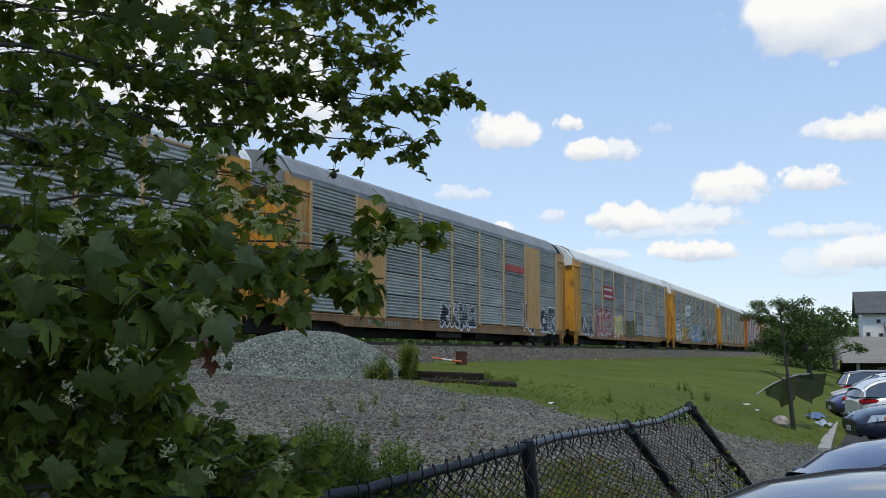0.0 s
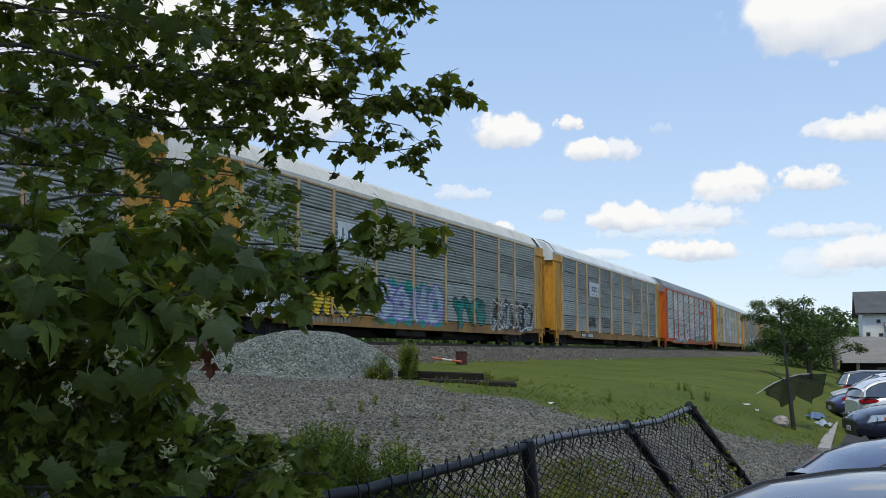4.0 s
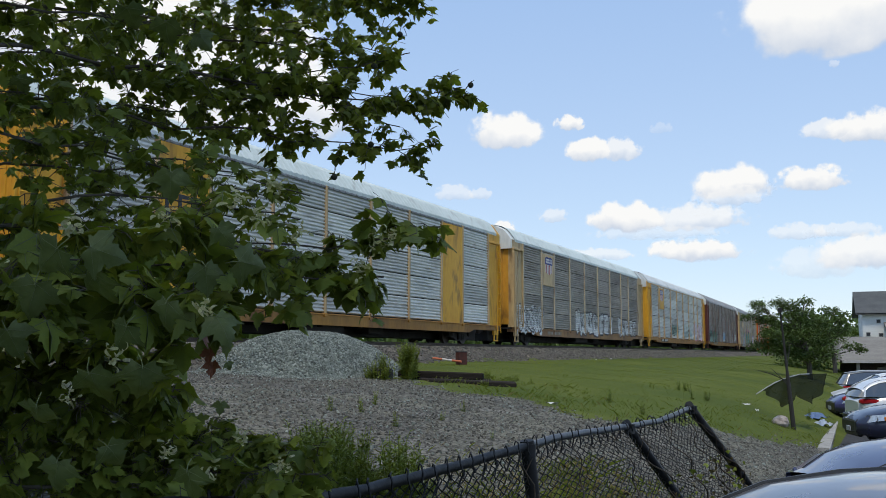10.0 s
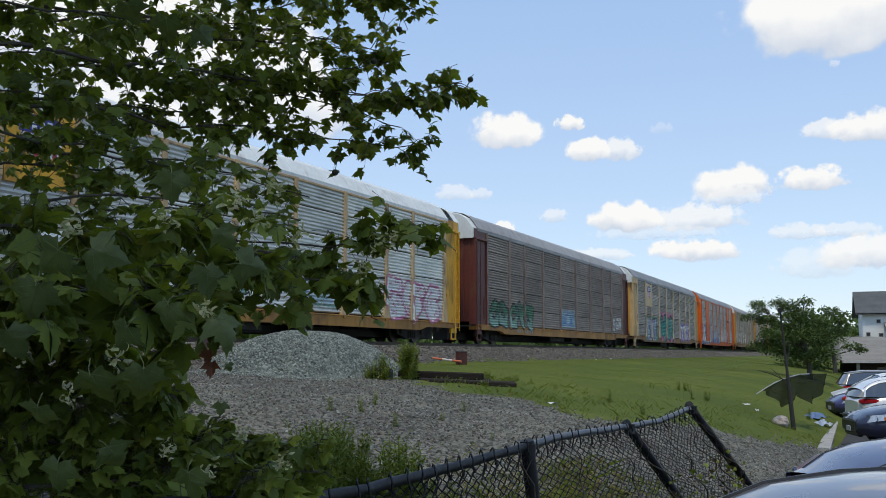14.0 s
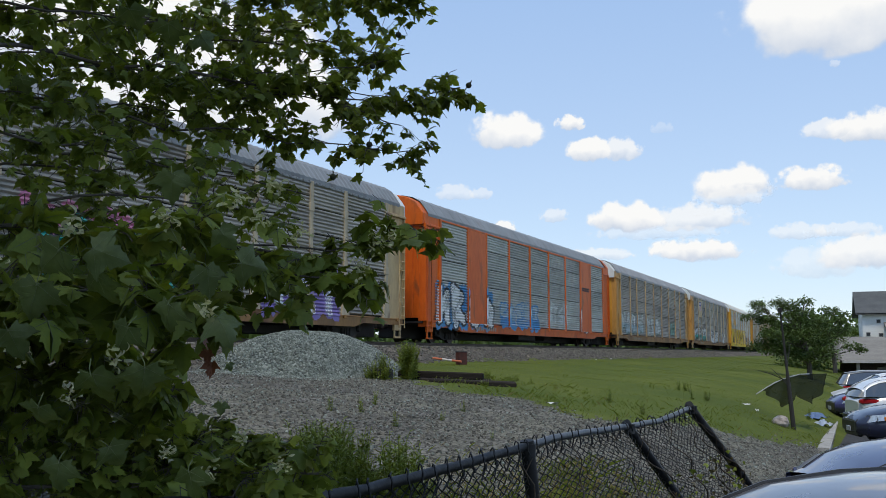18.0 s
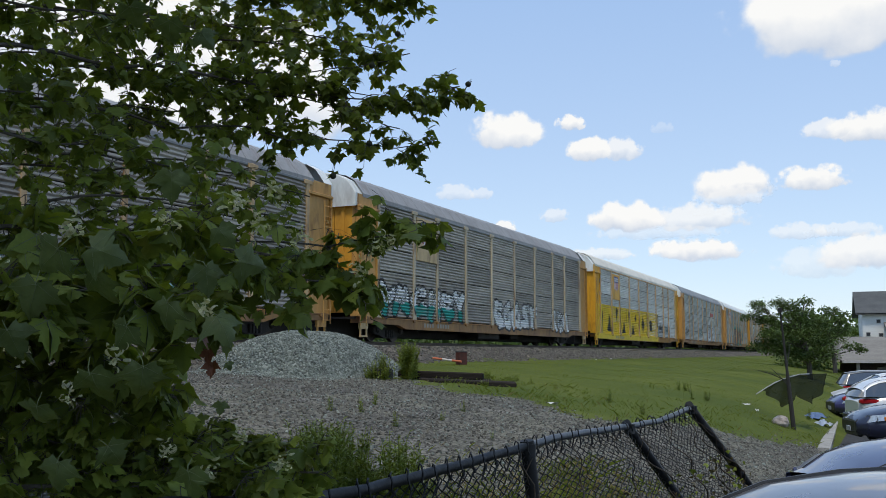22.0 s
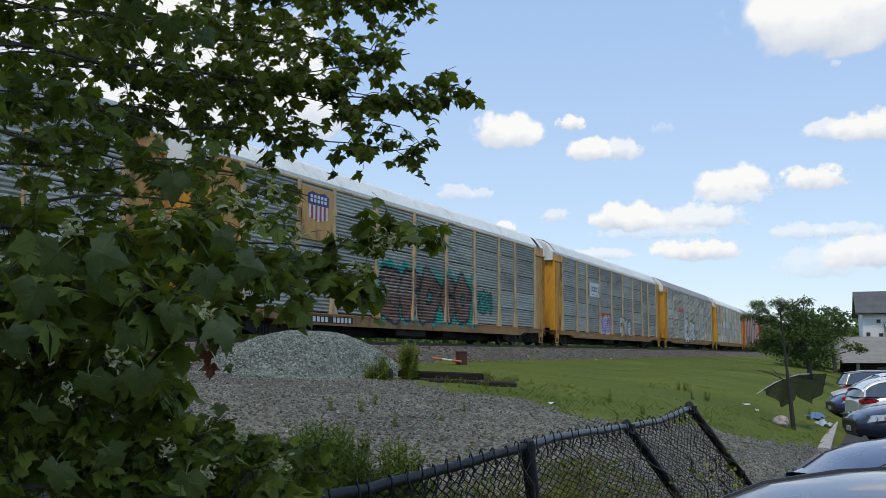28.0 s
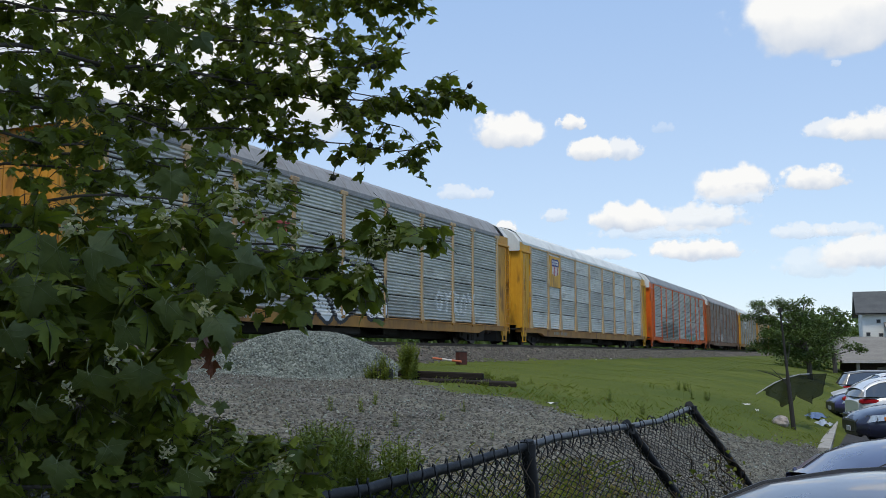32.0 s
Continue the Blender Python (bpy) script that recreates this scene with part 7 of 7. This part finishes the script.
def layered_tree(at, sprays, label, dense=2000, seed=12):
    """A tree whose limbs carry flat sprays of leaves: (aside, height, radius) each."""
    rng = random.Random(seed)
    tree = thing("tree", label, "tree", at=Matrix.Translation(at))
    wood = Shape()
    wood.tube([Vector((0, 0, -0.3)), Vector((-0.03, 0, 0.6)), Vector((-0.12, 0.05, 1.3)), Vector((-0.35, 0.0, 2.2)), Vector((-0.6, 0.0, 2.9))], [0.13, 0.11, 0.09, 0.05, 0.02], 8)
    part("trunk", wood, BARK, tree)
    for dx, h, r in sprays:
        deep = rng.uniform(-0.9, 0.9)
        c = Vector((dx, deep, h))
        f = min(0.9, max(0.25, h / 3.4))
        a = Vector((-0.5 * f, 0, 2.6 * f * 0.85))
        limb, green = Shape(), Shape()
        limb.tube([a, a.lerp(c, 0.5) + Vector((0, 0, -0.08)), c], [0.035, 0.022, 0.006], 5)
        for k in range(6):
            ang = rng.uniform(0, 6.28)
            limb.tube([a.lerp(c, 0.75), c + Vector((math.cos(ang), math.sin(ang), rng.uniform(-0.1, 0.2))) * r * 0.8], [0.01, 0.003], 4)
        holder = part("limb", limb, BARK, tree, mend=False)
        for k in range(int(90 + dense * r * r)):
            ang, q = rng.uniform(0, 6.28), math.sqrt(rng.random()) * (1 + 0.25 * math.sin(3 * rng.random() + h * 9))
            p = c + Vector((math.cos(ang) * r * q, math.sin(ang) * r * q, rng.gauss(0.02, 0.16 * r + 0.03) - 0.10 * q * q))
            m = Matrix.Translation(p) @ leaf_turn(rng, 0.3) @ Matrix.Scale(rng.uniform(0.06, 0.125), 4)
            i = len(green.v)
            green.v.extend(tuple(m @ Vector(v)) for v in ((0, 0, 0), (0.32, 0.5, 0.06), (0, 1.1, -0.1), (-0.32, 0.5, 0.06)))
            green.f.append((i, i + 1, i + 2, i + 3))
            green.m.append(0)
        tagged(part("leaves", green, [CROWN], holder, mend=False), kind="stuff")
    return tree


def build_far():
    # spreading tree beyond the fabric: flat sprays, reaching out over the bank
    layered_tree(ahead(0.3855, -0.1346, 43), ((-2.27, 3.27, 0.42), (-2.32, 2.81, 0.42), (-1.73, 2.6, 0.45), (-1.79, 3.04, 0.36), (-1.25, 3.39, 0.36), (-0.87, 3.21, 0.55), (-0.41, 3.39, 0.36), (-0.92, 2.7, 0.75), (-0.1, 2.96, 0.65), (-1.33, 2.12, 0.7), (-0.61, 1.94, 0.85), (0.28, 2.45, 0.7), (0.15, 1.68, 0.8), (-1.58, 1.58, 0.6), (-0.82, 1.17, 0.7), (-2.09, 1.45, 0.42), (0.54, 1.94, 0.6), (-0.23, 0.97, 0.6), (0.46, 1.17, 0.5), (1.07, 1.53, 0.36), (1.58, 1.43, 0.36), (1.96, 1.28, 0.24), (-1.94, 1.99, 0.45), (0.92, 2.17, 0.4)), "spreading green tree with flat leafy sprays beside the bank")
    layered_tree(ahead(0.4116, -0.1240, 52), ((-0.31, 3.15, 0.36), (0.12, 2.99, 0.41), (0.49, 2.9, 0.31), (0.37, 3.18, 0.24), (0.0, 2.59, 0.54), (0.52, 2.47, 0.42), (-0.25, 2.16, 0.6), (0.31, 2.01, 0.6), (0.74, 2.1, 0.42), (-0.09, 1.54, 0.6), (-0.71, 2.78, 0.36)), "loose-crowned young tree behind the bank", 900, 17)
    p = ahead(0.375, -0.02, 60)
    crown_tree(Vector((p.x, p.y, 0.6)), 3.0, 2.4, 24, 6, "low bushy tree by the line", leaf=0.2, per=120, trunk=0.1, low=0.15)
    # low station building with a grey hipped roof
    SHINGLE = material("grey_shingle", (0.23, 0.22, 0.20), (0.19, 0.18, 0.165), rough=1.0, spec=0.05, scale=1.2, fine=10, bump=0.3, stretch=(1, 1, 3))
    WALL_WHITE = material("white_siding", (0.70, 0.71, 0.70), (0.64, 0.65, 0.64), rough=0.7, scale=0.6, fine=8, bump=0.1, stretch=(0.2, 0.2, 6))
    DARK_ROOF = material("dark_shingle", (0.085, 0.09, 0.09), (0.065, 0.068, 0.07), rough=0.9, scale=0.7, fine=8, bump=0.3)
    station = thing("station_building", "low building with a grey hipped shingle roof and deep eaves", "building", at=pose(27.2, 66.0, -0.75, 0, 0, -10))
    sh = Shape()
    a, b, c, d = (-0.8, -4.5, 2.35), (34, -4.5, 2.35), (34, 6, 2.35), (-0.8, 6, 2.35)
    e, f = (0.2, 0.5, 3.95), (34, 0.5, 3.95)
    sh.face([a, b, f, e])
    sh.face([d, e, f, c])
    sh.face([a, e, d])
    sh.face([d, c, b, a])
    part("roof", sh, SHINGLE, station, "grey shingle roof")
    sh = Shape()
    for p0, p1, q0 in (((4.0, -5.6, 2.3), (14.0, -5.6, 2.3), (9.0, -5.4, 4.5)),):
        sh.face([p0, p1, q0])
        sh.face([p0, q0, (9.0, 0.6, 4.5), (4.0, 0.6, 2.6)])
        sh.face([p1, (14.0, 0.6, 2.6), (9.0, 0.6, 4.5), q0])
    part("gable", sh, SHINGLE, station)
    sh = Shape()
    sh.box(-0.75, 34, -4.55, -4.40, 2.18, 2.34, 0.01)
    part("fascia", sh, plain("fascia_pale", 0.45, 0.44, 0.42), station)
    sh = Shape()
    sh.box(1.2, 34, -1.0, 5.0, 0, 2.3, 0.01)
    # wall colour darkened to paint the shade under the deep eaves
    part("wall", sh, plain("eave_shade_wall", 0.09, 0.075, 0.065, 0.9), station)
    for k in range(7):
        sh = Shape()
        sh.box(0.2 + 2.6 * k, 0.4 + 2.6 * k, -4.1, -3.9, 0, 2.3, 0.02)
        part("column", sh, plain("column_paint", 0.30, 0.29, 0.27), station)
    for k in range(6):
        sh = Shape()
        sh.box(2.2 + 2.6 * k, 3.5 + 2.6 * k, -1.05, -0.98, 0.8, 1.9, 0.02)
        part("window", sh, GLASS, station)
    # tall white house behind it
    house = thing("white_house", "tall white-sided house with a dark gabled roof", "house", at=pose(49.16, 112.0, -0.8, 0, 0, -21))
    w, dpt, eave, ridge = 24, 9.5, 7.6, 10.2
    sh = Shape()
    sh.box(0, w, 0, dpt, 0, eave, 0.01)
    sh.face([(0, 0, eave), (0, dpt, eave), (0, dpt / 2, ridge - 0.15)])
    part("wall", sh, WALL_WHITE, house)
    sh = Shape()
    for sgn in (0, 1):
        y0, y1 = (-0.6, dpt / 2) if not sgn else (dpt + 0.6, dpt / 2)
        for t in (0.0, 0.18):
            sh.face([(-0.7, y0, eave - 0.25 + t), (w, y0, eave - 0.25 + t), (w, y1, ridge + t), (-0.7, y1, ridge + t)])
        sh.face([(-0.7, y0, eave - 0.25), (-0.7, y0, eave - 0.07), (-0.7, y1, ridge + 0.18), (-0.7, y1, ridge)])
    part("roof", sh, DARK_ROOF, house, "dark grey shingle roof")
    for x, z in ((1.75, 6.6), (0.6, 5.1), (1.95, 5.0), (5.6, 5.9), (9.0, 5.9), (5.6, 2.6)):
        fr = Shape()
        fr.box(x - 0.27, x + 0.27, -0.06, 0.02, z - 0.25, z + 0.25, 0.02)
        win = part("window", fr, plain("window_frame", 0.5, 0.5, 0.5), house)
        gl = Shape()
        gl.box(x - 0.20, x + 0.20, -0.075, -0.055, z - 0.19, z + 0.19)
        part("pane", gl, plain("dark_pane", 0.02, 0.022, 0.026, 0.4), win)
    po = Shape()
    po.face([(2.3, -2.4, 5.9), (w, -2.4, 5.9), (w, 0, 6.5), (2.3, 0, 6.5)])
    po.face([(2.3, -2.4, 5.9), (2.3, 0, 6.5), (2.3, 0, 5.9)])
    po.box(2.3, w, -2.4, -2.2, 5.7, 5.9, 0.01)
    part("porch_roof", po, SHINGLE, house)
    for k in range(5):
        po = Shape()
        po.box(2.5 + 2.4 * k, 2.66 + 2.4 * k, -2.3, -2.1, 0, 5.75, 0.02)
        part("porch_post", po, WALL_WHITE, house)
    annex = thing("beige_annex", "small beige annex beside the white house", "building", at=pose(47.0, 116, -0.8, 0, 0, -14))
    sh = Shape()
    sh.box(0, 3.0, 0, 4, 0, 4.2, 0.02)
    part("wall", sh, plain("beige_wall", 0.46, 0.40, 0.30), annex)
    sh = Shape()
    sh.box(-0.2, 3.2, -0.2, 4.2, 4.2, 4.45, 0.02)
    part("roof", sh, plain("annex_roof", 0.12, 0.11, 0.10), annex)
    sh = Shape()
    sh.box(0.6, 1.6, -0.05, 0.02, 2.2, 3.4, 0.02)
    part("window", sh, GLASS, annex)
    # woods along the horizon
    rng = random.Random(14)
    sh = Shape()

    def clump(c, r, n):
        for j in range(n):
            v = Vector((rng.gauss(0, 1), rng.gauss(0, 1), rng.gauss(0, 1))).normalized() * r * rng.uniform(0.75, 1.08)
            m = Matrix.Translation(c + Vector((v.x, v.y, v.z * 0.8))) @ Euler((rng.uniform(0, 6), rng.uniform(0, 6), rng.uniform(0, 6))).to_matrix().to_4x4() @ Matrix.Scale(r * rng.uniform(0.22, 0.42), 4)
            i = len(sh.v)
            sh.v.extend(tuple(m @ Vector(q)) for q in ((-0.5, -0.3, 0), (0.4, -0.45, 0.1), (0.55, 0.3, -0.1), (-0.2, 0.55, 0.12), (-0.6, 0.15, 0)))
            sh.f.append((i, i + 1, i + 2, i + 3, i + 4))
            sh.m.append(0)

    for k in range(150):
        side = rng.uniform(0.16, 0.70)
        d = rng.uniform(175, 240)
        p = ahead(side, -0.1, d)
        h = rng.uniform(5, 10)
        for q in range(5):
            clump(Vector((p.x + rng.gauss(0, 2.2), p.y + rng.gauss(0, 2), h * (0.25 + 0.16 * q))), rng.uniform(1.6, 3.0), 26)
    for k in range(380):
        s = 5 + 0.55 * k
        p = plan(rng.uniform(27, 33), s, 1.75)
        h = rng.uniform(1.9, 2.6) if s < 150 else rng.uniform(2.2, 3.2)
        for q in range(3):
            clump(p + Vector((rng.gauss(0, 1.5), rng.gauss(0, 1.5), h * (0.15 + 0.2 * q))), h * 0.5, 22)
    thing("distant_woods", "belt of distant green trees and scrub along the horizon", "woods", kind="stuff", shape=sh, material=[CROWN], mend=False)


build_far()


# ---------------------------------------------------------------- fair-weather clouds far off, drifting slowly
def cloud_material(k, thick, aspect):
    mat = bpy.data.materials.new("cloud_vapour")
    mat.use_nodes = True
    n, l = mat.node_tree.nodes, mat.node_tree.links
    n.remove(n["Principled BSDF"])
    tc = n.new("ShaderNodeTexCoord")
    sep = n.new("ShaderNodeSeparateXYZ")
    l.new(tc.outputs["Object"], sep.inputs[0])

    def calc(op, a, b=None, c=None):
        q = n.new("ShaderNodeMath")
        q.operation = op
        for i, v in enumerate((a, b, c)):
            if v is None:
                continue
            if isinstance(v, (int, float)):
                q.inputs[i].default_value = v
            else:
                l.new(v, q.inputs[i])
        return q.outputs[0]

    below = calc("MULTIPLY", calc("MINIMUM", sep.outputs["Z"], 0.0), 0.75)
    zz = calc("ADD", sep.outputs["Z"], below)
    r = calc("SQRT", calc("ADD", calc("MULTIPLY", sep.outputs["X"], sep.outputs["X"]), calc("MULTIPLY", zz, zz)))
    off = n.new("ShaderNodeVectorMath")
    off.operation = "ADD"
    off.inputs[1].default_value = (k * 3.7, k * 1.3, k * 2.1)
    even = n.new("ShaderNodeVectorMath")
    even.operation = "MULTIPLY"
    even.inputs[1].default_value = (aspect, 1.0, 1.0)
    l.new(tc.outputs["Object"], even.inputs[0])
    l.new(even.outputs[0], off.inputs[0])
    puff = n.new("ShaderNodeTexNoise")
    puff.inputs["Scale"].default_value, puff.inputs["Detail"].default_value, puff.inputs["Roughness"].default_value = 1.5, 7, 0.5
    l.new(off.outputs[0], puff.inputs["Vector"])
    edge = calc("ADD", r, calc("MULTIPLY", calc("SUBTRACT", puff.outputs["Fac"], 0.5), -1.25))
    alpha = n.new("ShaderNodeMapRange")
    alpha.interpolation_type = "SMOOTHSTEP"
    alpha.inputs["From Min"].default_value, alpha.inputs["From Max"].default_value = 0.90, 0.62
    l.new(edge, alpha.inputs["Value"])
    keep = n.new("ShaderNodeMapRange")
    keep.inputs["From Min"].default_value, keep.inputs["From Max"].default_value = 0.98, 0.86
    l.new(r, keep.inputs["Value"])
    fac = calc("MULTIPLY", calc("MULTIPLY", alpha.outputs["Result"], keep.outputs["Result"]), thick)
    # clouds glow by themselves; the shade on their undersides is mixed into the colour
    tone = n.new("ShaderNodeMix")
    tone.data_type = "RGBA"
    tone.inputs["A"].default_value, tone.inputs["B"].default_value = (0.60, 0.68, 0.82, 1), (1, 1, 1, 1)
    lit = n.new("ShaderNodeMapRange")
    lit.inputs["From Min"].default_value, lit.inputs["From Max"].default_value = -0.45, 0.15
    l.new(calc("ADD", sep.outputs["Z"], calc("MULTIPLY", calc("SUBTRACT", puff.outputs["Fac"], 0.5), 0.9)), lit.inputs["Value"])
    l.new(lit.outputs["Result"], tone.inputs["Factor"])
    em = n.new("ShaderNodeEmission")
    em.inputs["Strength"].default_value = 0.58
    l.new(tone.outputs["Result"], em.inputs["Color"])
    tr = n.new("ShaderNodeBsdfTransparent")
    mx = n.new("ShaderNodeMixShader")
    l.new(fac, mx.inputs["Fac"])
    l.new(tr.outputs[0], mx.inputs[1])
    l.new(em.outputs[0], mx.inputs[2])
    l.new(mx.outputs[0], n["Material Output"].inputs["Surface"])
    return mat


CLOUDS = []


def cloud(left, right, base, top, thick=1.0, far=3000.0):
    """A cumulus: a shallow dome of vapour, flat below, between two slopes to the side and two upwards."""
    k = len(CLOUDS)
    w, h = (right - left) / 0.82, (top - base) / 0.88
    c = ahead((left + right) / 2, top - 0.56 * h, far)
    sh = Shape()
    rows = []
    for a in range(13):
        rows.append([((b / 8) - 1, -0.25 * max(0.0, 1 - ((b / 8 - 1) ** 2 + (a / 6 - 1) ** 2) / 2), (a / 6) - 1) for b in range(17)])
    sh.grid(rows)
    ob = thing("cloud", "small white fair-weather cloud with a soft edge", "cloud", group="clouds", shape=sh, material=[cloud_material(k, thick, 0.73 * w / h)], smooth=True, mend=False)
    m = look(c, EYE) @ Matrix.Rotation(radians(-90), 4, "X") @ Matrix.Rotation(math.pi, 4, "Z")
    ob.matrix_basis = m
    ob.scale = (w * far * 0.54, 120, h * far * 0.74)
    CLOUDS.append((ob, m))


def build_clouds():
    # firm white heaps
    for row in ((0.0273, 0.1008, 0.1050, 0.1423), (0.1174, 0.1465, 0.1240, 0.1400), (0.1299, 0.1720, 0.0919, 0.1174), (0.2681, 0.3464, 0.0528, 0.0884), (0.3517, 0.4223, 0.0617, 0.0872),
                (0.1501, 0.2260, 0.0172, 0.0480), (0.2165, 0.3132, -0.0125, 0.0107), (0.4081, 0.4899, 0.1121, 0.1459), (0.3037, 0.5077, 0.2070, 0.3031)):
        cloud(*row)
    # thinner shreds between them
    for row in ((0.1637, 0.2076, 0.0931, 0.1157, 0.8), (0.2171, 0.3167, 0.0196, 0.0469, 0.8), (0.2681, 0.3357, 0.0457, 0.0658, 0.6), (0.3784, 0.4247, 0.1157, 0.1358, 0.7), (0.3440, 0.4009, 0.0101, 0.0267, 0.55), (0.3891, 0.4514, 0.0125, 0.0279, 0.5),
                (0.3926, 0.4958, -0.0208, 0.0154, 0.9), (0.1014, 0.1299, 0.0279, 0.0421, 0.55), (-0.0083, 0.0302, 0.0504, 0.0670, 0.5), (0.0261, 0.0498, 0.0516, 0.0635, 0.45), (0.0498, 0.0759, 0.0148, 0.0291, 0.95),
                (0.4045, 0.4152, 0.1904, 0.1987, 0.35), (0.1311, 0.1934, -0.0125, 0.0006, 0.6), (0.2171, 0.2408, 0.1216, 0.1323, 0.2), (0.1637, 0.2823, 0.0101, 0.0243, 0.35), (0.3535, 0.4365, -0.0291, 0.0006, 0.4)):
        cloud(*row)
    # added glowing vapour behind the tree, for the white glare in its gaps
    for row in ((-0.53, -0.27, 0.17, 0.32, 0.95), (-0.34, -0.12, 0.14, 0.275, 0.95), (-0.235, -0.09, 0.115, 0.20, 0.9), (-0.43, -0.22, 0.09, 0.19, 0.9)):
        cloud(*row)


build_clouds()


def motions():
    for number, wagon in enumerate(TRAIN):
        walk(wagon, [(2.0 * k, wagon_pose(number, 2.0 * k)) for k in range(17)])
    # the wheels roll while their wagon passes
    for number, wheelset, x in WHEELS:
        times = [t for t in (0.04 * k for k in range(801)) if 0 < wagon_way(number, t) < 75]
        rows = []
        for t in times:
            rows.append((t, Matrix.Translation((x, 0, 0.42)) @ Matrix.Rotation(wagon_way(number, t) / 0.42, 4, "Y")))
        if not rows:
            continue
        if times[0] > 0.01:
            rows.insert(0, (0.0, rows[0][1]))
        if times[-1] < 31.99:
            rows.append((SECONDS, rows[-1][1]))
        walk(wheelset, rows)
    # clouds drift to the right
    for ob, m in CLOUDS:
        aside = Vector((9.0, 0, 2.0))
        walk(ob, [(16.0 * k, Matrix.Translation(aside * 0.5 * k) @ m) for k in range(3)])
    # branches stir in the wind
    for holder, root, sway, seed in SWAYING:
        rng = random.Random(seed)
        a, b = rng.uniform(0, 6), rng.uniform(0, 6)
        rows = []
        for k in range(65):
            t = 0.5 * k
            gust = 0.6 + 0.4 * math.sin(t * 0.35 + a)
            rows.append((t, pose(root.x, root.y, root.z, sway * gust * math.sin(t * 3.1 + a), sway * gust * math.sin(t * 2.3 + b), sway * 0.8 * math.sin(t * 1.2 + a + b) - sway * 0.02 * t)))
        walk(holder, rows)


motions()
